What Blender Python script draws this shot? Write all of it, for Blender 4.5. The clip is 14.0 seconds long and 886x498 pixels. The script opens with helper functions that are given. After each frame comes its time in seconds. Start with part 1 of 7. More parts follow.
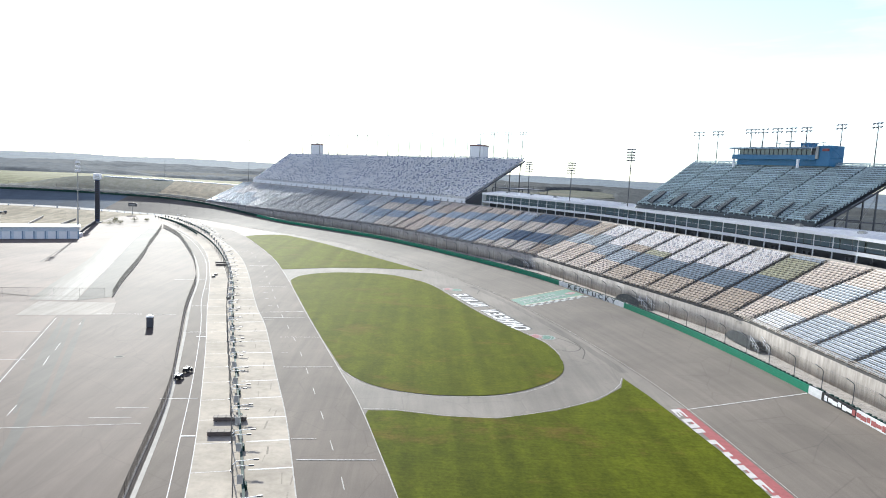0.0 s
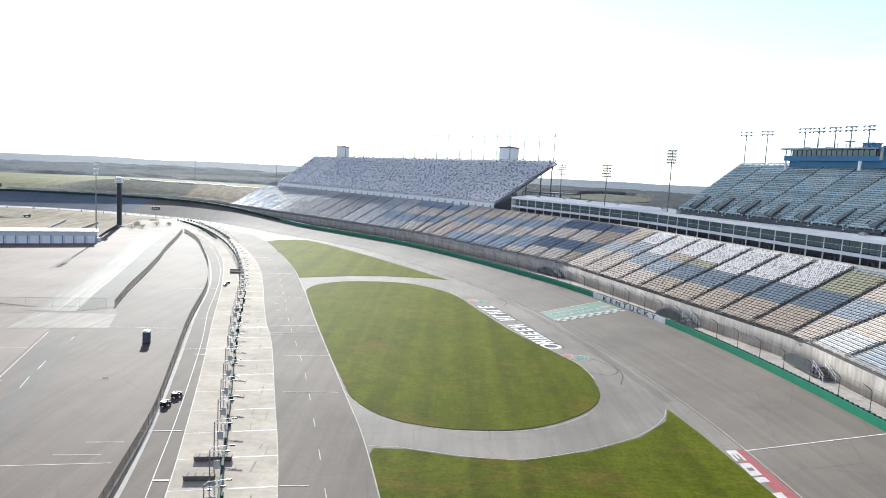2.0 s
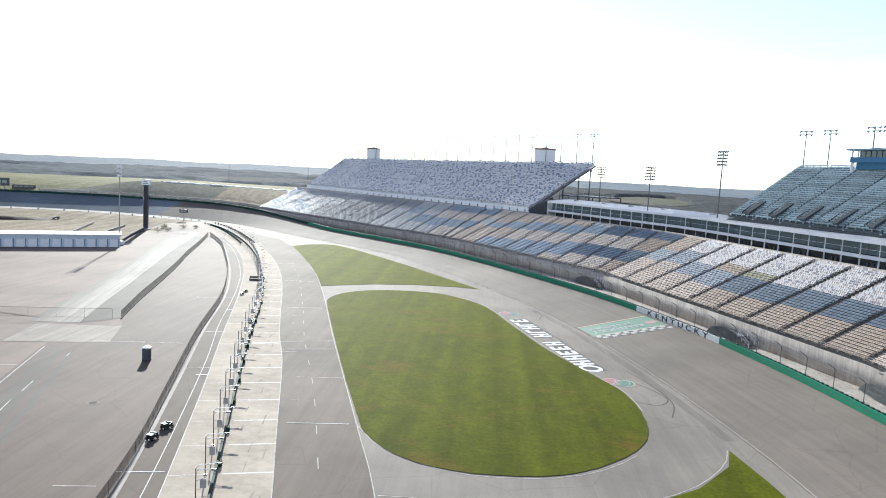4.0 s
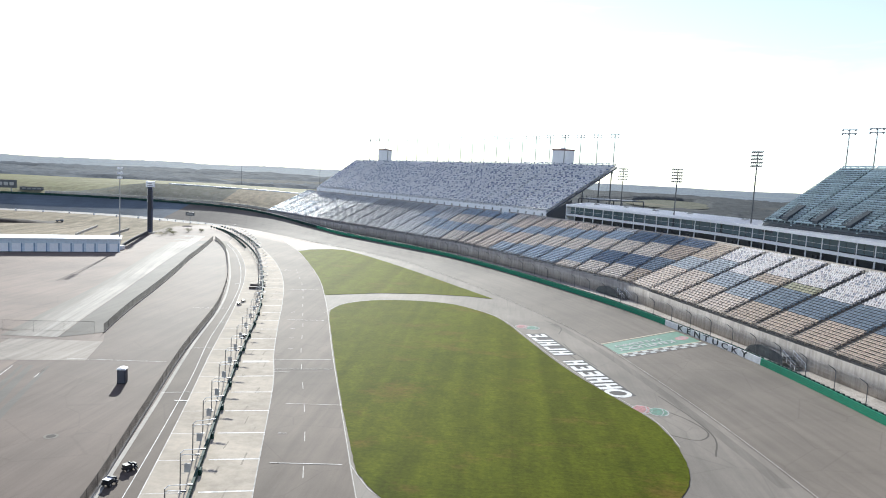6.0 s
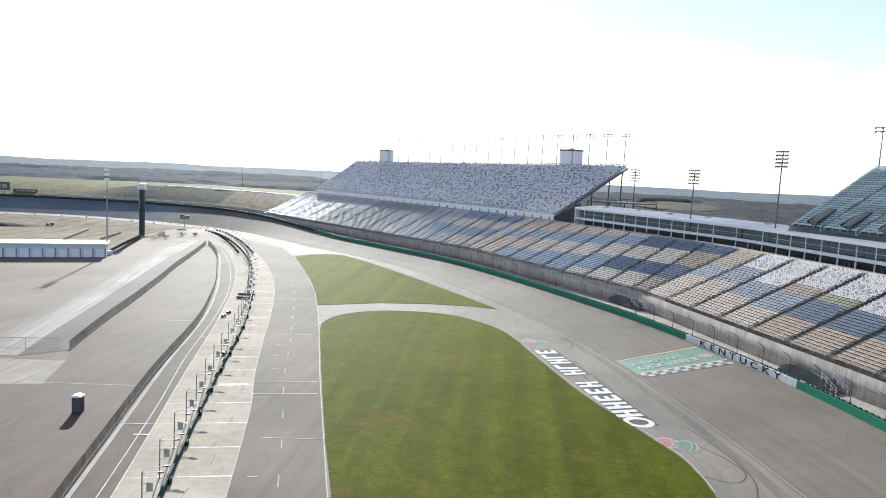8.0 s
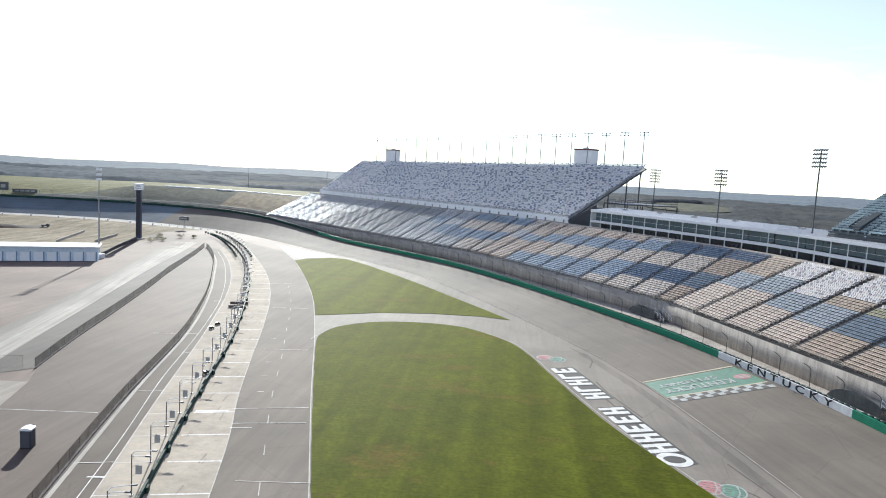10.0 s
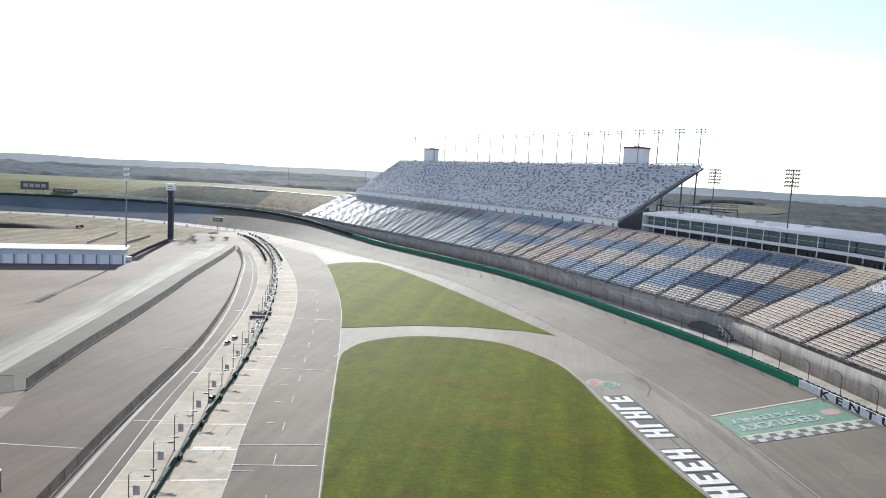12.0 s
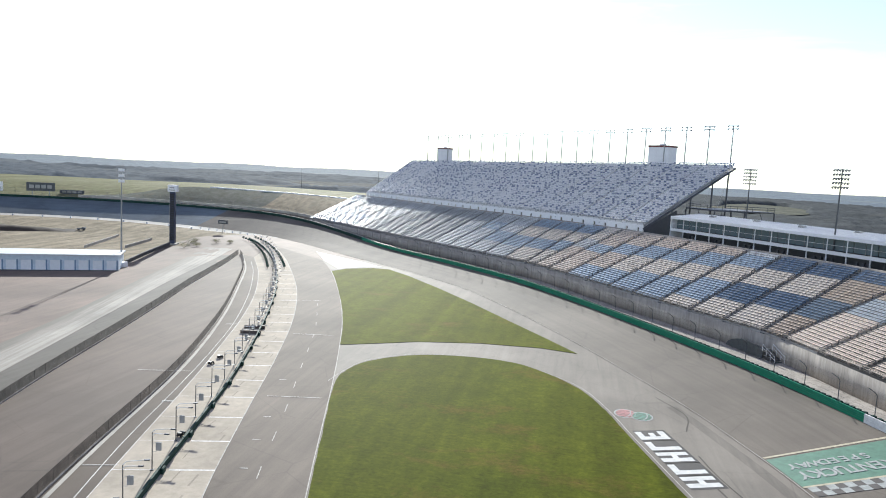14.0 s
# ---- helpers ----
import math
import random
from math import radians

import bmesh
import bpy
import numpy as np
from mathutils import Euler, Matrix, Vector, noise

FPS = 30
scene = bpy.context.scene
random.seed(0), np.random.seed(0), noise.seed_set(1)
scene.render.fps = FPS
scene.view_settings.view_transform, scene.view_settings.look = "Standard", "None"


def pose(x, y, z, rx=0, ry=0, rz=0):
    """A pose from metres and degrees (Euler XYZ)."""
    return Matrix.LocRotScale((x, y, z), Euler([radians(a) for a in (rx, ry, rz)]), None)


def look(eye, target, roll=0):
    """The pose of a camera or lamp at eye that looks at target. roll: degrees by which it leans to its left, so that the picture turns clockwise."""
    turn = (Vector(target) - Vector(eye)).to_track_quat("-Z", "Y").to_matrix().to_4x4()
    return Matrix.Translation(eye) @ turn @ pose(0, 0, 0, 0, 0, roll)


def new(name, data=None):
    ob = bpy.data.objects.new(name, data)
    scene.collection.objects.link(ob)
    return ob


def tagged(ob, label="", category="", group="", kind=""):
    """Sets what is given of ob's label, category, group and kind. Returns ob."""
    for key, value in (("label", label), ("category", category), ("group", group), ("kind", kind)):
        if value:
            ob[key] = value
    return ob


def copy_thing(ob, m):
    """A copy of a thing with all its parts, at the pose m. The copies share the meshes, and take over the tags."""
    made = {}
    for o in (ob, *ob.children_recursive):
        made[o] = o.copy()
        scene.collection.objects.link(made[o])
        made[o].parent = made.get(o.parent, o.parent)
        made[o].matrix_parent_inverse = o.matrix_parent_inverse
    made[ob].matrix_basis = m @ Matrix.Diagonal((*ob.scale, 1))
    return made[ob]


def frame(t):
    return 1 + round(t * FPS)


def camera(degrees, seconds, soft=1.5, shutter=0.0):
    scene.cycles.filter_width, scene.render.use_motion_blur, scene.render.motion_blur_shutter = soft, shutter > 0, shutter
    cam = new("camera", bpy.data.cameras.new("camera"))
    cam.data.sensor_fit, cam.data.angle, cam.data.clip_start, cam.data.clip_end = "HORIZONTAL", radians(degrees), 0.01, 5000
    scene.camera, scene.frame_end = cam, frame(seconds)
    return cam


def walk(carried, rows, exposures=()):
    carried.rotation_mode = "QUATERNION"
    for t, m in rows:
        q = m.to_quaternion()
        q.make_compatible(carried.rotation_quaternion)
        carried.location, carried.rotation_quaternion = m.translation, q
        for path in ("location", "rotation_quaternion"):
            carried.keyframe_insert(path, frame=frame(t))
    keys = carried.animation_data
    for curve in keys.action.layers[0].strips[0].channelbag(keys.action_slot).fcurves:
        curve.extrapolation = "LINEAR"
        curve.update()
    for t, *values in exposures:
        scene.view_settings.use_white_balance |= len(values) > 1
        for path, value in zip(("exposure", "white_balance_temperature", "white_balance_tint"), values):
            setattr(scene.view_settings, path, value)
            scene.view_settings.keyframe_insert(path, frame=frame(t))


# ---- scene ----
cam = camera(64.48, 14.0, soft=1.0)
PATH = [
    (0.0, 0.00, -0.00, 30.25, 83.306, -3.091, -1.782),
    (0.5, 0.60, 2.80, 30.24, 83.321, -3.062, -1.257),
    (1.0, 1.08, 5.77, 30.19, 83.349, -3.066, -0.170),
    (1.5, 1.54, 8.65, 30.13, 83.396, -3.092, 0.710),
    (2.0, 1.87, 11.56, 30.13, 83.443, -3.074, 0.803),
    (2.5, 2.13, 14.31, 30.19, 83.451, -3.098, 0.886),
    (3.0, 2.30, 17.18, 30.17, 83.456, -3.101, 2.113),
    (3.5, 2.58, 20.13, 30.15, 83.478, -3.086, 2.950),
    (4.0, 2.70, 23.10, 30.13, 83.484, -3.127, 3.662),
    (6.5, 2.68, 37.28, 29.95, 83.650, -3.135, 4.994),
    (7.0, 2.65, 40.08, 29.94, 83.690, -3.122, 5.101),
    (7.5, 2.61, 42.82, 29.95, 83.703, -3.104, 5.227),
    (10.0, 1.75, 56.90, 29.76, 83.725, -3.182, 6.030),
    (10.5, 1.36, 59.99, 29.75, 83.668, -3.250, 6.974),
    (11.0, 1.25, 62.97, 29.77, 83.606, -3.250, 8.190),
    (11.5, 1.09, 66.11, 29.80, 83.548, -3.211, 8.944),
    (12.0, 0.88, 69.47, 29.86, 83.518, -3.158, 9.393),
    (12.5, 0.61, 72.78, 29.89, 83.493, -3.183, 9.521),
    (13.0, 0.38, 75.84, 29.90, 83.481, -3.164, 9.632),
    (13.5, 0.15, 78.96, 29.90, 83.484, -3.100, 10.228),
    (14.0, -0.00, 82.12, 29.90, 83.472, -3.081, 10.761),
]
walk(cam, [(t, pose(*p)) for t, *p in PATH], ((0.0, 1.07, 6000, 5), (4.0, 1.02, 6000, 5), (7.0, 0.935, 6050, 5), (14.0, 0.89, 6050, 5)))

# world, sun and exposure
SUN_EL, SUN_AZ = radians(22), radians(19)      # azimuth: to the left of +y
world = bpy.data.worlds.new("world")
scene.world = world
world.use_nodes = True
wn = world.node_tree.nodes
sky = wn.new("ShaderNodeTexSky")
sky.sky_type, sky.sun_disc = 'NISHITA', False
sky.sun_elevation, sky.sun_rotation = SUN_EL, -SUN_AZ
sky.air_density, sky.dust_density, sky.ozone_density, sky.altitude = 1.0, 0.15, 2.6, 250
wn["Background"].inputs[1].default_value = 0.103
hazy = wn.new("ShaderNodeHueSaturation")          # thin haze pales the blue
hazy.inputs["Saturation"].default_value, hazy.inputs["Hue"].default_value = 0.64, 0.526
wl = world.node_tree.links
wl.new(sky.outputs[0], hazy.inputs["Color"])
# thin cirrus all over the sky, drawn out along one wind
cirrus_at, cirrus_map = wn.new("ShaderNodeTexCoord"), wn.new("ShaderNodeMapping")
cirrus_map.inputs["Scale"].default_value, cirrus_map.inputs["Rotation"].default_value = (1.6, 1.6, 9.0), (0.10, -0.16, 0.4)
wl.new(cirrus_at.outputs["Generated"], cirrus_map.inputs["Vector"])
cirrus = wn.new("ShaderNodeTexNoise")
cirrus.inputs["Scale"].default_value, cirrus.inputs["Detail"].default_value = 2.2, 6.0
cirrus.inputs["Roughness"].default_value, cirrus.inputs["Distortion"].default_value = 0.6, 0.5
wl.new(cirrus_map.outputs[0], cirrus.inputs["Vector"])
cirrus_ramp = wn.new("ShaderNodeMapRange")
for k, v in (("From Min", 0.44), ("From Max", 0.74), ("To Min", 0.0), ("To Max", 0.55)):
    cirrus_ramp.inputs[k].default_value = v
wl.new(cirrus.outputs["Fac"], cirrus_ramp.inputs["Value"])
pale = wn.new("ShaderNodeHueSaturation")
pale.inputs["Saturation"].default_value, pale.inputs["Value"].default_value = 0.25, 1.12
wl.new(hazy.outputs[0], pale.inputs["Color"])
veil = wn.new("ShaderNodeMix")
veil.data_type = 'RGBA'
wl.new(cirrus_ramp.outputs[0], veil.inputs[0])
wl.new(hazy.outputs[0], veil.inputs[6])
wl.new(pale.outputs[0], veil.inputs[7])
wl.new(veil.outputs[2], wn["Background"].inputs[0])
sun = new("sun", bpy.data.lights.new("sun", 'SUN'))
sun.data.energy, sun.data.angle, sun.data.color = 4.2, radians(0.6), (1.0, 0.945, 0.86)
sun.matrix_world = look((-100 * math.sin(SUN_AZ), 100 * math.cos(SUN_AZ), 100 * math.tan(SUN_EL)), (0, 0, 0))


# ---------------------------------------------------------------- materials
def mat(name, base, rough=0.8, metal=0.0, spec=0.4):
    m = bpy.data.materials.new(name)
    m.use_nodes = True
    b = m.node_tree.nodes["Principled BSDF"]
    b.inputs["Base Color"].default_value = (*base, 1)
    b.inputs["Roughness"].default_value, b.inputs["Metallic"].default_value = rough, metal
    b.inputs["Specular IOR Level"].default_value = spec
    return m


class Nodes:
    """Short hand for a material's node tree."""

    def __init__(self, m):
        self.t, self.b = m.node_tree, m.node_tree.nodes["Principled BSDF"]

    def add(self, kind, **values):
        n = self.t.nodes.new(kind)
        for k, v in values.items():
            n.inputs[k].default_value = v
        return n

    def link(self, a, b):
        self.t.links.new(a, b)

    def coords(self, scale=(1, 1, 1), rz=0.0, uv=False):
        tc, mp = self.add("ShaderNodeTexCoord"), self.add("ShaderNodeMapping")
        mp.inputs["Scale"].default_value, mp.inputs["Rotation"].default_value = scale, (0, 0, radians(rz))
        self.link(tc.outputs["UV" if uv else "Object"], mp.inputs["Vector"])
        return mp.outputs[0]

    def noise(self, vec, scale, detail=4.0, rough=0.55):
        n = self.add("ShaderNodeTexNoise", Scale=scale, Detail=detail, Roughness=rough)
        self.link(vec, n.inputs["Vector"])
        return n.outputs["Fac"]

    def ramp(self, fac, stops):
        r = self.add("ShaderNodeValToRGB")
        e = r.color_ramp.elements
        while len(e) < len(stops):
            e.new(0.5)
        for k, (p, c) in zip(e, stops):
            k.position, k.color = p, (*c, 1)
        self.link(fac, r.inputs[0])
        return r.outputs[0]

    def mix(self, fac, a, b, mode='MIX'):
        n = self.t.nodes.new("ShaderNodeMix")
        n.data_type, n.blend_type = 'RGBA', mode
        for v, i in ((fac, 0), (a, 6), (b, 7)):
            if isinstance(v, (int, float)):
                n.inputs[i].default_value = v
            elif isinstance(v, tuple):
                n.inputs[i].default_value = (*v, 1)
            else:
                self.link(v, n.inputs[i])
        return n.outputs[2]

    def bump(self, h, strength, distance=0.05):
        n = self.add("ShaderNodeBump", Strength=strength, Distance=distance)
        self.link(h, n.inputs["Height"])
        self.link(n.outputs[0], self.b.inputs["Normal"])

    def colour(self, c):
        self.link(c, self.b.inputs["Base Color"])


def g(v):
    return (v, v, v)


def asphalt(name, base, streak=0.35, uv=False, rough=0.80, spec=0.26):
    """Worn asphalt: aggregate grain, large patches, and streaks along the way it is driven."""
    m = mat(name, base, rough, spec=spec)
    n = Nodes(m)
    world_, fine = n.coords(), n.coords()
    lo = tuple(c * 0.72 for c in base)
    hi = tuple(min(1, c * 1.28) for c in base)
    c = n.ramp(n.noise(world_, 0.035, 6, 0.6), [(0.32, lo), (0.68, hi)])
    s = n.noise(n.coords((1.1, 0.02, 1), 0, True) if uv else n.coords((0.7, 0.035, 1), -18), 1.0, 5, 0.65)
    c = n.mix(streak, c, n.ramp(s, [(0.35, g(0.55)), (0.65, g(1.25))]), 'MULTIPLY')
    cr = n.add("ShaderNodeTexVoronoi", Scale=0.12)
    cr.feature = 'DISTANCE_TO_EDGE'
    n.link(n.coords(), cr.inputs["Vector"])
    c = n.mix(0.35, c, n.ramp(cr.outputs["Distance"], [(0.0, g(0.55)), (0.012, g(1))]), 'MULTIPLY')
    c = n.mix(0.5, c, n.ramp(n.noise(fine, 9.0, 3, 0.7), [(0.3, g(0.75)), (0.7, g(1.2))]), 'MULTIPLY')
    n.colour(c)
    n.bump(n.noise(fine, 14.0, 2), 0.25, 0.02)
    return m


def concrete(name, base, stain=0.5, scale=1.0, rough=0.85):
    m = mat(name, base, rough, spec=0.2)
    n = Nodes(m)
    lo, hi = tuple(c * 0.75 for c in base), tuple(min(0.9, c * 1.15) for c in base)
    c = n.ramp(n.noise(n.coords(), 0.11 * scale, 6, 0.62), [(0.3, lo), (0.7, hi)])
    c = n.mix(stain, c, n.ramp(n.noise(n.coords((0.9, 0.9, 0.12)), 0.9 * scale, 5, 0.7), [(0.34, g(0.6)), (0.62, g(1.1))]), 'MULTIPLY')
    n.colour(c)
    n.bump(n.noise(n.coords(), 7.0, 3), 0.2, 0.02)
    return m


def painted(name, base, rough=0.45, wear=0.3, metal=0.0, spec=0.4):
    m = mat(name, base, rough, metal, spec)
    n = Nodes(m)
    c = n.mix(wear, base, n.ramp(n.noise(n.coords(), 1.3, 6, 0.7), [(0.33, tuple(v * 0.55 for v in base)), (0.66, tuple(min(1, v * 1.15) for v in base))]))
    n.colour(c)
    n.bump(n.noise(n.coords(), 5.0, 3), 0.08, 0.02)
    return m


def lawn(name, a, b, dry, rz=18.0, sheen=0.03, gloss=0.02):
    """Mown grass: mowing bands, thin dry patches and blade grain."""
    m = mat(name, a, 0.8, spec=gloss)
    m.node_tree.nodes["Principled BSDF"].inputs["Specular Tint"].default_value = (0.9, 0.92, 0.32, 1)
    n = Nodes(m)
    c = n.ramp(n.noise(n.coords(), 0.06, 6, 0.65), [(0.3, a), (0.7, b)])
    band = n.noise(n.coords((0.28, 0.006, 1), rz), 1.0, 3, 0.5)
    c = n.mix(0.7, c, n.ramp(band, [(0.38, g(0.75)), (0.62, g(1.25))]), 'MULTIPLY')
    c = n.mix(0.7, c, n.ramp(n.noise(n.coords((1, 0.5, 1), rz), 0.45, 5, 0.75), [(0.32, g(0.68)), (0.68, g(1.3))]), 'MULTIPLY')
    c = n.mix(n.ramp(n.noise(n.coords((1, 1.6, 1), -40), 0.06, 7, 0.75), [(0.545, g(0)), (0.74, g(0.75))]), c, dry)
    c = n.mix(0.6, c, n.ramp(n.noise(n.coords(), 2.2, 4, 0.75), [(0.3, g(0.5)), (0.7, g(1.45))]), 'MULTIPLY')
    c = n.mix(0.5, c, n.ramp(n.noise(n.coords((0.5, 3.0, 1), rz), 0.8, 4, 0.7), [(0.3, g(0.6)), (0.7, g(1.35))]), 'MULTIPLY')
    n.colour(c)
    n.bump(n.noise(n.coords(), 3.0, 5, 0.8), 0.18, 0.12)
    n.b.inputs["Sheen Weight"].default_value, n.b.inputs["Sheen Roughness"].default_value = sheen, 0.3
    n.b.inputs["Sheen Tint"].default_value = (0.86, 0.88, 0.15, 1)
    return m


def speckled(name, stops, rough=0.42, thin=0.0, spec=0.25):
    """Colour that changes from piece to piece of one mesh."""
    m = mat(name, stops[0][1], rough)
    n = Nodes(m)
    geo, info = n.add("ShaderNodeNewGeometry"), n.add("ShaderNodeObjectInfo")
    add = n.add("ShaderNodeMath")
    n.link(geo.outputs["Random Per Island"], add.inputs[0])
    n.link(info.outputs["Random"], add.inputs[1])
    frac = n.add("ShaderNodeMath")
    frac.operation = 'FRACT'
    n.link(add.outputs[0], frac.inputs[0])
    r = n.ramp(frac.outputs[0], stops)
    r.node.color_ramp.interpolation = 'CONSTANT'
    n.colour(r)
    n.b.inputs["Specular IOR Level"].default_value = spec
    if thin:
        tl, mx = n.add("ShaderNodeBsdfTranslucent"), n.add("ShaderNodeMixShader", Fac=thin)
        n.link(r, tl.inputs["Color"])
        n.link(n.b.outputs[0], mx.inputs[1])
        n.link(tl.outputs[0], mx.inputs[2])
        n.link(mx.outputs[0], n.t.nodes["Material Output"].inputs["Surface"])
    return m


def netting(name, colour, cover, cell):
    """Woven wire: wires that cover a part of the sheet, open between."""
    m = mat(name, colour, 0.9, 0.0, 0.1)
    n = Nodes(m)
    w = n.noise(n.coords(), 0.9, 4)
    f = n.ramp(w, [(0.25, g(cover * 0.8)), (0.75, g(min(1, cover * 1.2)))])
    tr = n.add("ShaderNodeBsdfTransparent")
    mx = n.add("ShaderNodeMixShader")
    n.link(f, mx.inputs[0])
    n.link(tr.outputs[0], mx.inputs[1])
    n.link(n.b.outputs[0], mx.inputs[2])
    n.link(mx.outputs[0], n.t.nodes["Material Output"].inputs["Surface"])
    return m


M_ASPH = asphalt("paddock_asphalt", (0.194, 0.145, 0.114), 0.28)
M_DULL = asphalt("dull_asphalt", (0.121, 0.089, 0.069), 0.38)
M_PIT = asphalt("pit_asphalt", (0.171, 0.141, 0.113), 0.35, False, 0.82, 0.17)
M_LANE = asphalt("service_asphalt", (0.140, 0.112, 0.089), 0.3, False, 0.82, 0.2)
M_TRACK = asphalt("track_asphalt", (0.159, 0.135, 0.109), 0.25, True)
M_APRON = asphalt("apron_asphalt", (0.222, 0.196, 0.163), 0.25)
M_DARK = asphalt("patched_asphalt", (0.102, 0.090, 0.074), 0.4)
# asphalt of the far turn, with distance haze put into its blue-grey
M_TURN = asphalt("hazed_turn_asphalt", (0.14, 0.168, 0.188), 0.3, True, 0.85, 0.2)
M_CONC = concrete("stall_concrete", (0.50, 0.435, 0.345), 0.4, 1.0, 0.9)
M_PALE = concrete("pale_concrete", (0.50, 0.47, 0.42), 0.3)
M_WALLC = concrete("wall_concrete", (0.45, 0.405, 0.355), 0.75, 2.0)
# the step concrete again, lightened in place of haze on far sections
M_HAZE_STEP = concrete("haze_paled_step_concrete", (0.34, 0.33, 0.315), 0.5)
# darkened: the shade between seat rows is put into this colour
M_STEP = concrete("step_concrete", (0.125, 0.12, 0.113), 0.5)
M_GRASS = lawn("grass", (0.056, 0.069, 0.004), (0.087, 0.098, 0.006), (0.16, 0.085, 0.027), 18.0, 0.13, 0.030)
M_FIELD = lawn("field_grass", (0.135, 0.137, 0.072), (0.175, 0.163, 0.095), (0.20, 0.16, 0.105), 70)


def country(name, a, b, field):
    """Far bare woodland floor with a few pale fields."""
    m = mat(name, a, 0.95, spec=0.05)
    n = Nodes(m)
    c = n.ramp(n.noise(n.coords(), 0.03, 6, 0.65), [(0.3, a), (0.7, b)])
    c = n.mix(0.9, c, n.ramp(n.noise(n.coords((1, 0.35, 1)), 0.09, 4, 0.7), [(0.32, g(0.72)), (0.68, g(1.28))]), 'MULTIPLY')
    n.bump(n.noise(n.coords(), 0.3, 4, 0.65), 0.5, 2.0)
    c = n.mix(n.ramp(n.noise(n.coords((1, 1, 1)), 0.0055, 2, 0.5), [(0.56, g(0)), (0.60, g(0.8))]), c, field)
    n.colour(c)
    return m


# distance haze is mixed into both colours as blue-grey, paler in the second
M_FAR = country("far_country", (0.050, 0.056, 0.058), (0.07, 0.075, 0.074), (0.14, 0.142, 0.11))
M_HAZE_HILL = country("hazed_hill_country", (0.15, 0.182, 0.21), (0.185, 0.215, 0.24), (0.21, 0.235, 0.24))
M_DRY = lawn("dry_grass", (0.25, 0.21, 0.16), (0.31, 0.26, 0.195), (0.19, 0.165, 0.11), 80)
M_WHITE = painted("white_line_paint", (0.84, 0.81, 0.76), 0.8, 0.8, 0.0, 0.2)
M_WHITE2 = painted("faded_line_paint", (0.54, 0.51, 0.46), 0.8, 0.9, 0.0, 0.2)
M_RED = painted("red_paint", (0.38, 0.105, 0.10), 0.7, 0.6)
M_GREEN = painted("green_wall_paint", (0.011, 0.225, 0.122), 0.5, 0.4)
M_DKGREEN = painted("dark_green_paint", (0.007, 0.042, 0.031), 0.8, 0.4)
M_STEEL = painted("galvanised_steel", (0.36, 0.36, 0.35), 0.45, 0.3, 0.6)
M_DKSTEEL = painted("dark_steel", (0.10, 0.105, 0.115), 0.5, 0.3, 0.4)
M_ALU = painted("aluminium_bench", (0.46, 0.55, 0.585), 0.45, 0.3, 0.3)
alu = Nodes(M_ALU)                              # brightness differs at random from row to row, for visible stripes
alu_base = alu.b.inputs["Base Color"].links[0].from_socket
alu.colour(alu.mix(1.0, alu_base, alu.ramp(alu.add("ShaderNodeObjectInfo").outputs["Random"], [(0.0, g(0.76)), (0.5, g(1.0)), (1.0, g(1.22))]), 'MULTIPLY'))
# far stand's treads, lightened in place of the haze over them
M_HAZE_TREAD = painted("haze_paled_tread", (0.74, 0.735, 0.73), 0.6, 0.3, 0.1)
# dark tread colour, so that the gaps between bench rows are dark
M_TREAD = painted("dark_gap_tread", (0.085, 0.10, 0.11), 0.6, 0.4, 0.2)
M_NET = netting("fence_netting", (0.30, 0.31, 0.31), 0.065, 0.1)
M_BLUE = painted("blue_cladding", (0.045, 0.175, 0.335), 0.45, 0.3)
M_BAYW = painted("white_barrier_paint", (0.82, 0.82, 0.80), 0.6, 0.4)
M_PANEL = painted("white_panel", (0.88, 0.885, 0.89), 0.5, 0.15)
M_BLACK = painted("black_paint", (0.02, 0.02, 0.022), 0.5, 0.3)
M_BROWN = painted("brown_boards", (0.15, 0.12, 0.10), 0.8, 0.5)
M_GLASS = mat("dark_glass", (0.16, 0.215, 0.235), 0.08, 0.0, 0.5)
M_ROOF = painted("roof_metal", (0.72, 0.72, 0.72), 0.45, 0.25, 0.15)


# ---------------------------------------------------------------- geometry helpers
def ob_from(name, bm, material=None, smooth=False):
    me = bpy.data.meshes.new(name)
    bm.to_mesh(me)
    bm.free()
    if material:
        me.materials.append(material)
    if smooth:
        me.shade_smooth()
    return new(name, me)


def part(name, bm, material, parent, label=""):
    """One mesh object under a thing or a part, built in the parent's own space."""
    o = ob_from(name, bm, material)
    o.parent = parent
    return tagged(o, label)


def piece(name, me, parent, m):
    """A part that shares its mesh with others."""
    o = new(name, me)
    o.parent = parent
    o.matrix_basis = m
    return o


def mesh_of(name, bm, material):
    me = bpy.data.meshes.new(name)
    bm.to_mesh(me)
    bm.free()
    me.materials.append(material)
    return me


def thing(name, m, label, category, group="", kind=""):
    e = new(name)
    e.empty_display_size = 0.3
    e.matrix_world = m
    return tagged(e, label, category, group, kind)


def box(bm, x0, x1, y0, y1, z0, z1, m=None):
    vs = [bm.verts.new(v) for v in ((x0, y0, z0), (x1, y0, z0), (x1, y1, z0), (x0, y1, z0), (x0, y0, z1), (x1, y0, z1), (x1, y1, z1), (x0, y1, z1))]
    for q in ((3, 2, 1, 0), (4, 5, 6, 7), (0, 1, 5, 4), (1, 2, 6, 5), (2, 3, 7, 6), (3, 0, 4, 7)):
        bm.faces.new([vs[i] for i in q])
    if m:
        for v in vs:
            v.co = m @ v.co
    return vs


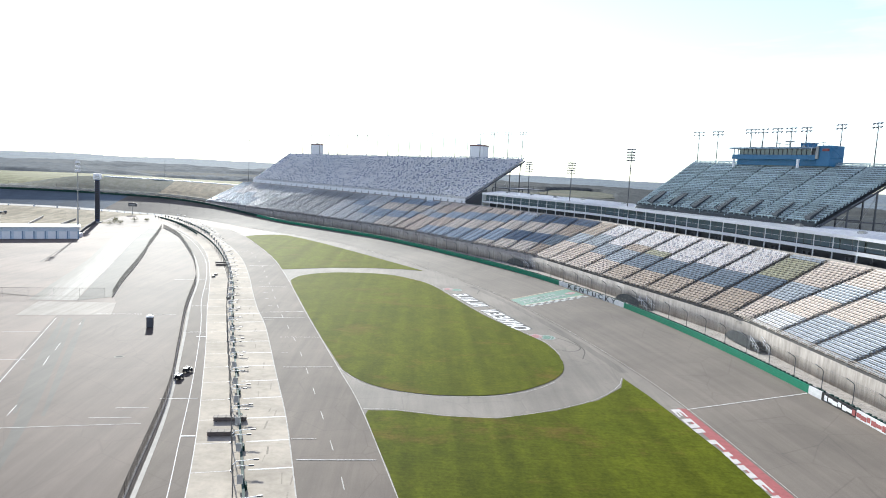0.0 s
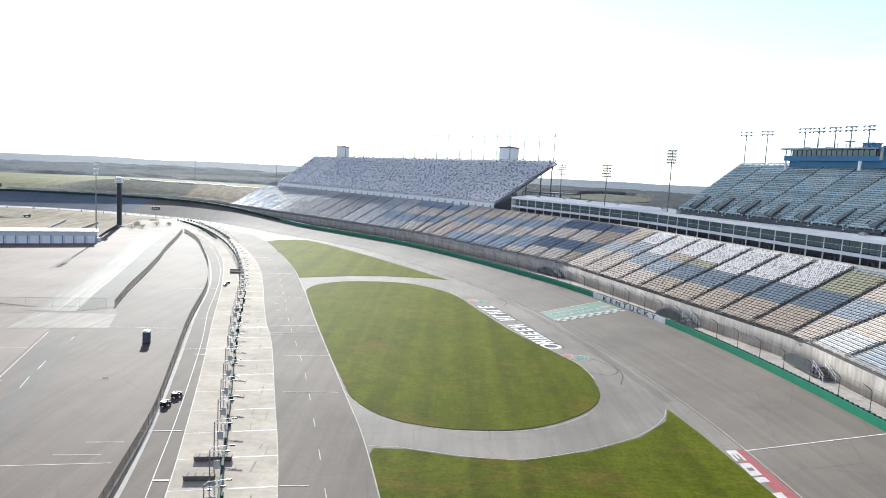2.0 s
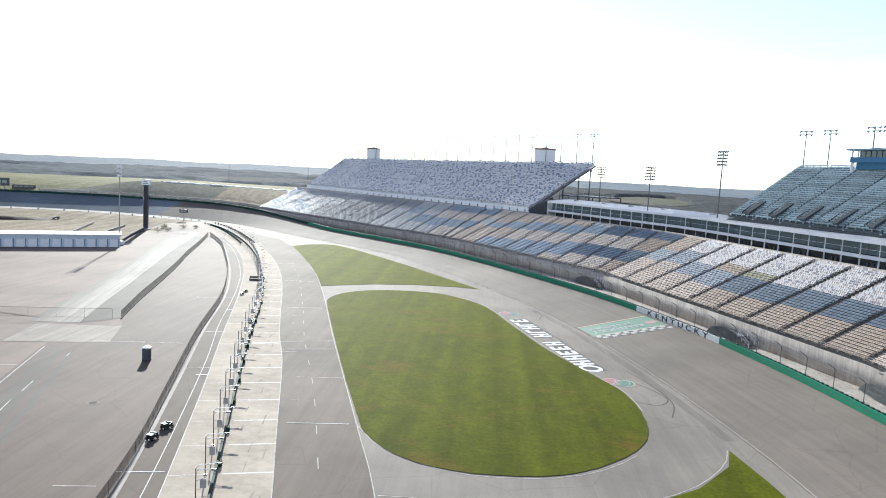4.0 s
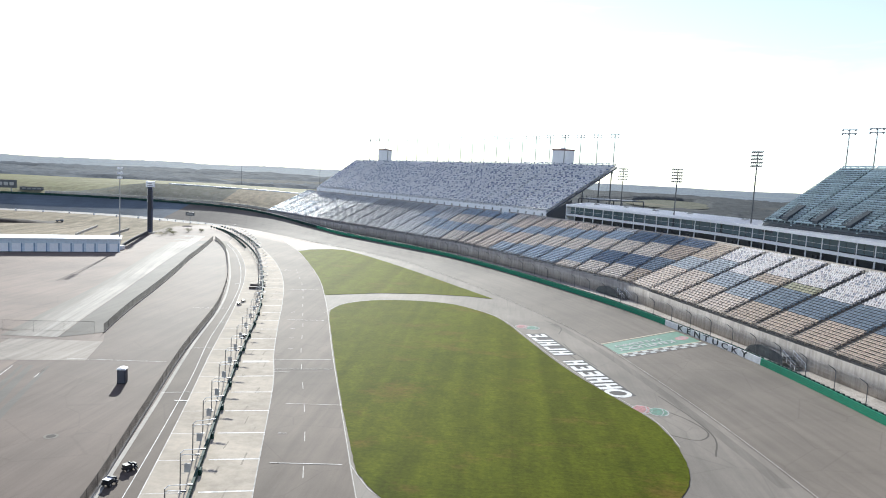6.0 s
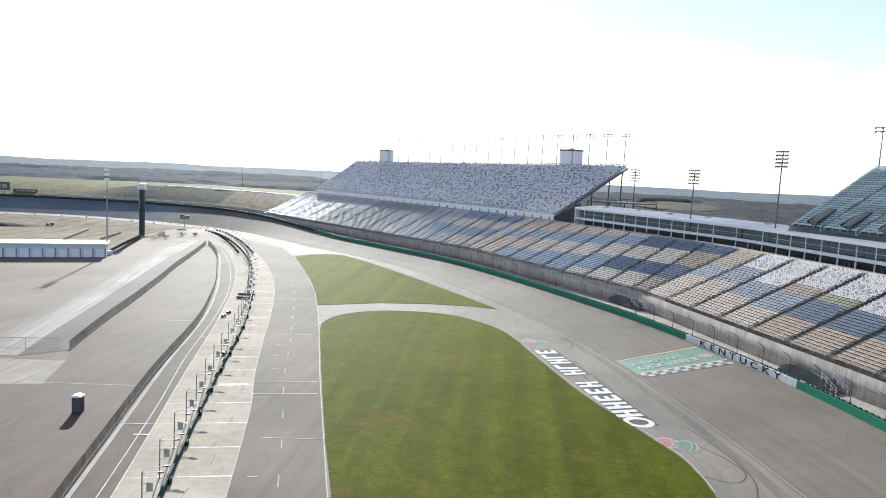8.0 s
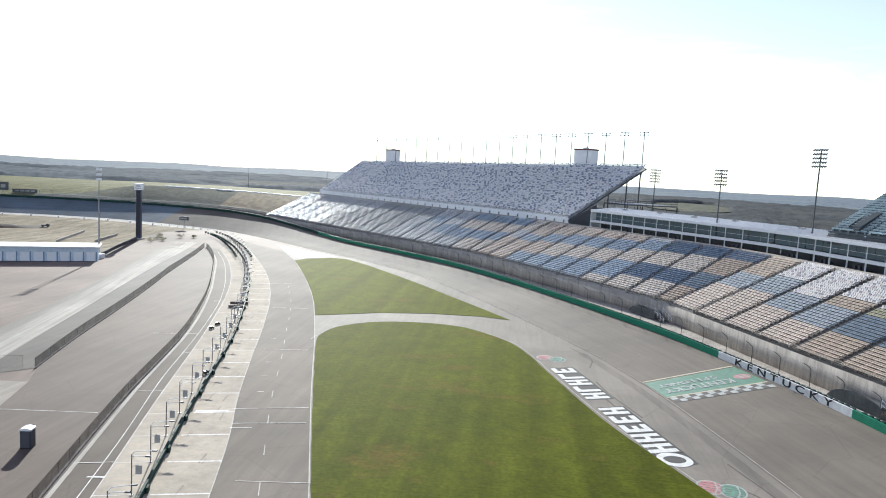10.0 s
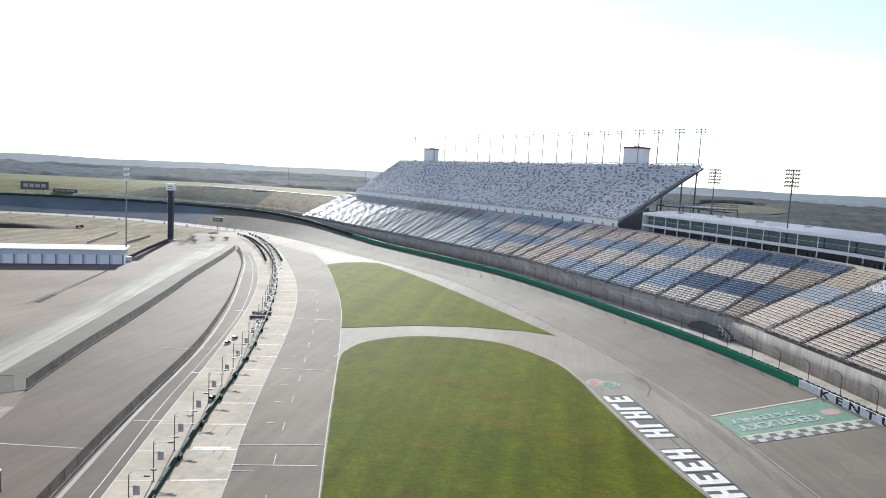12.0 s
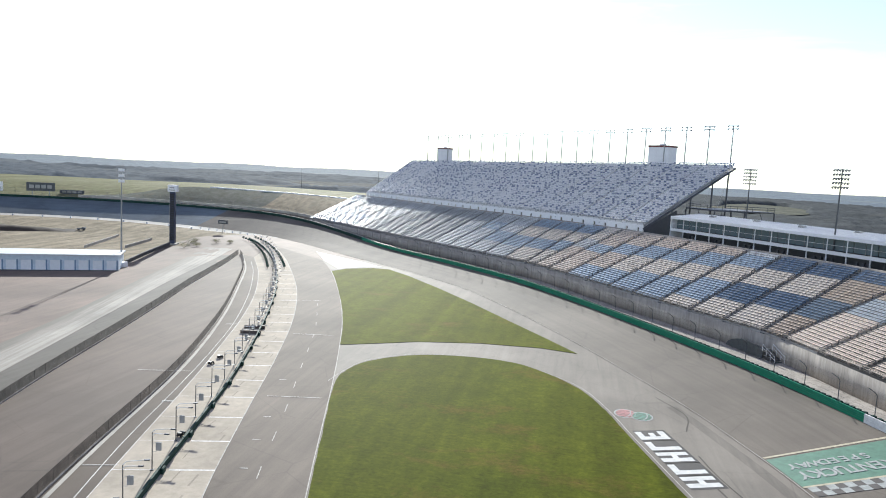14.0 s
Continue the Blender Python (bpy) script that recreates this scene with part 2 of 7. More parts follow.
def bar(bm, a, b, r, sides=6, r2=None):
    """A round bar from a to b."""
    a, b = Vector(a), Vector(b)
    q = (b - a).to_track_quat("Z", "Y")
    rings = []
    for p, rr in ((a, r), (b, r if r2 is None else r2)):
        rings.append([bm.verts.new(p + q @ Vector((rr * math.cos(k * math.tau / sides), rr * math.sin(k * math.tau / sides), 0))) for k in range(sides)])
    for k in range(sides):
        j = (k + 1) % sides
        bm.faces.new((rings[0][k], rings[0][j], rings[1][j], rings[1][k]))
    bm.faces.new(rings[0][::-1])
    bm.faces.new(rings[1])


def bevelled(bm, w, segments=1):
    bmesh.ops.bevel(bm, geom=bm.edges[:], offset=w, segments=segments, affect='EDGES')
    return bm


def smooth01(v):
    v = min(1.0, max(0.0, v))
    return v * v * (3 - 2 * v)


def gz(x, y):
    """Height of the ground round the circuit: level, with a slight fall towards the infield."""
    if x > -78:
        return 0.0
    near = math.sqrt(float(((INNER.p - (x, y)) ** 2).sum(1).min()))
    return -1.7 * smooth01((-78 - x) / 40) * smooth01((near - 14) / 30)


class Line:
    """A smooth plan line through a few points, walked by its length."""

    def __init__(self, pts, step=1.0):
        p = np.array(pts, float)
        p = np.vstack([2 * p[0] - p[1], p, 2 * p[-1] - p[-2]])
        out = []
        for i in range(1, len(p) - 2):
            n = max(2, int(np.linalg.norm(p[i + 1] - p[i]) / step))
            for k in range(n):
                t = k / n
                out.append(0.5 * (2 * p[i] + (p[i + 1] - p[i - 1]) * t + (2 * p[i - 1] - 5 * p[i] + 4 * p[i + 1] - p[i + 2]) * t * t
                                  + (3 * p[i] - p[i - 1] - 3 * p[i + 1] + p[i + 2]) * t ** 3))
        out.append(p[-2])
        self.p = np.array(out)
        self.s = np.r_[0, np.cumsum(np.linalg.norm(np.diff(self.p, axis=0), axis=1))]
        self.length = float(self.s[-1])

    def at(self, s):
        return np.array([np.interp(s, self.s, self.p[:, 0]), np.interp(s, self.s, self.p[:, 1])])

    def tan(self, s):
        d = self.at(min(self.length, s + 2)) - self.at(max(0, s - 2))
        return d / np.linalg.norm(d)

    def right(self, s):
        t = self.tan(s)
        return np.array([t[1], -t[0]])

    def off(self, s, d):
        return self.at(s) + self.right(s) * d

    def near(self, x, y):
        """The length at which the line passes nearest to a place."""
        return float(self.s[np.argmin(((self.p - (x, y)) ** 2).sum(1))])

    def across(self, p, n):
        """Where the ray from p along n meets the line."""
        v = self.p - p
        c = v[:, 0] * n[1] - v[:, 1] * n[0]
        ahead = v @ n
        k = [i for i in range(len(c) - 1) if c[i] * c[i + 1] <= 0 and ahead[i] > 0]
        if not k:
            return None
        i = min(k, key=lambda j: ahead[j])
        f = c[i] / (c[i] - c[i + 1]) if c[i] != c[i + 1] else 0
        return self.p[i] + f * (self.p[i + 1] - self.p[i])

    def frame_at(self, s, d=0.0, z=0.0):
        """A pose on the line: x along it, y to its left, z up."""
        p, t = self.off(s, d), self.tan(s)
        return Matrix(((t[0], -t[1], 0, p[0]), (t[1], t[0], 0, p[1]), (0, 0, 1, z), (0, 0, 0, 1)))


def strip(name, rows, material, label="", category="", kind="structure"):
    """A sheet through rows of points, with UV in metres across and along."""
    bm = bmesh.new()
    uv = bm.loops.layers.uv.new("uv")
    grid = [[bm.verts.new(p) for p in r] for r in rows]
    v = 0.0
    for i in range(len(rows) - 1):
        step = (Vector(rows[i + 1][0]) - Vector(rows[i][0])).length
        for j in range(len(rows[0]) - 1):
            f = bm.faces.new((grid[i][j], grid[i][j + 1], grid[i + 1][j + 1], grid[i + 1][j]))
            us = [sum((Vector(r[k + 1]) - Vector(r[k])).length for k in range(q)) for r, q in ((rows[i], j), (rows[i], j + 1), (rows[i + 1], j + 1), (rows[i + 1], j))]
            for lp, u, vv in zip(f.loops, us, (v, v, v + step, v + step)):
                lp[uv].uv = (u, vv)
        v += step
    bmesh.ops.recalc_face_normals(bm, faces=bm.faces[:])
    if sum(f.normal.z for f in bm.faces) < 0:
        bmesh.ops.reverse_faces(bm, faces=bm.faces[:])
    o = ob_from(name, bm, material, True)
    return tagged(o, label, category, "", kind)


def flat(name, outline, z, material, label="", category="", kind="structure"):
    """A level sheet with a curved outline, cut into small faces that follow the ground."""
    bm = bmesh.new()
    bm.faces.new([bm.verts.new((x, y, 0)) for x, y in outline])
    bmesh.ops.triangulate(bm, faces=bm.faces[:])
    if min(x for x, y in outline) < -78:
        xs = [p[0] for p in outline]
        for k in [*range(int(min(xs)) + 1, -80, 5), -78]:
            bmesh.ops.bisect_plane(bm, geom=bm.verts[:] + bm.edges[:] + bm.faces[:], plane_co=(k, 0, 0), plane_no=(1, 0, 0))
        for k in range(160, 400, 10):
            bmesh.ops.bisect_plane(bm, geom=bm.verts[:] + bm.edges[:] + bm.faces[:], plane_co=(0, k, 0), plane_no=(0, 1, 0))
    for v in bm.verts:
        v.co.z = gz(v.co.x, v.co.y) + z
    bmesh.ops.recalc_face_normals(bm, faces=bm.faces[:])
    if sum(f.normal.z for f in bm.faces) < 0:
        bmesh.ops.reverse_faces(bm, faces=bm.faces[:])
    return tagged(ob_from(name, bm, material), label, category, "", kind)


def painted_line(name, line, s0, s1, width, z, material=None, d=0.0, step=3.0, parent=None):
    """A painted line along a plan line."""
    n = max(1, int((s1 - s0) / step))
    rows = []
    for k in range(n + 1):
        s = s0 + (s1 - s0) * k / n
        a, b = line.off(s, d - width / 2), line.off(s, d + width / 2)
        rows.append([(a[0], a[1], gz(*a) + z), (b[0], b[1], gz(*b) + z)])
    return strip(name, rows, material or M_WHITE, "worn white painted line on the asphalt", "line marking")


# ---------------------------------------------------------------- plan lines
WALL = Line([(47, -45), (50, 0), (54.0, 45), (54.4, 75.6), (53.4, 92), (51.7, 108), (48.7, 126.4), (43.5, 148.1), (36, 170), (28.5, 188), (18.7, 206.5), (9.8, 222), (-0.5, 239),
             (-16, 261), (-36.6, 282.8), (-58, 304), (-86, 333), (-112, 355), (-145, 371), (-192, 379), (-240, 373), (-285, 354), (-330, 320), (-365, 270)])
INNER = Line([(35, -45), (37.2, 0), (38.3, 40), (38.1, 64), (36.7, 90.5), (34.6, 107.5), (30.6, 129), (24.5, 154), (20.7, 166.1), (17.0, 176.3), (10.4, 191), (0.6, 211), (-12.5, 234.7),
              (-27, 257), (-46, 277), (-70, 299), (-97, 324), (-120, 341), (-150, 353), (-185, 360.5), (-222, 358), (-256, 347), (-290, 328), (-325, 296), (-350, 250)])
FENCE_A = Line([(-1, -45), (-14, 15), (-20, 40), (-24.5, 59.3), (-30.3, 86.5), (-36.4, 108.1), (-44.4, 136), (-51.9, 165.8), (-58.8, 187.5), (-66.2, 208), (-76, 232), (-87.6, 259), (-98, 279.5), (-103.6, 289)])
LANE = Line([(4, -45), (-10, 15), (-16.4, 40), (-20.9, 59.6), (-24, 72), (-29, 92), (-37.2, 122.2), (-43.8, 144), (-48.5, 162), (-53.2, 179), (-59.8, 200), (-70, 226.5), (-82.3, 254), (-94.2, 277)])
CONC_L = Line([(6.5, -45), (-8, 15), (-15, 40), (-19.4, 60), (-22.7, 73.5), (-26.3, 87), (-33, 111.2), (-40.5, 137), (-48.1, 164.4), (-53.0, 180.9), (-59.8, 202.6), (-68.8, 227), (-81.1, 254.5), (-96, 283)])
PITWALL = Line([(10.5, -45), (-3.5, 15), (-9.6, 42), (-14.9, 62.1), (-21.2, 85), (-28, 109), (-35.2, 134.9), (-42.6, 163.6), (-48, 181.4), (-54.6, 201.2), (-64.9, 229), (-77.1, 257), (-92.7, 287.4), (-107.7, 311.4), (-120, 326.6)])
CONC_R = Line([(16, -45), (1.5, 15), (-5, 40), (-9.8, 60.8), (-14.2, 79.5), (-19, 97.2), (-26.4, 124.4), (-31.4, 139.8), (-36.9, 158.8), (-42.4, 178.5), (-50.0, 203.2), (-58.6, 226.3), (-67.6, 246.8), (-82.8, 277.4), (-92.2, 294.4), (-103, 312)])
DASH = Line([(19.5, -45), (5, 15), (-1.5, 42), (-5.9, 63.7), (-8.1, 72.6), (-10.3, 81.3), (-15.4, 100.8), (-19.4, 115.1), (-27, 139.6), (-32.3, 159), (-37.2, 175.8), (-44.2, 199.9), (-52.9, 224)])
REDGE = Line([(24.5, -45), (10, 15), (3.5, 42), (-1, 62.4), (-6.3, 85.5), (-10.9, 101.5), (-21.9, 139.3), (-26.3, 155), (-31, 172), (-36.6, 191), (-43, 211), (-52.4, 236), (-65, 266), (-75, 286)])
FENCE_B = Line([(-61.9, 144.2), (-67.3, 162), (-73.4, 184.6), (-80.2, 208.5), (-87.4, 231.5), (-92.2, 248), (-101.8, 280), (-104.6, 289.6)])


def leg(a, b, n):
    """Points at even steps from a to b."""
    return [(a[0] + (b[0] - a[0]) * k / n, a[1] + (b[1] - a[1]) * k / n) for k in range(n + 1)]


# aisles along the front of the lower stand: four straight legs with a wedge at each bend
LEGS = [leg((61.1, 37.4), (57.7, 117.5), 9), leg((56.6, 122.4), (33.0, 197.2), 9), leg((30.9, 201.2), (-5.6, 257.6), 8) + [(-9.4, 262.8)], leg((-11.8, 265.4), (-107.8, 357.4), 15)]
FRONT = Line([(61.8, 20)] + [p for q in LEGS for p in q])


def track_z(s):
    """Height of the outer wall's foot along WALL."""
    return 2.6 + 3.6 * smooth01((s - 375) / 110)


# ---------------------------------------------------------------- ground
TURN_PTS = [tuple(WALL.at(q)) for q in np.arange(WALL.near(-36, 283), WALL.length, 6.0)]


def far_ground():
    bm = bmesh.new()
    rings = [0, 15, 30, 45, 60, 90, 120, 150, 180, 210, 240, 280, 320, 360, 400, 450, 500, 560, 640, 740, 860, 1000, 1150, 1300, 1480, 1700, 1950, 2250, 2600, 3000, 3500, 4100, 4700]
    n = 240
    cx, cy = -40, 180
    grid = []
    for r in rings:
        row = []
        for k in range(n if r else 1):
            a = math.tau * k / n
            x, y = cx + r * math.cos(a), cy + r * math.sin(a)
            h = gz(x, y) - 0.5 * (1 - smooth01((r - 330) / 60)) - 0.05
            if x < 0 and y > 120:
                out = [(x - px) ** 2 + (y - py) ** 2 for px, py in TURN_PTS]
                out = math.sqrt(min(out)) * (1 if math.hypot(x + 190, y - 200) > 150 else -1)
                if math.hypot(x + 192, y - 205) > 172 or x < -330:
                    h += 11.5 * smooth01((out - 4) / 75) * (1 - smooth01((out - 190) / 160)) * smooth01((-60 - x) / 60)
            far = smooth01((r - 420) / 900)
            h += far * (noise.fractal(Vector((x / 900, y / 900, 3.1)), 1.0, 2.0, 4) * 14 - 4)
            h += smooth01((r - 1200) / 1500) * (-7 + 17 * smooth01((x + 100) / 900) + 4 * noise.noise(Vector((x / 1500, y / 1500, 7.7))))
            row.append(bm.verts.new((x, y, h)))
        grid.append(row)
    for i in range(1, len(grid)):
        for k in range(n):
            j = (k + 1) % n
            if len(grid[i - 1]) == 1:
                bm.faces.new((grid[i - 1][0], grid[i][k], grid[i][j]))
            else:
                bm.faces.new((grid[i - 1][k], grid[i][k], grid[i][j], grid[i - 1][j]))
    bmesh.ops.recalc_face_normals(bm, faces=bm.faces[:])
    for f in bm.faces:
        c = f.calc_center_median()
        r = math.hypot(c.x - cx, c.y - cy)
        # rings past 1400 m take the paler colour with haze in it
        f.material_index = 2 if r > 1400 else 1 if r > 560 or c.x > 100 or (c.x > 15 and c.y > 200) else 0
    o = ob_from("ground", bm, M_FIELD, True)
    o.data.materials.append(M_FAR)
    o.data.materials.append(M_HAZE_HILL)
    return tagged(o, "rolling winter fields with pale olive grass", "ground", "", "structure")


far_ground()


def sheet(name, a, b, z, material, label, category, a0=0, a1=None, b0=0, b1=None, n=70):
    """A sheet between two plan lines."""
    a1, b1 = a.length if a1 is None else a1, b.length if b1 is None else b1
    rows = []
    for k in range(n + 1):
        p, q = a.at(a0 + (a1 - a0) * k / n), b.at(b0 + (b1 - b0) * k / n)
        rows.append([(*(p + (q - p) * f), gz(*(p + (q - p) * f)) + z) for f in (0, 0.5, 1)])
    return strip(name, rows, material, label, category)


# paved infield: one wide sheet, with the rest laid on it
pave = [(-190, -60), (40, -60)] + [tuple(INNER.off(s, 1.0)) for s in np.linspace(0, INNER.near(-120, 341), 60)] + [(-128, 336), (-138, 322), (-138, 305), (-128, 272), (-122.5, 256), (-122, 248), (-150, 234), (-190, 200)]
flat("paved_infield", pave, 0.0, M_ASPH, "wide worn grey asphalt paddock", "asphalt")
sheet("pit_road", CONC_R, REDGE, 0.03, M_PIT, "grey asphalt pit road beside the concrete stalls", "road")
sheet("service_lane", FENCE_A, CONC_L, 0.03, M_LANE, "darker asphalt service lane behind the pit stalls", "road")
sheet("pit_stalls", CONC_L, CONC_R, 0.05, M_CONC, "pale stained concrete pit stalls with white lines", "pavement")
apron_rows = []
for s in np.linspace(REDGE.near(24, -44), REDGE.near(-75, 286), 84):
    p = REDGE.at(s)
    q = INNER.across(p, REDGE.right(s))
    if q is None or np.linalg.norm(q - p) > 75:
        continue
    apron_rows.append([(*(p + (q - p) * f), 0.03) for f in (0, 0.33, 0.67, 1)])
strip("apron", apron_rows, M_APRON, "pale grey asphalt apron inside the track", "road")

# banked track
rows, rows_turn = [], []
for s in np.linspace(0, INNER.length, 190):
    p = INNER.at(s)
    q = WALL.across(p, INNER.right(s))
    if q is None:
        continue
    zo = track_z(WALL.near(*q))
    r = [(*(p + (q - p) * f), gz(*p) * 0.0 + 0.05 + (zo - 0.05) * f) for f in (0, 0.25, 0.5, 0.75, 1)]
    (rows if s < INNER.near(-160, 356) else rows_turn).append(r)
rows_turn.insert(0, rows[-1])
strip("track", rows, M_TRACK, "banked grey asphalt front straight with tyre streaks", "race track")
strip("turn", rows_turn, M_TURN, "steep banked turn, its asphalt paled blue-grey for haze", "race track")


def loop(pts, n=14):
    """A closed smooth outline through a few points."""
    p = np.array(pts, float)
    m, out = len(p), []
    for i in range(m):
        a, b, c, d = p[i - 1], p[i], p[(i + 1) % m], p[(i + 2) % m]
        for k in range(n):
            t = k / n
            out.append(tuple(0.5 * (2 * b + (c - a) * t + (2 * a - 5 * b + 4 * c - d) * t * t + (3 * b - a - 3 * c + d) * t ** 3)))
    return out


def grass_area(name, outline, label):
    """Mown turf a little proud of the asphalt, with an uneven edge."""
    o = [(x + 0.12 * noise.noise(Vector((x, y, 0))), y + 0.12 * noise.noise(Vector((x, y, 5)))) for x, y in outline]
    f = flat(name, o, 0.09, M_GRASS, label, "grass", "stuff")
    return f


ISLAND = [(-11.0, 103.5), (-9.4, 99.2), (-5.9, 94.3), (-1.2, 91.4), (4.4, 90.5), (11, 91.4), (16.4, 94.6), (21.4, 100.2), (23.8, 106), (24.5, 113.5), (23.6, 121.5), (20.4, 129.5),
          (14.5, 143.5), (8.5, 163), (5.8, 172.5), (1.8, 181.8), (-6.4, 190.2), (-15, 191.6), (-23.5, 189.2), (-29.2, 183.3), (-30.9, 176.5), (-30.1, 170), (-26.0, 155), (-21.6, 139.3), (-16.0, 120)]
grass_area("grass_island", loop(ISLAND, 8), "green mown grass island ringed by asphalt")
tri_edge = [tuple(REDGE.off(s, 0.2)) for s in np.linspace(REDGE.near(-36.6, 191), REDGE.near(-65, 266), 16)]
grass_area("grass_triangle", tri_edge + [(-62.5, 272.5), (-56.4, 277.6), (-51.4, 277.6), (-43, 268), (-31.3, 252), (-21, 237), (-10.8, 221), (-3, 209), (2.2, 200.5), (-4, 202), (-14.5, 201.2), (-24.8, 198), (-33, 193)],
           "green mown grass triangle between pit road and track")
front_edge = [tuple(REDGE.off(s, 0.2)) for s in np.linspace(REDGE.near(23, -40), REDGE.near(-5.4, 82), 24)]
grass_area("grass_front", front_edge + [(-5.0, 83.6), (-1.5, 83.8), (4.2, 82.6), (10.9, 82.5), (18.7, 86.2), (25.5, 91.1), (30.3, 97.2), (32.0, 101.9), (33.3, 94), (34.2, 86), (35.3, 75), (35.6, 64), (35.4, 45), (34.5, 20), (33, -40)],
           "green mown grass beside the apron")


# ---------------------------------------------------------------- outer wall and catch fence
S_END = WALL.length - 6


def outer_wall():
    """Steel barrier on the track side, in bays, with a concrete wall behind it."""
    e = thing("outer_wall", Matrix(), "green steel race barrier along the outer edge of the track", "race barrier", "", "structure")
    s = 30.0
    marks_ = [WALL.near(*p) for p in ((53.2, 80.9), (53.6, 87.2), (53.5, 90.0), (43.15, 145.0), (35.45, 171.5))]
    while s < S_END - 6:
        bay = 6.0
        for c in marks_:
            if s + 0.3 < c < s + 7.5:
                bay = c - s
        a, b = WALL.at(s), WALL.at(s + bay)
        za, zb = track_z(s), track_z(s + bay)
        d = np.linalg.norm(b - a)
        t = (b - a) / d
        m = Matrix(((t[0], t[1], 0, a[0]), (t[1], -t[0], 0, a[1]), (0, 0, 1, za), (0, 0, 0, 1))) @ Matrix.Rotation(-math.atan2(zb - za, d), 4, 'Y')
        bm = bmesh.new()
        for k in range(4):
            box(bm, 0.0, d, -0.02, 0.16, 0.03 + k * 0.27, 0.28 + k * 0.27, m)
        box(bm, 0.0, d, 0.16, 0.22, 0.0, 1.09, m)
        name, col = "barrier_bay", M_GREEN
        sy = (a[1] + b[1]) / 2
        if 145 < sy < 171.5 or 87.2 < sy < 90.2 or sy < 80.9:
            col = M_BAYW
        elif sy < 87.2:
            col = M_BLACK
        elif a[0] < -70:
            col = M_DKGREEN
        part(name, bm, col, e)
        if s < 375:
            bm = bmesh.new()
            for k in range(int(bay)):
                box(bm, 0.15 + k, 0.7 + k, 0.22, 0.62, 0.8, 1.2, m)
            part("foam_block", bm, M_DKGREEN, e)
        bm = bmesh.new()
        box(bm, 0, d, 0.66, 0.98, -0.6, 1.05, m)
        part("concrete_wall", bm, M_PALE, e, "pale concrete wall behind the barrier")
        s += bay
    return e


outer_wall()


def fence_post_mesh():
    """Post that leans in over the track at its top."""
    bm = bmesh.new()
    pts = [(0, 0, 0), (0, 0, 2.35), (0, 0.12, 2.62), (0, 0.35, 2.84), (0, 1.25, 3.4)]
    for a, b in zip(pts, pts[1:]):
        bar(bm, a, b, 0.05)
    box(bm, -0.16, 0.16, -0.12, 0.12, 0, 0.06)
    return mesh_of("fence_post", bm, M_DKSTEEL)


def catch_fence():
    e = thing("catch_fence", Matrix(), "tall wire catch fence with curved steel posts behind the barrier", "fence", "", "structure")
    me = fence_post_mesh()
    s = 32.0
    while s < S_END - 6:
        piece("fence_post", me, e, WALL.frame_at(s, 0.82, track_z(s) + 1.05))
        s += 6.0
    prof = [(0.82, 1.05), (0.82, 3.4), (0.70, 3.67), (0.47, 3.89), (-0.43, 4.45)]
    for k in range(6):
        s0, s1 = 32 + k * (S_END - 40) / 6, 32 + (k + 1) * (S_END - 40) / 6
        rows = []
        for s in np.linspace(s0, s1, 34):
            rows.append([(*WALL.off(s, d), track_z(s) + z) for d, z in prof])
        o = strip("netting", rows, M_NET, "fine grey woven wire netting", "netting")
        o.parent = e
        for key in ("category", "kind"):
            del o[key]
    for d, z in ((0.80, 1.6), (0.80, 2.2), (0.80, 2.8), (0.80, 3.4), (0.1, 4.14), (-0.43, 4.47)):
        bm = bmesh.new()
        ss = np.linspace(32, S_END - 8, 110)
        for a, b in zip(ss, ss[1:]):
            bar(bm, (*WALL.off(a, d), track_z(a) + z), (*WALL.off(b, d), track_z(b) + z), 0.008, 4)
        part("cable", bm, M_DKSTEEL, e)
    return e


catch_fence()


# ---------------------------------------------------------------- lower grandstand
DEPTH = 21.5                                      # of the lower stand, level
Z0, Z1, ROWS = 6.35, 16.1, 30


def chair_row_mesh(name, material, seats=15, gap=0.008, back=0.13, lift=0.10, deep=0.365):
    """A row of seats one unit long: pans and leaning backs on a low rail. x along, y towards the track."""
    bm = bmesh.new()
    for k in range(seats):
        a, b = (k + gap) / seats, (k + 1 - gap) / seats
        box(bm, a, b, 0.36 - deep, 0.36, 0.36, 0.41)
        box(bm, a, b, -0.02, 0.02, lift, lift + back, Matrix.Translation((0, 0.30 - deep, 0.37)) @ Matrix.Rotation(radians(20), 4, 'X'))
    for k in range(4):
        box(bm, 0.04 + k * 0.3, 0.05 + k * 0.3, 0.3 - deep, 0.25, 0.0, 0.36)
        box(bm, 0.04 + k * 0.3, 0.05 + k * 0.3, 0.24 - deep, 0.28 - deep, 0.36, 0.5)
    return mesh_of(name, bm, material)


def bench_row_mesh(name, material):
    bm = bmesh.new()
    box(bm, 0, 1, -0.02, 0.32, 0.40, 0.46)
    box(bm, 0, 1, -0.16, -0.10, 0.50, 0.72)
    for k in range(5):
        box(bm, 0.02 + k * 0.235, 0.03 + k * 0.235, -0.12, 0.25, 0.0, 0.41)
    return mesh_of(name, bm, material)


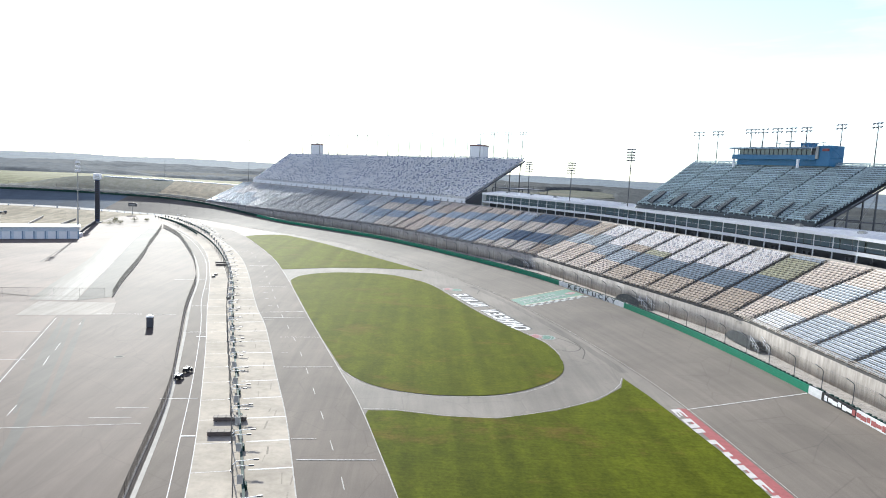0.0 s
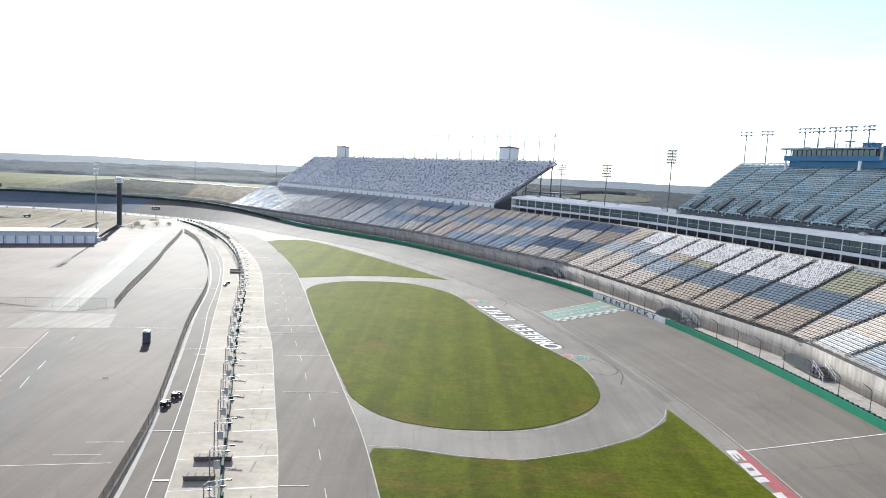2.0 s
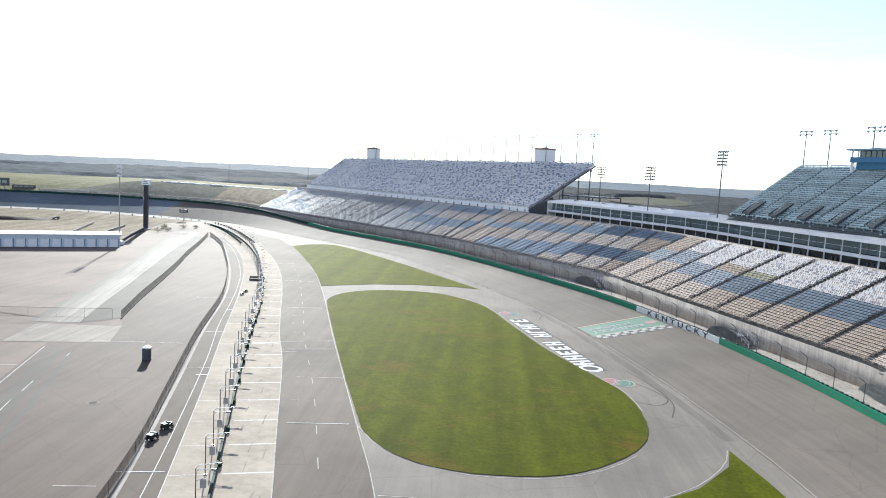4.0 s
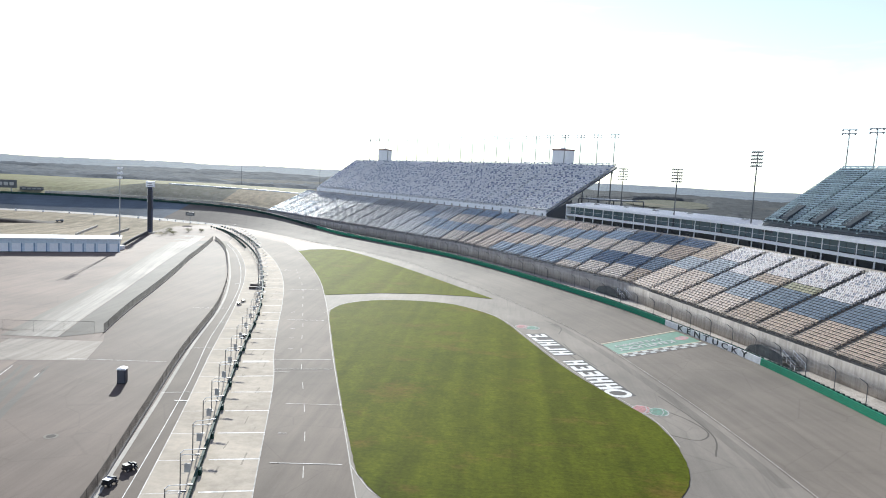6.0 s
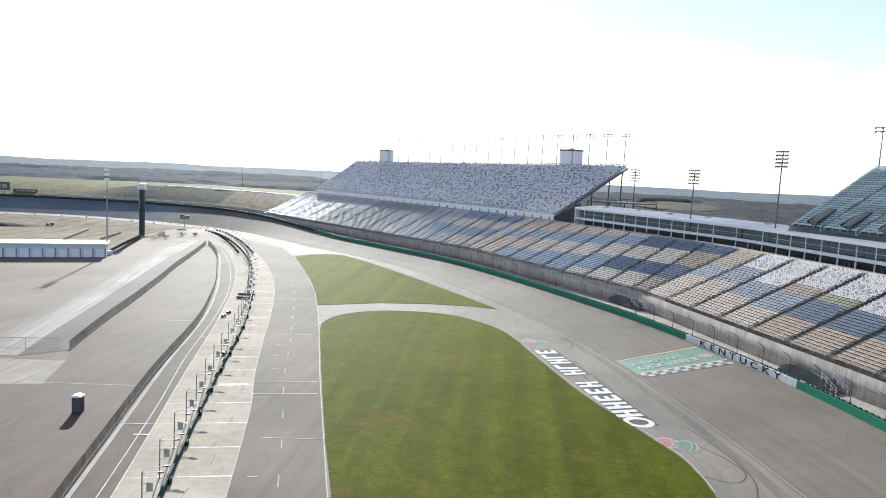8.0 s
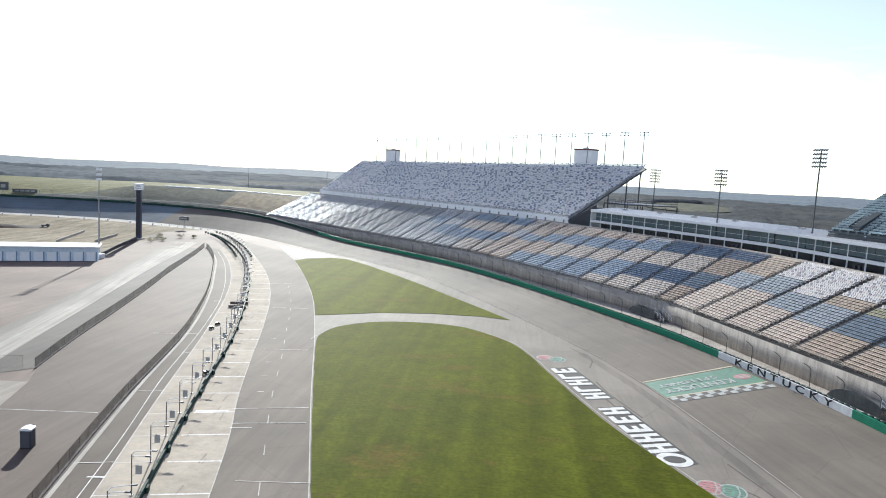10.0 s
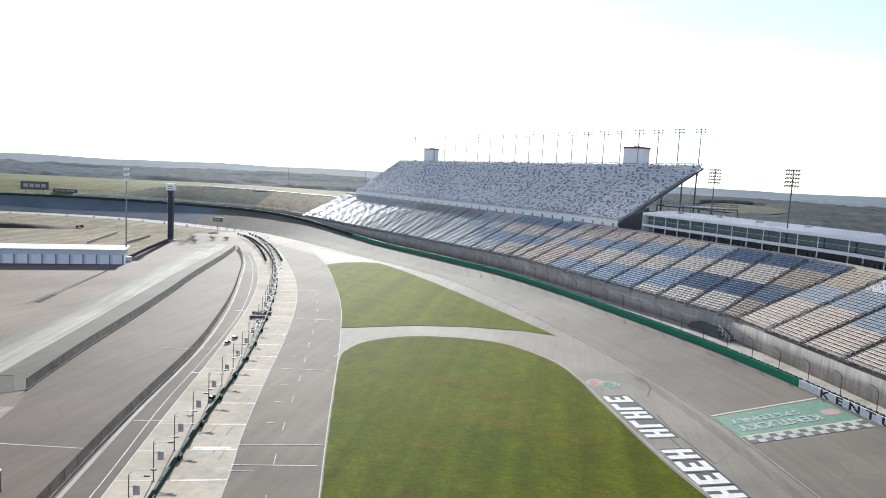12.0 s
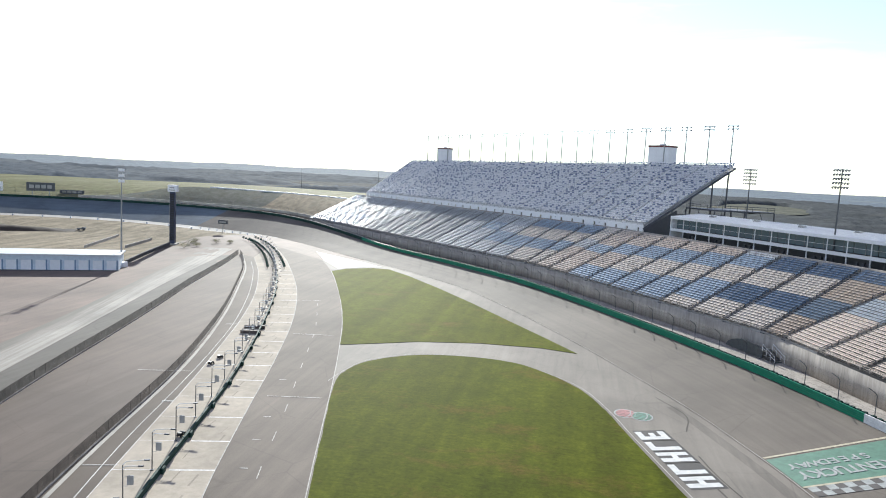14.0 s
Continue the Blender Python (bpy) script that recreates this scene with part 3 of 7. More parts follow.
SEAT = {
    'tan': chair_row_mesh("seat_row_tan", speckled("tan_seats", [(0, (0.60, 0.49, 0.39)), (0.4, (0.56, 0.46, 0.37)), (0.75, (0.64, 0.52, 0.41))], 0.55)),
    'cream': chair_row_mesh("seat_row_cream", speckled("cream_seats", [(0, (0.78, 0.66, 0.56)), (0.5, (0.73, 0.62, 0.53))], 0.55)),
    'blue': chair_row_mesh("seat_row_blue", speckled("blue_seats", [(0, (0.19, 0.25, 0.31)), (0.45, (0.22, 0.28, 0.345)), (0.8, (0.165, 0.22, 0.28))], 0.45, 0.0, 0.5)),
    'grey': chair_row_mesh("seat_row_grey", speckled("greyblue_seats", [(0, (0.66, 0.66, 0.66)), (0.4, (0.71, 0.70, 0.69)), (0.8, (0.58, 0.59, 0.60))], 0.5, 0.0, 0.95)),
    'mix': chair_row_mesh("seat_row_mixed", speckled("mixed_seats", [(0, (0.78, 0.74, 0.72)), (0.5, (0.52, 0.48, 0.47)), (0.64, (0.72, 0.65, 0.61)), (0.86, (0.32, 0.33, 0.37))]), 16, 0.15, 0.36, 0.0),
    # next two: the tan and the blue seats, lightened for haze on far legs
    'haze_tan': chair_row_mesh("seat_row_haze_tan", speckled("haze_paled_tan_seats", [(0, (0.84, 0.74, 0.64)), (0.4, (0.79, 0.70, 0.605)), (0.75, (0.88, 0.78, 0.67))], 0.5, 0.0, 0.7)),
    'steel': chair_row_mesh("seat_row_haze_blue", speckled("haze_paled_blue_seats", [(0, (0.40, 0.48, 0.58)), (0.45, (0.45, 0.53, 0.62)), (0.8, (0.35, 0.43, 0.53))], 0.5, 0.0, 0.9)),
    'navy': chair_row_mesh("seat_row_navy", speckled("navy_seats", [(0, (0.14, 0.20, 0.29)), (0.45, (0.165, 0.23, 0.325)), (0.8, (0.12, 0.175, 0.265))], 0.45, 0.0, 0.5)),
    'slate': chair_row_mesh("seat_row_slate", speckled("slate_seats", [(0, (0.42, 0.465, 0.51)), (0.45, (0.47, 0.515, 0.555)), (0.8, (0.36, 0.41, 0.46))], 0.45, 0.0, 0.5)),
    'pale': chair_row_mesh("seat_row_pale", speckled("silvery_seats", [(0, (0.50, 0.50, 0.50)), (0.5, (0.45, 0.46, 0.47)), (0.8, (0.55, 0.54, 0.53))], 0.6, 0.0, 0.35)),
    'olive': chair_row_mesh("seat_row_olive", speckled("olive_seats", [(0, (0.48, 0.46, 0.31)), (0.5, (0.53, 0.50, 0.35))])),
    # far stand: whites lifted in place of the haze over the seats
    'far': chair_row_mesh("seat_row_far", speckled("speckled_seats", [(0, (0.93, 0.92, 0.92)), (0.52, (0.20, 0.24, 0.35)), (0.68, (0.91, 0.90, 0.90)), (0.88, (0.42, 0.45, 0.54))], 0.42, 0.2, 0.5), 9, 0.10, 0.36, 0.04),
    'alu': bench_row_mesh("bench_row", M_ALU),
}


# seat colours of each block from its front row up: a colour and the share of the rows at which it ends; tan and blue of
# the far legs are lightened copies for haze
SHADES = [
    [("grey", 0.5, "cream", 0.8, "slate", 1)] * 4
    + [("slate", 0.42, "cream", 0.75, "grey", 1), ("slate", 0.45, "cream", 0.78, "grey", 1), ("slate", 0.42, "cream", 0.74, "slate", 0.95, "cream", 1), ("slate", 0.32, "cream", 0.62, "slate", 0.84, "cream", 1),
       ("grey", 0.24, "cream", 0.50, "slate", 0.73, "cream", 1)],
    [("cream", 0.32, "slate", 0.60, "cream", 1)],
    [("tan", 0.33, "blue", 0.60, "olive", 0.94, "slate", 1), ("tan", 0.30, "blue", 0.57, "mix", 1), ("tan", 0.29, "blue", 0.55, "mix", 1), ("tan", 0.27, "blue", 0.53, "mix", 1), ("tan", 0.26, "blue", 0.52, "olive", 0.62, "mix", 1),
     ("cream", 0.28, "slate", 0.54, "tan", 0.66, "mix", 1), ("cream", 0.32, "slate", 0.58, "mix", 1), ("cream", 0.46, "slate", 0.72, "mix", 1), ("cream", 0.42, "slate", 0.68, "tan", 1)],
    [("tan", 0.28, "blue", 0.53, "tan", 0.82, "navy", 1)],
    [("haze_tan", 0.27, "navy", 0.51, "haze_tan", 0.79, "navy", 1), ("haze_tan", 0.22, "navy", 0.50, "haze_tan", 0.76, "navy", 1), ("haze_tan", 0.13, "steel", 0.46, "haze_tan", 0.72, "steel", 0.94, "grey", 1), ("steel", 0.36, "haze_tan", 0.64, "steel", 0.88, "cream", 1),
     ("steel", 0.32, "haze_tan", 0.60, "steel", 0.84, "cream", 1), ("steel", 0.26, "haze_tan", 0.56, "steel", 0.80, "cream", 1), ("steel", 0.22, "cream", 0.54, "steel", 0.74, "cream", 1), ("cream", 0.48, "steel", 0.62, "cream", 1),
     ("cream", 0.50, "grey", 0.70, "haze_tan", 1)],
    [("haze_tan", 0.34, "steel", 0.58, "haze_tan", 0.80, "steel", 1)],
    [("haze_tan", 0.30, "steel", 0.54, "haze_tan", 0.80, "steel", 1), ("grey", 0.26, "steel", 0.54, "haze_tan", 0.80, "steel", 1), ("grey", 0.30, "steel", 0.56, "grey", 1), ("grey", 0.55, "steel", 0.75, "grey", 1), ("grey", 0.7, "pale", 1), ("pale", 1), ("pale", 1),
     ("pale", 1), ("pale", 0.7, "grey", 1), ("pale", 0.5, "grey", 1), ("grey", 1), ("steel", 0.4, "grey", 1), ("steel", 0.6, "grey", 1), ("steel", 0.5, "grey", 1), ("steel", 1)],
]


def row_colours(bands, rows):
    out = []
    for r in range(rows):
        out.append(next(c for c, f in zip(bands[::2], bands[1::2]) if (r + 0.5) / rows <= f))
    return out


def seat_block(a0, b0, a1, b1, z0, z1, rows, colours, name, label, group, step_mat, aisle=1.1, rail=None, aisle_mat=None):
    """One block of rows and the aisle beside it. a0, b0: its front corners; a1, b1: the back ones; the track lies to the left of a to b."""
    a0, b0, a1, b1 = (np.array(v, float) for v in (a0, b0, a1, b1))
    o = (a0 + b0) / 2
    e = thing(name, Matrix.Translation((*o, z0)), label, "grandstand seating", group)
    rise = (z1 - z0) / rows

    def edge(f):
        return a0 + (a1 - a0) * f - o, b0 + (b1 - b0) * f - o

    pitch = float(np.linalg.norm((a1 + b1 - a0 - b0) / 2)) / rows
    bm = bmesh.new()
    prev = None
    for r in range(rows + 1):
        p, q = edge(r / rows)
        for z in ((r * rise, (r + 1) * rise) if r < rows else (r * rise,)):
            pair = (bm.verts.new((*p, z)), bm.verts.new((*q, z)))
            if prev:
                bm.faces.new((prev[0], prev[1], pair[1], pair[0]))
            prev = pair
    lo = [[bm.verts.new((*v, f * (z1 - z0) - 0.45)) for v in edge(f)] for f in (0, 1)]
    bm.faces.new((lo[0][1], lo[0][0], lo[1][0], lo[1][1]))
    part("steps", bm, step_mat, e, "stepped treads")
    for r in range(rows):
        p, q = edge((r + 0.6) / rows)
        d = q - p
        w = np.linalg.norm(d)
        t = d / w
        p = p + t * 0.04
        d = d * (w - aisle - 0.1) / w
        t = t * (pitch / (0.60 if colours[r] == 'alu' else 0.66))
        row = piece("bench", SEAT[colours[r]], e, Matrix(((d[0], -t[1], 0, p[0]), (d[1], t[0], 0, p[1]), (0, 0, 1, (r + 1) * rise), (0, 0, 0, 1))))
        tagged(row, kind="stuff")
    bm = bmesh.new()
    prev = None
    for r in range(rows):
        for f, z in ((r - 0.04, r), (r - 0.04, r + 0.5), (r + 0.46, r + 0.5), (r + 0.46, r + 1.02), (r + 0.9, r + 1.02)):
            p, q = edge(f / rows)
            t = (q - p) / np.linalg.norm(q - p) * aisle
            pair = (bm.verts.new((*(q - t), z * rise)), bm.verts.new((*q, z * rise)))
            if prev:
                bm.faces.new((prev[0], prev[1], pair[1], pair[0]))
            prev = pair
    part("aisle", bm, aisle_mat or M_DKSTEEL, e, "steel aisle stairs")
    if rail:
        for r in range(0, rows, 4):
            bm = bmesh.new()
            p, q = Vector((*edge((r + 0.3) / rows)[1], (r + 1) * rise)), Vector((*edge(min(1, (r + 2.8) / rows))[1], min(rows, r + 3.5) * rise))
            up = Vector((0, 0, 0.55))
            bar(bm, p, p + up, 0.05, 5)
            bar(bm, q, q + up, 0.05, 5)
            bar(bm, p + up, q + up, 0.05, 5)
            part("handrail", bm, rail, e)
    return e


def leg_normal(q):
    """Level direction from the track into the stand, square to a leg."""
    d = np.array(q[-1]) - np.array(q[0])
    return np.array((d[1], -d[0])) / np.linalg.norm(d)


def lower_stand():
    blocks_ = []
    for i, q in enumerate(LEGS):
        n_ = leg_normal(q)
        if i:
            blocks_.append((LEGS[i - 1][-1], q[0], leg_normal(LEGS[i - 1]), n_, SHADES[2 * i - 1][0]))
        blocks_ += [(a, b, n_, n_, c) for a, b, c in zip(q, q[1:], SHADES[2 * i])]
    for a, b, na, nb, c in blocks_:
        a, b = np.array(a), np.array(b)
        far = b[1] > 268
        seat_block(a, b, a + na * DEPTH, b + nb * DEPTH, Z0, Z1, ROWS, row_colours(c, ROWS), "seating_section",
                   "block of %s bench seats on stepped concrete" % (" and ".join(list(dict.fromkeys(WORDS[k] for k in c[::2]))[:2])), "lower grandstand blocks", M_HAZE_STEP if b[1] > 196 else M_STEP, 1.0,
                   M_ROOF if 270 < b[1] < 296 else None if far else M_DKSTEEL)


WORDS = {"tan": "tan", "haze_tan": "haze-paled tan", "steel": "haze-paled blue", "cream": "cream", "blue": "blue", "navy": "dark blue", "slate": "blue-grey", "grey": "pale grey", "mix": "white speckled", "olive": "olive", "pale": "silvery"}
lower_stand()

M_RAIL = painted("weathered_rail", (0.27, 0.235, 0.20), 0.6, 0.4, 0.2)
# retaining wall under the front row, and the walkway in front of it
rows = []
for s in np.linspace(0, FRONT.length, 120):
    p = FRONT.at(s)
    rows.append([(*FRONT.off(s, 0.25), Z0 - 3.4), (*FRONT.off(s, -0.05), Z0 - 3.4), (*FRONT.off(s, -0.05), Z0 + 0.0), (*FRONT.off(s, 0.25), Z0 + 0.0)])
strip("retaining_wall", rows, M_WALLC, "stained tan concrete wall below the front row", "wall")
rows = []
for s in np.linspace(0, FRONT.length, 120):
    p = FRONT.off(s, 0.3)
    q = WALL.across(p, -FRONT.right(s))
    q = p - FRONT.right(s) * 6 if q is None or np.linalg.norm(q - p) > 14 else q + FRONT.right(s) * 0.9
    rows.append([(*p, 2.9), (*((p + q) / 2), 2.85), (*q, 2.8)])
strip("walkway", rows, M_WALLC, "dusty concrete walkway behind the catch fence", "walkway")
bm = bmesh.new()
for s in np.arange(2, FRONT.length - 2, 2.6):
    p = FRONT.off(s, 0.1)
    bar(bm, (*p, Z0), (*p, Z0 + 1.05), 0.03, 5)
for z in (0.25, 0.5, 0.75, 1.05):
    ss = np.arange(2, FRONT.length - 2, 5.2)
    for a, b in zip(ss, ss[1:]):
        bar(bm, (*FRONT.off(a, 0.1), Z0 + z), (*FRONT.off(b, 0.1), Z0 + z), 0.05, 5)
tagged(ob_from("front_railing", bm, M_RAIL), "weathered brown-grey steel railing along the front row", "railing", "", "structure")


# ---------------------------------------------------------------- far upper stand
FAR_ROWS, FAR_Z = 32, 18.4
FARB = Line([(17.2, 263.4), (10.5, 272.5), (3.2, 281), (-27, 310), (-57, 339), (-86, 366.5)])
FART = Line([(41.5, 282.5), (32, 290.5), (22.4, 298.5), (-8, 327), (-39.5, 354.5), (-71, 382.3)])


def far_top(u):
    """Height of the far stand's last row: it falls slowly towards the far end, sloped to fit the camera's view."""
    return 34.9 - 2.5 * u


N_FAR = 17
for k in range(N_FAR):
    (b0, b1), (t0, t1) = ((L.length * k / N_FAR, L.length * (k + 1) / N_FAR) for L in (FARB, FART))
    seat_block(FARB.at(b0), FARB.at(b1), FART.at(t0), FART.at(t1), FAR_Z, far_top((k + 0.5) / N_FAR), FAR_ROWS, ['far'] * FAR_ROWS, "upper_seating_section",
               "steep block of white, grey and blue seats", "far upper stand blocks", M_HAZE_TREAD, 0.7, M_ROOF if k in (2, 3, 13, 14) else None)

# ---------------------------------------------------------------- near upper stand
NEAR_ROWS, NEAR_Z, NEAR_TOP = 29, 22.3, 35.1
NEARB = Line([(82.1, 142.8), (71.7, 170.2), (61.3, 197.6)])
NEART = Line([(98.5, 138.6), (87.9, 168.5), (77.2, 198.3)])
for k in range(7):
    (b0, b1), (t0, t1) = ((L.length * k / 7, L.length * (k + 1) / 7) for L in (NEARB, NEART))
    seat_block(NEARB.at(b0), NEARB.at(b1), NEART.at(t0), NEART.at(t1), NEAR_Z, NEAR_TOP, NEAR_ROWS, ['alu'] * NEAR_ROWS, "upper_bench_section",
               "block of blue-grey aluminium benches", "near upper stand blocks", M_TREAD, 0.45, None, M_ALU)


# ---------------------------------------------------------------- concourse, suites and stand structure
def band(name, rows, material, label, category):
    return strip(name, rows, material, label, category)


def suite_off(s, d):
    return FRONT.off(s, DEPTH + d)


ss = np.linspace(0, FRONT.length, 110)
band("concourse", [[(*suite_off(s, 0.0), 16.15), (*suite_off(s, 7), 16.15), (*suite_off(s, 15), 16.15)] for s in ss], M_STEP, "grey concrete concourse behind the lower stand", "floor")
band("stand_back", [[(*suite_off(s, 15.0), 16.15), (*suite_off(s, 15.2), -1.0)] for s in ss], M_WALLC, "plain concrete back wall of the stand", "wall")
band("stand_end", [[(*FRONT.off(FRONT.length, d), -0.5), (*FRONT.off(FRONT.length, d), 6.0 + max(0, d) / DEPTH * 9.9)] for d in np.linspace(0, DEPTH, 8)], M_WALLC, "concrete end wall of the lower stand", "wall")
band("parapet", [[(*suite_off(s, 0.1), 16.1), (*suite_off(s, 0.1), 17.0), (*suite_off(s, 0.4), 17.0), (*suite_off(s, 0.4), 16.1)] for s in ss], M_WALLC, "stained concrete parapet above the last row", "wall")

SU0, SU1 = 6.0, FRONT.near(1.3, 246.4)


def suites():
    """Long suite building in bays: columns, open lower level, panelled band, glazed upper level and metal roof."""
    e = thing("suite_building", Matrix(), "long white two-level suite building with dark windows and metal roof", "suite building")
    bay = 4.3
    n = int((SU1 - SU0) / bay)
    for k in range(n):
        s0, s1 = SU0 + (SU1 - SU0) * k / n, SU0 + (SU1 - SU0) * (k + 1) / n
        a, b = suite_off(s0, 4.4), suite_off(s1, 4.4)
        d = float(np.linalg.norm(b - a))
        t = (b - a) / d
        m = Matrix(((t[0], t[1], 0, a[0]), (t[1], -t[0], 0, a[1]), (0, 0, 1, 0), (0, 0, 0, 1)))    # x along, y back
        bm = bmesh.new()
        prof = [(0.0, 21.15)]
        for j in range(9):
            prof += [(d * (j + 0.02) / 9, 21.36), (d * (j + 0.68) / 9, 21.36), (d * (j + 0.76) / 9, 21.47), (d * (j + 0.92) / 9, 21.47)]
        prof += [(d, 21.36), (d, 21.15)]
        ends = [[bm.verts.new(m @ Vector((x, y, z + up))) for x, z in prof] for y, up in ((-0.5, 0.0), (8.6, 0.8))]
        for i in range(len(prof)):
            j = (i + 1) % len(prof)
            bm.faces.new((ends[0][i], ends[0][j], ends[1][j], ends[1][i]))
        bm.faces.new(ends[0][::-1])
        bm.faces.new(ends[1])
        part("roof", bm, M_ROOF, e, "ribbed pale metal roof")
        bm = bmesh.new()
        box(bm, 0, d, -0.58, -0.504, 20.85, 21.46, m)
        part("roof_fascia", bm, M_PANEL, e, "white roof edge")
        bm = bmesh.new()
        box(bm, 0, d, -0.35, 0.0, 17.93, 18.6, m)
        part("band", bm, M_PANEL, e)
        bm = bmesh.new()
        box(bm, 0, d, 0.0, 8.4, 18.2, 18.6, m)
        part("floor_slab", bm, M_STEP, e)
        bm = bmesh.new()
        box(bm, -0.07, 0.07, -0.36, -0.1, 16.15, 17.93, m)
        part("lower_column", bm, M_PANEL, e)
        bm = bmesh.new()
        box(bm, -0.065, 0.065, -0.32, -0.18, 18.6, 21.15, m)
        part("upper_column", bm, M_PANEL, e)
        for j in range(2):
            bm = bmesh.new()
            box(bm, d * j / 2 + 0.08, d * (j + 1) / 2 - 0.08, 1.5, 1.56, 18.65, 21.1, m)
            part("pane", bm, M_GLASS, e, "dark tinted glass pane")
        bm = bmesh.new()
        box(bm, d / 2 - 0.03, d / 2 + 0.03, 1.44, 1.58, 18.6, 21.15, m)
        part("mullion", bm, M_STEEL, e)
        bm = bmesh.new()
        box(bm, 0, d, 6.0, 6.2, 18.6, 21.15, m)
        part("inner_wall", bm, M_STEEL, e)
        bm = bmesh.new()
        bar(bm, m @ Vector((0, -0.3, 19.7)), m @ Vector((d, -0.3, 19.7)), 0.03, 4)
        part("rail", bm, M_PANEL, e)
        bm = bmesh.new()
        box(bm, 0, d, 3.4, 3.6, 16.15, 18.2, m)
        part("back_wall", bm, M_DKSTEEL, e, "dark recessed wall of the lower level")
        if k % 3 == 1:
            bm = bmesh.new()
            x = random.uniform(0.8, d - 0.8)
            y = random.uniform(3.0, 7.0)
            box(bm, x - 0.7, x + 0.7, y - 0.5, y + 0.5, 21.4, 22.2, m)
            box(bm, x - 0.5, x + 0.5, y - 0.35, y + 0.35, 22.2, 22.35, m)
            part("roof_unit", bm, M_STEEL, e, "grey rooftop cooling unit")
        if k % 2 == 0:
            for q in range(3):
                bm = bmesh.new()
                x = 0.6 + q * 1.2 + random.uniform(-0.2, 0.2)
                box(bm, x - 0.22, x + 0.22, 0.3, 0.75, 16.15, 17.2, m)
                part("table", bm, M_DKSTEEL, e)
    a, b = suite_off(SU1, 4.1), suite_off(SU1, 12.9)
    bm = bmesh.new()
    t = FRONT.tan(SU1)
    for p, q in ((a, b),):
        v = [bm.verts.new((*w, z)) for w in (p, q, q + t * 0.25, p + t * 0.25) for z in (16.15, 21.15)]
        for i in range(4):
            j = (i + 1) % 4
            bm.faces.new((v[2 * i], v[2 * j], v[2 * j + 1], v[2 * i + 1]))
    part("end_wall", bm, M_PANEL, e)
    return e


suites()


def far_front_wall():
    """White wall under the far stand, with doorways in pairs."""
    e = thing("front_wall", Matrix(), "white panelled wall with dark doorways under the far stand", "wall", "", "structure")
    n = N_FAR * 2
    for k in range(n):
        s0, s1 = FARB.length * k / n, FARB.length * (k + 1) / n
        a, b = FARB.at(s0), FARB.at(s1)
        d = float(np.linalg.norm(b - a))
        t = (b - a) / d
        m = Matrix(((t[0], t[1], 0, a[0]), (t[1], -t[0], 0, a[1]), (0, 0, 1, 16.1), (0, 0, 0, 1)))
        bm = bmesh.new()
        box(bm, 0, d * 0.36, -0.05, 0.2, 0, 2.45, m)
        box(bm, d * 0.36 + 0.75, d, -0.05, 0.2, 0, 2.45, m)
        box(bm, d * 0.36, d * 0.36 + 0.75, -0.05, 0.2, 1.75, 2.45, m)
        part("panel", bm, M_PANEL, e)
        # black panel behind each opening stands in for the unlit inside
        bm = bmesh.new()
        box(bm, d * 0.36 - 0.1, d * 0.36 + 0.85, 0.5, 0.55, 0, 1.75, m)
        part("doorway", bm, M_BLACK, e, "black panel for the unlit inside of a doorway")
        bm = bmesh.new()
        for q in (0, d / 2):
            bar(bm, m @ Vector((q, -0.02, 2.45)), m @ Vector((q, -0.02, 3.3)), 0.04, 4)
        bar(bm, m @ Vector((0, -0.02, 3.3)), m @ Vector((d, -0.02, 3.3)), 0.04, 4)
        bar(bm, m @ Vector((0, -0.02, 2.9)), m @ Vector((d, -0.02, 2.9)), 0.03, 4)
        part("rail", bm, M_STEEL, e)
    return e


far_front_wall()


def raker_frame(p, q, z0, z1, ground, posts, name_label, braces=True):
    """Steel frame under an upper stand: a raking beam, columns down to the ground, level beams and cross ties."""
    e = thing("support_truss", Matrix(), name_label, "support truss", "frames under the upper stands")
    p, q = np.array(p, float), np.array(q, float)

    def at(f, z):
        w = p + (q - p) * f
        return Vector((*w, z))

    bm = bmesh.new()
    bar(bm, at(0, z0 - 0.8), at(1, z1 - 0.8), 0.24, 6)
    part("raker", bm, M_DKSTEEL, e)
    prev = None
    for f in posts:
        zt = z0 + (z1 - z0) * f - 1.0
        bm = bmesh.new()
        bar(bm, at(f, ground), at(f, zt), 0.22, 6)
        part("column", bm, M_DKSTEEL, e)
        if prev is not None:
            for z in (ground + 5.5, ground + 9.5):
                if z < z0 + (z1 - z0) * prev - 1.2:
                    bm = bmesh.new()
                    bar(bm, at(prev, z), at(f, z), 0.15, 5)
                    part("beam", bm, M_DKSTEEL, e)
            if braces:
                bm = bmesh.new()
                bar(bm, at(prev, ground + 4), at(f, zt - 0.5), 0.05, 4)
                part("tie", bm, M_STEEL, e)
        prev = f
    return e


for k in range(0, N_FAR + 1, 2):
    a, b = FARB.at(FARB.length * k / N_FAR), FART.at(FART.length * k / N_FAR)
    raker_frame(a, b, FAR_Z, far_top(k / N_FAR), 12.0, (0.3, 0.5, 0.74, 0.92), "dark steel frame under the far upper stand")
for k in range(0, 8):
    a, b = NEARB.at(NEARB.length * k / 7), NEART.at(NEART.length * k / 7)
    raker_frame(a, b, NEAR_Z, NEAR_TOP, 14.0, (0.05, 0.35, 0.65, 0.95), "dark steel frame under the near upper stand")

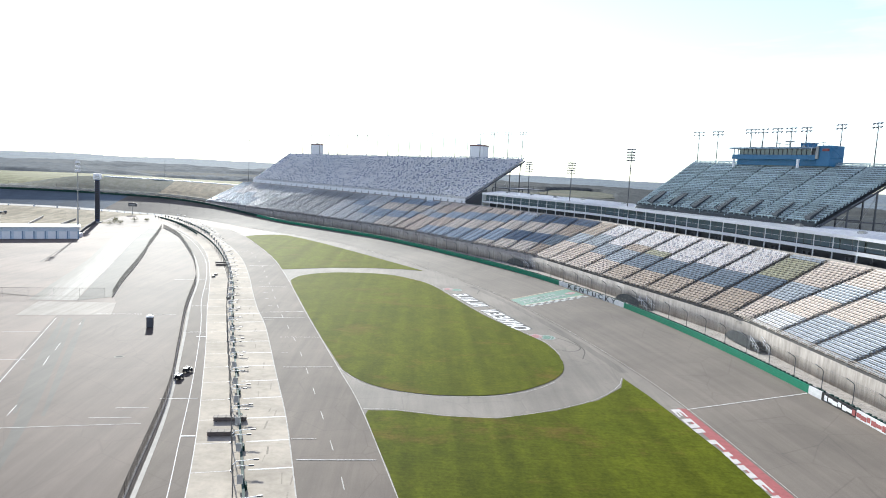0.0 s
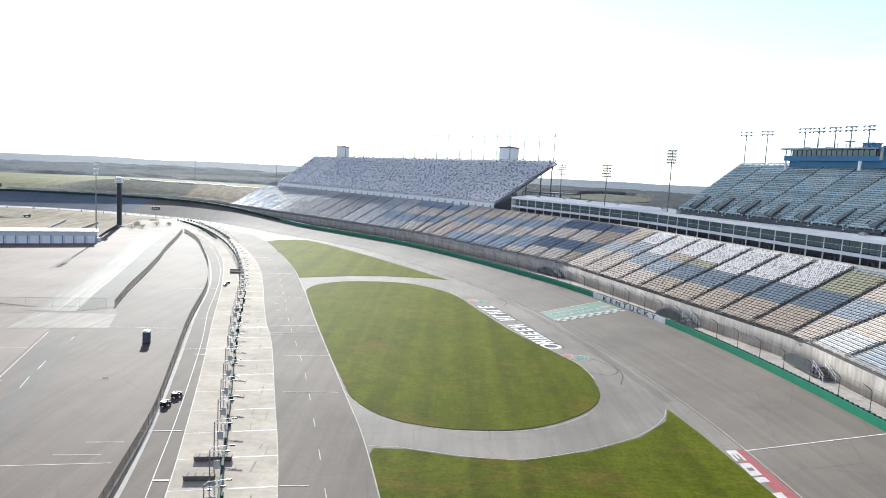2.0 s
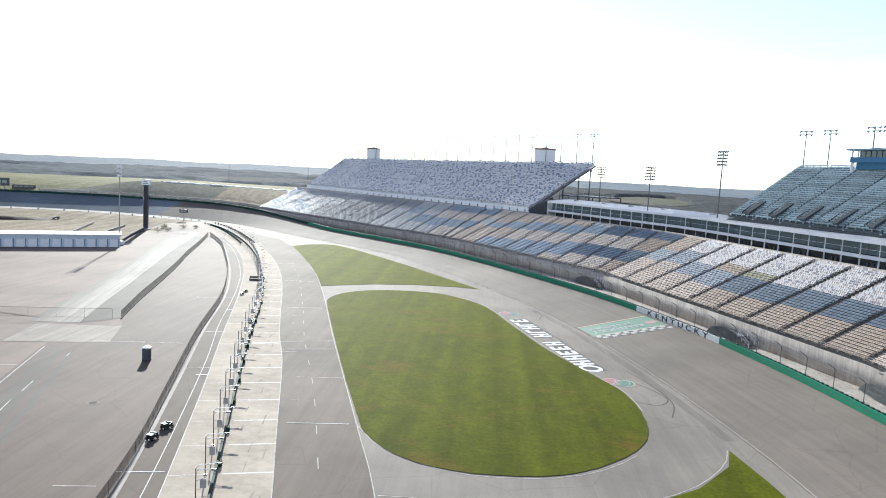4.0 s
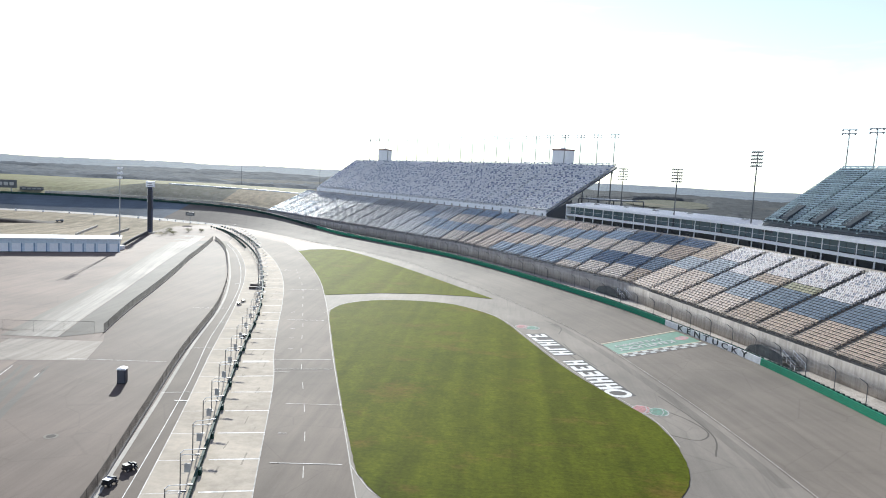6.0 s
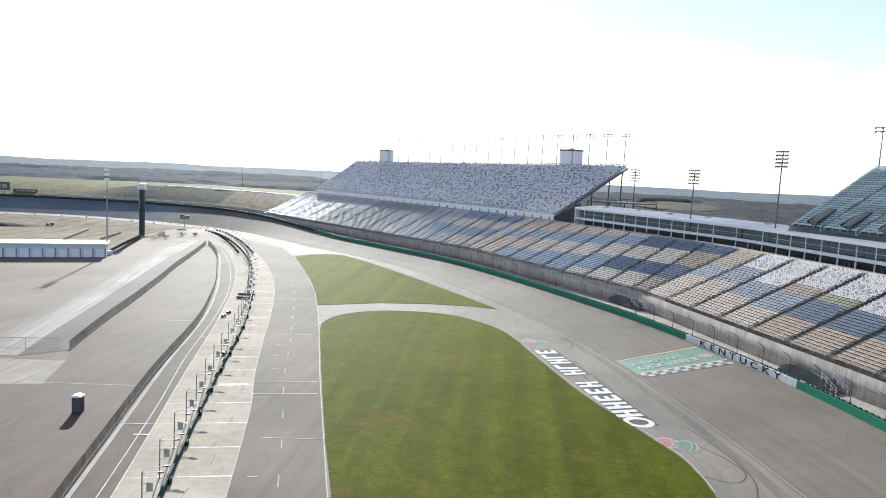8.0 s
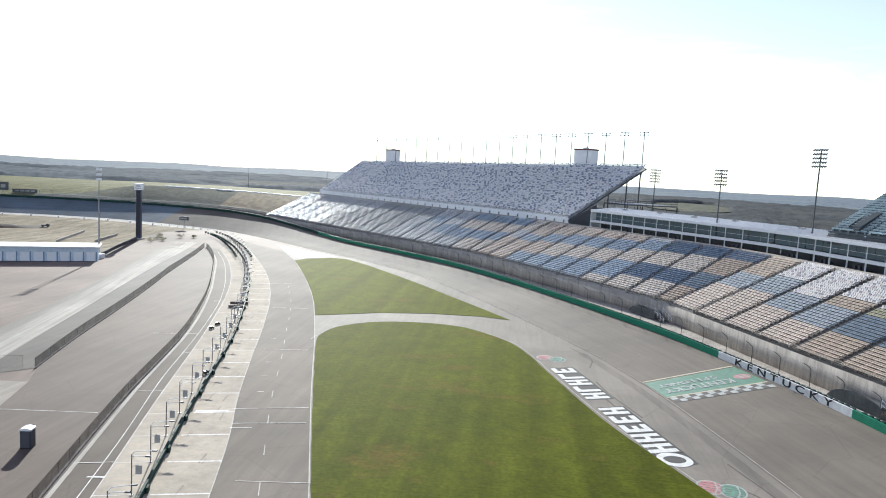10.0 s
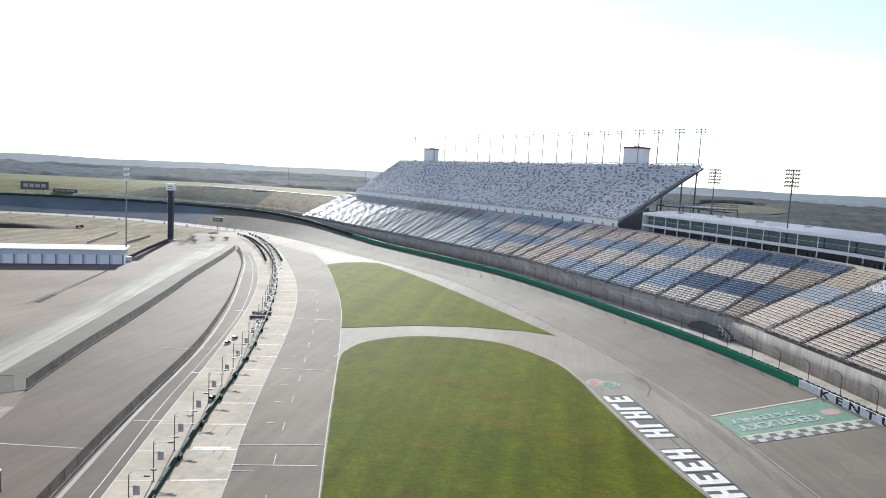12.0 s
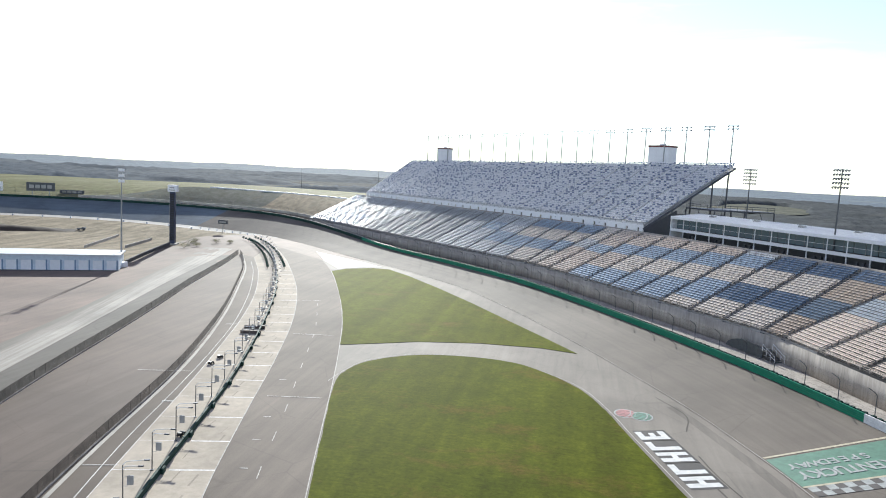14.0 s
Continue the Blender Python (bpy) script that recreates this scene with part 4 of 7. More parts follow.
# dark strip added to fill the gap under the near stand, and paving
bm = bmesh.new()
vs = []
for s in np.linspace(0, NEARB.length, 9):
    vs.append([bm.verts.new((*NEARB.off(s, d), z)) for d, z in ((0.1, 20.2), (0.1, 22.2), (0.35, 22.2), (0.35, 20.2))])
for a, b in zip(vs, vs[1:]):
    for i in range(4):
        bm.faces.new((a[i], a[(i + 1) % 4], b[(i + 1) % 4], b[i]))
tagged(ob_from("front_fascia", bm, M_DKSTEEL), "dark strip added in the gap below the upper benches", "fascia", "", "structure")
# added backdrop that keeps the space under the benches dark
band("stand_cladding", [[(*NEART.off(s, -0.6), 0.3), (*NEART.off(s, -0.6), NEAR_TOP - 1.4), (*NEART.off(s, -0.3), NEAR_TOP - 1.4), (*NEART.off(s, -0.3), 0.3)] for s in np.linspace(0.32 * NEART.length, NEART.length, 10)], M_DKSTEEL, "dark backdrop added behind the near upper stand", "wall")
band("midway", [[(*suite_off(s, 15.3), 0.35), (*suite_off(s, 40), 0.35), (*suite_off(s, 62), 0.35)] for s in ss], M_ASPH, "grey asphalt midway behind the stands", "pavement")

# deck behind the far stand's foot, carried on the frame
bm = bmesh.new()
for d0, d1, z in ((8.0, 26.0, 23.1),):
    pts = [FARB.off(0, 13.0) - FARB.tan(0) * 0.5, FARB.off(0, 13.0) - FARB.tan(0) * 10.0, FARB.off(0, 29.0) - FARB.tan(0) * 14.0, FARB.off(0, 29.0) - FARB.tan(0) * 0.5]
    lo = [bm.verts.new((*p, z)) for p in pts]
    hi = [bm.verts.new((*p, z + 0.35)) for p in pts]
    bm.faces.new(hi)
    bm.faces.new(lo[::-1])
    for i in range(4):
        j = (i + 1) % 4
        bm.faces.new((lo[i], lo[j], hi[j], hi[i]))
    deck_pts = pts
deck = thing("access_deck", Matrix(), "dark steel access deck beside the far stand", "walkway deck")
part("platform", bm, M_DKSTEEL, deck)
for p in deck_pts + [(deck_pts[1] + deck_pts[2]) / 2]:
    bm = bmesh.new()
    bar(bm, (*p, 0), (*p, 23.1), 0.2, 6)
    part("leg", bm, M_DKSTEEL, deck)
bm = bmesh.new()
for u in np.linspace(0, 1, 9):
    for a, b in ((deck_pts[0], deck_pts[1]), (deck_pts[1], deck_pts[2])):
        p = a + (b - a) * u
        bar(bm, (*p, 23.45), (*p, 24.5), 0.05, 4)
for a, b in ((deck_pts[0], deck_pts[1]), (deck_pts[1], deck_pts[2])):
    bar(bm, (*a, 24.5), (*b, 24.5), 0.06, 4)
    bar(bm, (*a, 24.0), (*b, 24.0), 0.05, 4)
part("rail", bm, M_DKSTEEL, deck)
for u in (0.25, 0.5, 0.75):
    for a, b in ((deck_pts[0], deck_pts[3]), (deck_pts[1], deck_pts[2])):
        p, q = a + (b - a) * u, a + (b - a) * (u + 0.22)
        bm = bmesh.new()
        bar(bm, (*p, 23.1), (*q, 16.4), 0.08, 5)
        part("brace", bm, M_DKSTEEL, deck)

# added dark panel in place of the shaded space under the far stand's low end
bm = bmesh.new()
p0, p1 = FARB.at(0), FART.at(0)
out = -FARB.tan(0)
faces_ = []
for w in (0.35, 0.5):
    vs = []
    for f, z in ((0.0, 16.2), (0.34, 16.2), (0.34, FAR_Z + (far_top(0) - FAR_Z) * 0.34 - 1.4), (0.0, FAR_Z - 0.6)):
        q = p0 + (p1 - p0) * f + out * w
        vs.append(bm.verts.new((*q, z)))
    faces_.append(vs)
bm.faces.new(faces_[0])
bm.faces.new(faces_[1][::-1])
for i in range(4):
    j = (i + 1) % 4
    bm.faces.new((faces_[0][j], faces_[0][i], faces_[1][i], faces_[1][j]))
bmesh.ops.recalc_face_normals(bm, faces=bm.faces[:])
tagged(ob_from("stand_side_panel", bm, M_DKSTEEL), "added dark panel for the shade under the far stand", "wall", "", "structure")


# ---------------------------------------------------------------- boxes on the stands
def roof_box(p, q, z0, z1, deep, label):
    """White camera or lift house with a dark red cap."""
    p, q = np.array(p, float), np.array(q, float)
    d = float(np.linalg.norm(q - p))
    t = (q - p) / d
    e = thing("roof_house", Matrix(((t[0], -t[1], 0, p[0]), (t[1], t[0], 0, p[1]), (0, 0, 1, z0), (0, 0, 0, 1))), label, "rooftop house")
    h = z1 - z0
    bm = bmesh.new()
    box(bm, 0, d, 0, deep, 0, h - 0.5)
    part("body", bm, M_PANEL, e)
    bm = bmesh.new()
    box(bm, -0.15, d + 0.15, -0.15, deep + 0.15, h - 0.5, h)
    part("cap", bm, painted("dark_red_cap", (0.16, 0.045, 0.04)), e, "dark red cap")
    for k in range(5):
        bm = bmesh.new()
        box(bm, d * (0.1 + 0.17 * k), d * (0.22 + 0.17 * k), -0.04, 0.02, 0.4, 1.5)
        part("window", bm, M_GLASS, e)
    bm = bmesh.new()
    box(bm, d * 0.4, d * 0.62, deep * 0.3, deep * 0.6, h, h + 0.5)
    part("hatch", bm, M_PANEL, e)
    return e


roof_box((20.4, 301.2), (25.6, 296.6), 33.6, 40.1, 4.0, "white rooftop house with a dark red cap")
roof_box((-57.4, 371.1), (-52.9, 367.1), 31.8, 38.4, 3.0, "small white rooftop house with a dark red cap")


def press_box():
    """Blue press box over the near upper stand."""
    t = NEART.at(0) - NEART.at(NEART.length)
    t = t / np.linalg.norm(t)
    o = np.array((80.3, 181.0))
    e = thing("press_box", Matrix(((t[0], -t[1], 0, o[0]), (t[1], t[0], 0, o[1]), (0, 0, 1, 35.3), (0, 0, 0, 1))), "blue press box with a long window band on the upper stand", "press box")
    # x: along to the near end; y: back (left of x)
    bm = bmesh.new()
    box(bm, 0.6, 25.4, 1.2, 6.5, -0.4, 1.0)
    part("plinth", bm, M_BLUE, e)
    bm = bmesh.new()
    box(bm, 0, 25.2, 0, 6.8, 1.0, 2.1)
    part("lower_band", bm, M_BLUE, e)
    bm = bmesh.new()
    box(bm, 1.9, 24.4, 0.7, 6.6, 2.1, 3.5)
    part("window_core", bm, M_DKSTEEL, e)
    tint = mat("tinted_pane", (0.12, 0.17, 0.18), 0.12, 0.0, 0.6)
    for k in range(16):
        bm = bmesh.new()
        box(bm, 2.03 + k * 1.35, 3.28 + k * 1.35, 0.55, 0.62, 2.15, 3.45)
        part("pane", bm, tint, e, "grey-green window pane")
    for k in range(17):
        bm = bmesh.new()
        box(bm, 1.92 + k * 1.35, 2.01 + k * 1.35, 0.45, 0.6, 2.1, 3.5)
        part("post", bm, M_PANEL if k in (0, 16) else M_DKSTEEL, e)
    bm = bmesh.new()
    box(bm, -0.5, 25.0, -0.7, 7.2, 3.5, 3.85)
    part("roof", bm, painted("pale_blue_roof", (0.22, 0.30, 0.38), 0.4, 0.2, 0.3), e)
    # open end bay past the windows
    for px, z0, z1 in ((0.25, 2.1, 3.5), (1.75, 2.1, 3.5), (0.25, -1.2, 1.0), (0.62, -0.9, 1.0)):
        bm = bmesh.new()
        box(bm, px - 0.11, px + 0.11, 0.15, 0.37, z0, z1)
        part("post", bm, M_PANEL, e, "white post")
    # dish, masts and boxes on the roof
    bm = bmesh.new()
    bar(bm, (14.6, 3.4, 3.85), (14.6, 3.4, 5.3), 0.07, 6)
    bar(bm, (14.6, 3.4, 5.3), (14.6, 3.4, 5.55), 1.1, 14)
    part("dish", bm, M_STEEL, e, "pale grey round antenna")
    for px, h in ((6.4, 1.7), (11.9, 1.2), (14.2, 1.0), (24.4, 1.4)):
        bm = bmesh.new()
        bar(bm, (px, 3.0, 3.85), (px, 3.0, 3.85 + h), 0.06, 5)
        bar(bm, (px - 0.6, 3.0, 3.7 + h), (px + 0.6, 3.0, 3.7 + h), 0.05, 5)
        part("mast", bm, M_DKSTEEL, e)
    for px, w, h in ((3.2, 0.9, 0.7), (9.0, 1.2, 0.6), (19.0, 0.8, 0.9)):
        bm = bmesh.new()
        box(bm, px, px + w, 2.6, 3.6, 3.85, 3.85 + h * 0.6)
        part("roof_unit", bm, M_STEEL, e, "grey rooftop unit")
    bm = bmesh.new()
    box(bm, 25.4, 28.8, 0.2, 4.4, -0.4, 4.2)
    part("lift_tower", bm, M_BLUE, e)
    bm = bmesh.new()
    box(bm, 25.2, 25.9, -0.12, 0.18, 1.2, 4.0)
    part("pale_panel", bm, M_STEEL, e)
    bm = bmesh.new()
    box(bm, 26.9, 28.5, -0.04, 0.18, 2.95, 3.5)
    part("sign", bm, painted("dull_red_sign", (0.25, 0.06, 0.06)), e, "dull red sign panel")
    bm = bmesh.new()
    box(bm, 18.2, 20.6, 3, 5.6, 3.85, 4.95)
    box(bm, 18.0, 20.8, 2.8, 5.8, 4.95, 5.1)
    part("camera_hut", bm, M_BLUE, e)
    bm = bmesh.new()
    for k in range(20):
        bar(bm, (0.2 + k * 1.28, -0.3, 3.85), (0.2 + k * 1.28, -0.3, 4.75), 0.03, 4)
    bar(bm, (0.2, -0.3, 4.75), (24.6, -0.3, 4.75), 0.03, 4)
    part("roof_rail", bm, M_STEEL, e)
    bm = bmesh.new()
    bar(bm, (28.7, 1, 1.4), (31.4, 1, 1.4), 0.12, 5)
    bar(bm, (28.7, 1, 3.4), (31.2, 1, 1.5), 0.12, 5)
    bar(bm, (28.7, 1, 3.6), (30.6, 1, 3.6), 0.08, 5)
    part("side_stair", bm, M_BLUE, e)
    bm = bmesh.new()
    box(bm, 21.6, 22.1, -1.6, -1.2, -1.0, 1.0)
    part("white_column", bm, M_PANEL, e)
    return e


press_box()


# ---------------------------------------------------------------- floodlights
def floodlight(h, arms, width, lamps, group, label, thick=0.16, pale=False):
    e = thing("floodlight", Matrix(), label, "floodlight", group)
    bm = bmesh.new()
    bar(bm, (0, 0, 0), (0, 0, h), thick, 8, thick * 0.55)
    part("pole", bm, M_STEEL if pale else M_DKSTEEL, e)
    for k in range(arms):
        z = h - 0.15 - k * 0.8
        bm = bmesh.new()
        box(bm, -width / 2, width / 2, -0.06, 0.06, z - 0.07, z + 0.07)
        arm = part("crossarm", bm, M_DKSTEEL, e)
        for j in range(lamps):
            x = -width / 2 + 0.2 + (width - 0.4) * j / (lamps - 1)
            bm = bmesh.new()
            bar(bm, (x, 0.0, z + 0.06), (x, 0.38, z - 0.2), 0.12, 7, 0.21)
            part("lamp", bm, M_STEEL, arm)
    bm = bmesh.new()
    box(bm, -0.25, 0.25, -0.25, 0.25, 0, 0.12)
    part("base_plate", bm, M_STEEL, e)
    return e


def stand_at(e, x, y, z, face):
    """Set a light with its lamps turned to a place."""
    a = math.atan2(face[1] - y, face[0] - x) - math.pi / 2
    e.matrix_basis = Matrix.Translation((x, y, z)) @ Matrix.Rotation(a, 4, 'Z')
    return e


one = None
for k in range(21):
    p = FART.off(2.1 + k * 6.9, 0.7)
    m = (p[0], p[1], far_top((2.1 + k * 6.9) / FART.length) - 3.0, (-20, 200))
    if one is None:
        one = stand_at(floodlight(13.8, 2, 3.0, 3, "floodlights on the far stand", "slim grey floodlight mast on top of the far stand", 0.22, True), *m)
    else:
        stand_at(copy_thing(one, Matrix()), *m)
one = None
for x, y, z in ((78.1, 198.4, 34.0), (80.6, 191.6, 34.0), (84.9, 181.3, 39.1), (86.2, 177.5, 39.1), (87.7, 173.2, 39.1), (89.1, 169.3, 39.1), (90.6, 165.2, 39.85), (93.4, 155.9, 34.2), (96.3, 147.8, 34.2)):
    h = (43.9 if z < 38 else 44.2) - z + (0.6 if y < 160 else 0)
    e = floodlight(h, 2, 3.0, 3, "floodlights on the near stand", "dark floodlight mast on top of the near stand", 0.14)
    stand_at(e, x, y, z, (30, 150))
one = None
for x, y, h in ((60.5, 202.6, 38.3), (48.2, 224.6, 33.8), (39.5, 256.5, 33.7)):
    e = floodlight(h, 5, 3.0, 6, "floodlights behind the suites", "tall grey floodlight mast with stacked crossarms", 0.22)
    stand_at(e, x, y, 0, (-20, 150))
for x, y, h in ((-127, 527, 42), (-250, 700, 34)):
    e = floodlight(h, 4, 4.0, 4, "distant floodlights", "distant pale floodlight mast", 0.15)
    stand_at(e, x, y, 0, (-150, 300))


M_VOID = mat("unlit_opening", (0.06, 0.07, 0.08), 0.95, 0.0, 0.05)
# entrances low in the near upper stand; a dark slab stands in for each shaded well
for k in range(7):
    u = (k + 0.35) / 7
    a0, a1 = NEARB.at(NEARB.length * u), NEART.at(NEART.length * u)
    dirn = (a1 - a0) / np.linalg.norm(a1 - a0)
    t = NEARB.tan(NEARB.length * u)
    slope = (NEAR_TOP - NEAR_Z) / np.linalg.norm(a1 - a0)
    e = thing("stand_entrance", Matrix(((t[0], dirn[0], 0, a0[0]), (t[1], dirn[1], 0, a0[1]), (0, 0, 1, NEAR_Z), (0, 0, 0, 1))), "entrance among the benches, its shaded well a dark slab", "stand entrance", "entrances in the near stand")
    for x in (-1.5, 1.5):
        bm = bmesh.new()
        vs = [bm.verts.new((x + w, y, z)) for w in (-0.06, 0.06) for y, z in ((0.5, 0.5 * slope + 0.2), (4.4, 4.4 * slope + 0.2), (4.4, 4.4 * slope + 1.0), (0.5, 0.5 * slope + 1.3))]
        for f in ((0, 1, 2, 3), (7, 6, 5, 4), (0, 4, 5, 1), (1, 5, 6, 2), (2, 6, 7, 3), (3, 7, 4, 0)):
            bm.faces.new([vs[i] for i in f])
        part("side_wall", bm, M_VOID, e)
    bm = bmesh.new()
    vs = [bm.verts.new((x, y, y * slope + z)) for z in (0.5, 1.02) for x, y in ((-1.44, 0.4), (1.44, 0.4), (1.44, 4.4), (-1.44, 4.4))]
    for f in ((3, 2, 1, 0), (4, 5, 6, 7), (0, 1, 5, 4), (1, 2, 6, 5), (2, 3, 7, 6), (3, 0, 4, 7)):
        bm.faces.new([vs[i] for i in f])
    part("well", bm, M_VOID, e, "dark slab in place of the shaded well")


# ---------------------------------------------------------------- pit lane: wall, poles, fences
def chain_fence(name, line, s0, s1, h, label, step=3.0, net=None, kerb=False):
    """Wire fence on steel posts with a top rail, on a low kerb."""
    e = thing(name, Matrix(), label, "fence", "", "structure")
    bm = bmesh.new()
    bar(bm, (0, 0, 0), (0, 0, h), 0.018, 6)
    me = mesh_of("fence_post", bm, M_FPOST)
    n = int((s1 - s0) / step)
    for k in range(n + 1):
        s = s0 + (s1 - s0) * k / n
        p = line.at(s)
        piece("fence_post", me, e, Matrix.Translation((p[0], p[1], gz(*p))))
    ss_ = np.linspace(s0, s1, max(12, n))
    bm = bmesh.new()
    for a, b in zip(ss_, ss_[1:]):
        p, q = line.at(a), line.at(b)
        bar(bm, (*p, gz(*p) + h), (*q, gz(*q) + h), 0.025, 5)
    part("top_rail", bm, M_FPOST, e)
    o = strip("netting", [[(*line.at(s), gz(*line.at(s)) + z) for z in (0.05, h * 0.5, h)] for s in ss_], net or M_NET2, "grey chain-link netting", "netting")
    o.parent = e
    for key in ("category", "kind"):
        del o[key]
    if net and not kerb:
        return e
    bm = bmesh.new()
    for a, b in zip(ss_, ss_[1:]):
        p, q = line.off(a, -0.12), line.off(b, -0.12)
        p2, q2 = line.off(a, 0.12), line.off(b, 0.12)
        v = [bm.verts.new((*w, gz(*w) + z)) for z in (0.0, 0.14) for w in (p, q, q2, p2)]
        for f in ((4, 5, 6, 7), (0, 1, 5, 4), (2, 3, 7, 6)):
            bm.faces.new([v[i] for i in f])
    part("kerb", bm, M_WALLC, e)
    return e


M_BOARD = painted("dull_galvanised", (0.20, 0.195, 0.185), 0.55, 0.4, 0.4)
# the fences' backlit shade is put into this dark brown, netting included
M_FPOST = painted("dark_fence_steel", (0.062, 0.052, 0.045), 0.9, 0.5)
M_NET2 = netting("chain_link", (0.062, 0.052, 0.045), 0.68, 0.1)
M_NET4 = netting("open_chain_link", (0.062, 0.052, 0.045), 0.68, 0.1)
M_NET3 = netting("thin_chain_link", (0.10, 0.09, 0.08), 0.10, 0.1)
M_PALE2 = asphalt("worn_pale_concrete", (0.33, 0.30, 0.255), 0.75, True, 0.8)
M_PALE3 = asphalt("scuffed_pale_concrete", (0.30, 0.26, 0.215), 0.6, False, 0.82)
worn = Nodes(M_PALE2)                           # its far edge is scuffed away into the asphalt
worn_base = worn.b.inputs["Base Color"].links[0].from_socket
worn_u = worn.add("ShaderNodeSeparateXYZ")
worn.link(worn.coords((1, 1, 1), 0, True), worn_u.inputs[0])
worn_at = worn.add("ShaderNodeMath")
worn_at.operation = 'MULTIPLY_ADD'
worn.link(worn.noise(worn.coords((0.6, 0.05, 1), 0, True), 1.0, 5, 0.7), worn_at.inputs[0])
worn_at.inputs[1].default_value = 7.0
worn.link(worn_u.outputs[0], worn_at.inputs[2])
worn_edge = worn.add("ShaderNodeMapRange")
for k_, v_ in (("From Min", 4.0), ("From Max", 8.5)):
    worn_edge.inputs[k_].default_value = v_
worn.link(worn_at.outputs[0], worn_edge.inputs["Value"])
worn.colour(worn.mix(worn_edge.outputs[0], (0.165, 0.145, 0.118), worn_base))
chain_fence("paddock_fence", FENCE_A, 5, FENCE_A.length, 1.4, "grey chain-link fence between paddock and service lane")
chain_fence("cross_fence", Line([(-118, 132), (-90, 138), (-74.1, 140.9), (-61.9, 144.0)]), 0, 56, 1.9, "thin chain-link fence across the paddock", 4.5, M_NET3)
chain_fence("inner_fence", FENCE_B, 0, FENCE_B.length, 1.5, "grey chain-link fence across the paddock", 3.0, M_NET4, True)
lane_a = [tuple(FENCE_A.off(q, -0.2)) for q in np.linspace(0, FENCE_A.length - 1, 40)]
lane_b = [tuple(FENCE_B.off(q, 0.2)) for q in np.linspace(FENCE_B.length - 3, 0, 24)]
flat("dull_lane", lane_a + lane_b + [(-58.9, 138.8), (-55.4, 128.4), (-64.0, 126.2), (-63.0, 122), (-48, 73), (-31, 14), (-16, -45)], 0.018, M_DULL, "duller worn asphalt inside the paddock fence", "asphalt")
sheet("pale_kerb", Line([tuple(FENCE_A.off(s, 0.35)) for s in np.linspace(0, FENCE_A.length - 1, 12)]), Line([tuple(FENCE_A.off(s, 0.8)) for s in np.linspace(0, FENCE_A.length - 1, 12)]), 0.06, M_PALE,
                     "pale concrete strip beside the fence", "kerb")


def pit_wall():
    """Low pit wall in bays, with a dark green cap and dark blocks added in place of small shadows."""
    e = thing("pit_wall", Matrix(), "low dark green pit wall with dark shadow blocks", "pit wall", "", "structure")
    s, bay = 2.0, 4.5
    k = 0
    while s < PITWALL.length - bay:
        a, b = PITWALL.at(s), PITWALL.at(s + bay)
        d = float(np.linalg.norm(b - a))
        t = (b - a) / d
        m = Matrix(((t[0], -t[1], 0, a[0]), (t[1], t[0], 0, a[1]), (0, 0, 1, gz(*a)), (0, 0, 0, 1)))
        bm = bmesh.new()
        box(bm, 0.03, d - 0.03, -0.10, 0.10, 0, 0.62, m)
        part("wall_panel", bm, M_DKGREEN, e)
        bm = bmesh.new()
        box(bm, 0.0, d, -0.12, 0.12, 0.62, 0.68, m)
        part("cap", bm, M_DKGREEN, e)
        if k % 2 == 1:
            bm = bmesh.new()
            box(bm, d - 0.8, d + 0.1, -0.38, -0.11, 0, 0.6, m)
            bevelled(bm, 0.08)
            part("pad", bm, M_DKGREEN, e, "dark green block in place of a small shadow")
        s += bay
        k += 1
    return e


pit_wall()

STALL0, STALL = CONC_R.near(-32.2, 141.9), 7.08



def pit_pole():
    """Pit pole: post, two lamp arms over the wall and a hanging board. x: towards the pit road."""
    e = thing("pit_pole", Matrix(), "slim steel pit pole with white lamp arms and grey board", "pit pole", "pit poles")
    bm = bmesh.new()
    bar(bm, (0, 0, 0), (0, 0, 3.75), 0.06, 8, 0.05)
    part("post", bm, M_BOARD, e)
    for y, x, z in ((0.05, 1.75, 4.1), (-0.45, 1.35, 3.78)):
        bm = bmesh.new()
        bar(bm, (0, 0, z - 0.38), (0.28, y * 0.4, z - 0.1), 0.04, 6)
        bar(bm, (0.28, y * 0.4, z - 0.1), (x, y, z), 0.035, 6)
        arm = part("arm", bm, M_BAYW, e)
        bm = bmesh.new()
        box(bm, x - 0.05, x + 0.42, y - 0.1, y + 0.1, z - 0.07, z + 0.05)
        bevelled(bm, 0.03)
        part("lamp", bm, M_DKSTEEL, arm)
    bm = bmesh.new()
    box(bm, 0.35, 0.86, -0.06, 0.06, 1.95, 2.75)
    part("board", bm, M_SIGN, e, "grey hanging board")
    bm = bmesh.new()
    bar(bm, (0, 0, 2.6), (0.6, 0, 2.8), 0.025, 5)
    part("bracket", bm, M_STEEL, e)
    bm = bmesh.new()
    bar(bm, (0, 0, 1.85), (0.4, 0, 1.85), 0.025, 5)
    part("bracket", bm, M_STEEL, e)
    bm = bmesh.new()
    box(bm, -0.16, 0.16, -0.16, 0.16, 0, 0.05)
    part("base_plate", bm, M_DKSTEEL, e)
    return e


M_SIGN = painted("weathered_board", (0.36, 0.36, 0.35), 0.7, 0.5)
M_STAIN = concrete("tyre_stained_concrete", (0.37, 0.325, 0.26), 0.5, 3.0, 0.9)
marks = tagged(new("stall_marking"), "white stall lines on the pit concrete", "line marking", "", "structure")


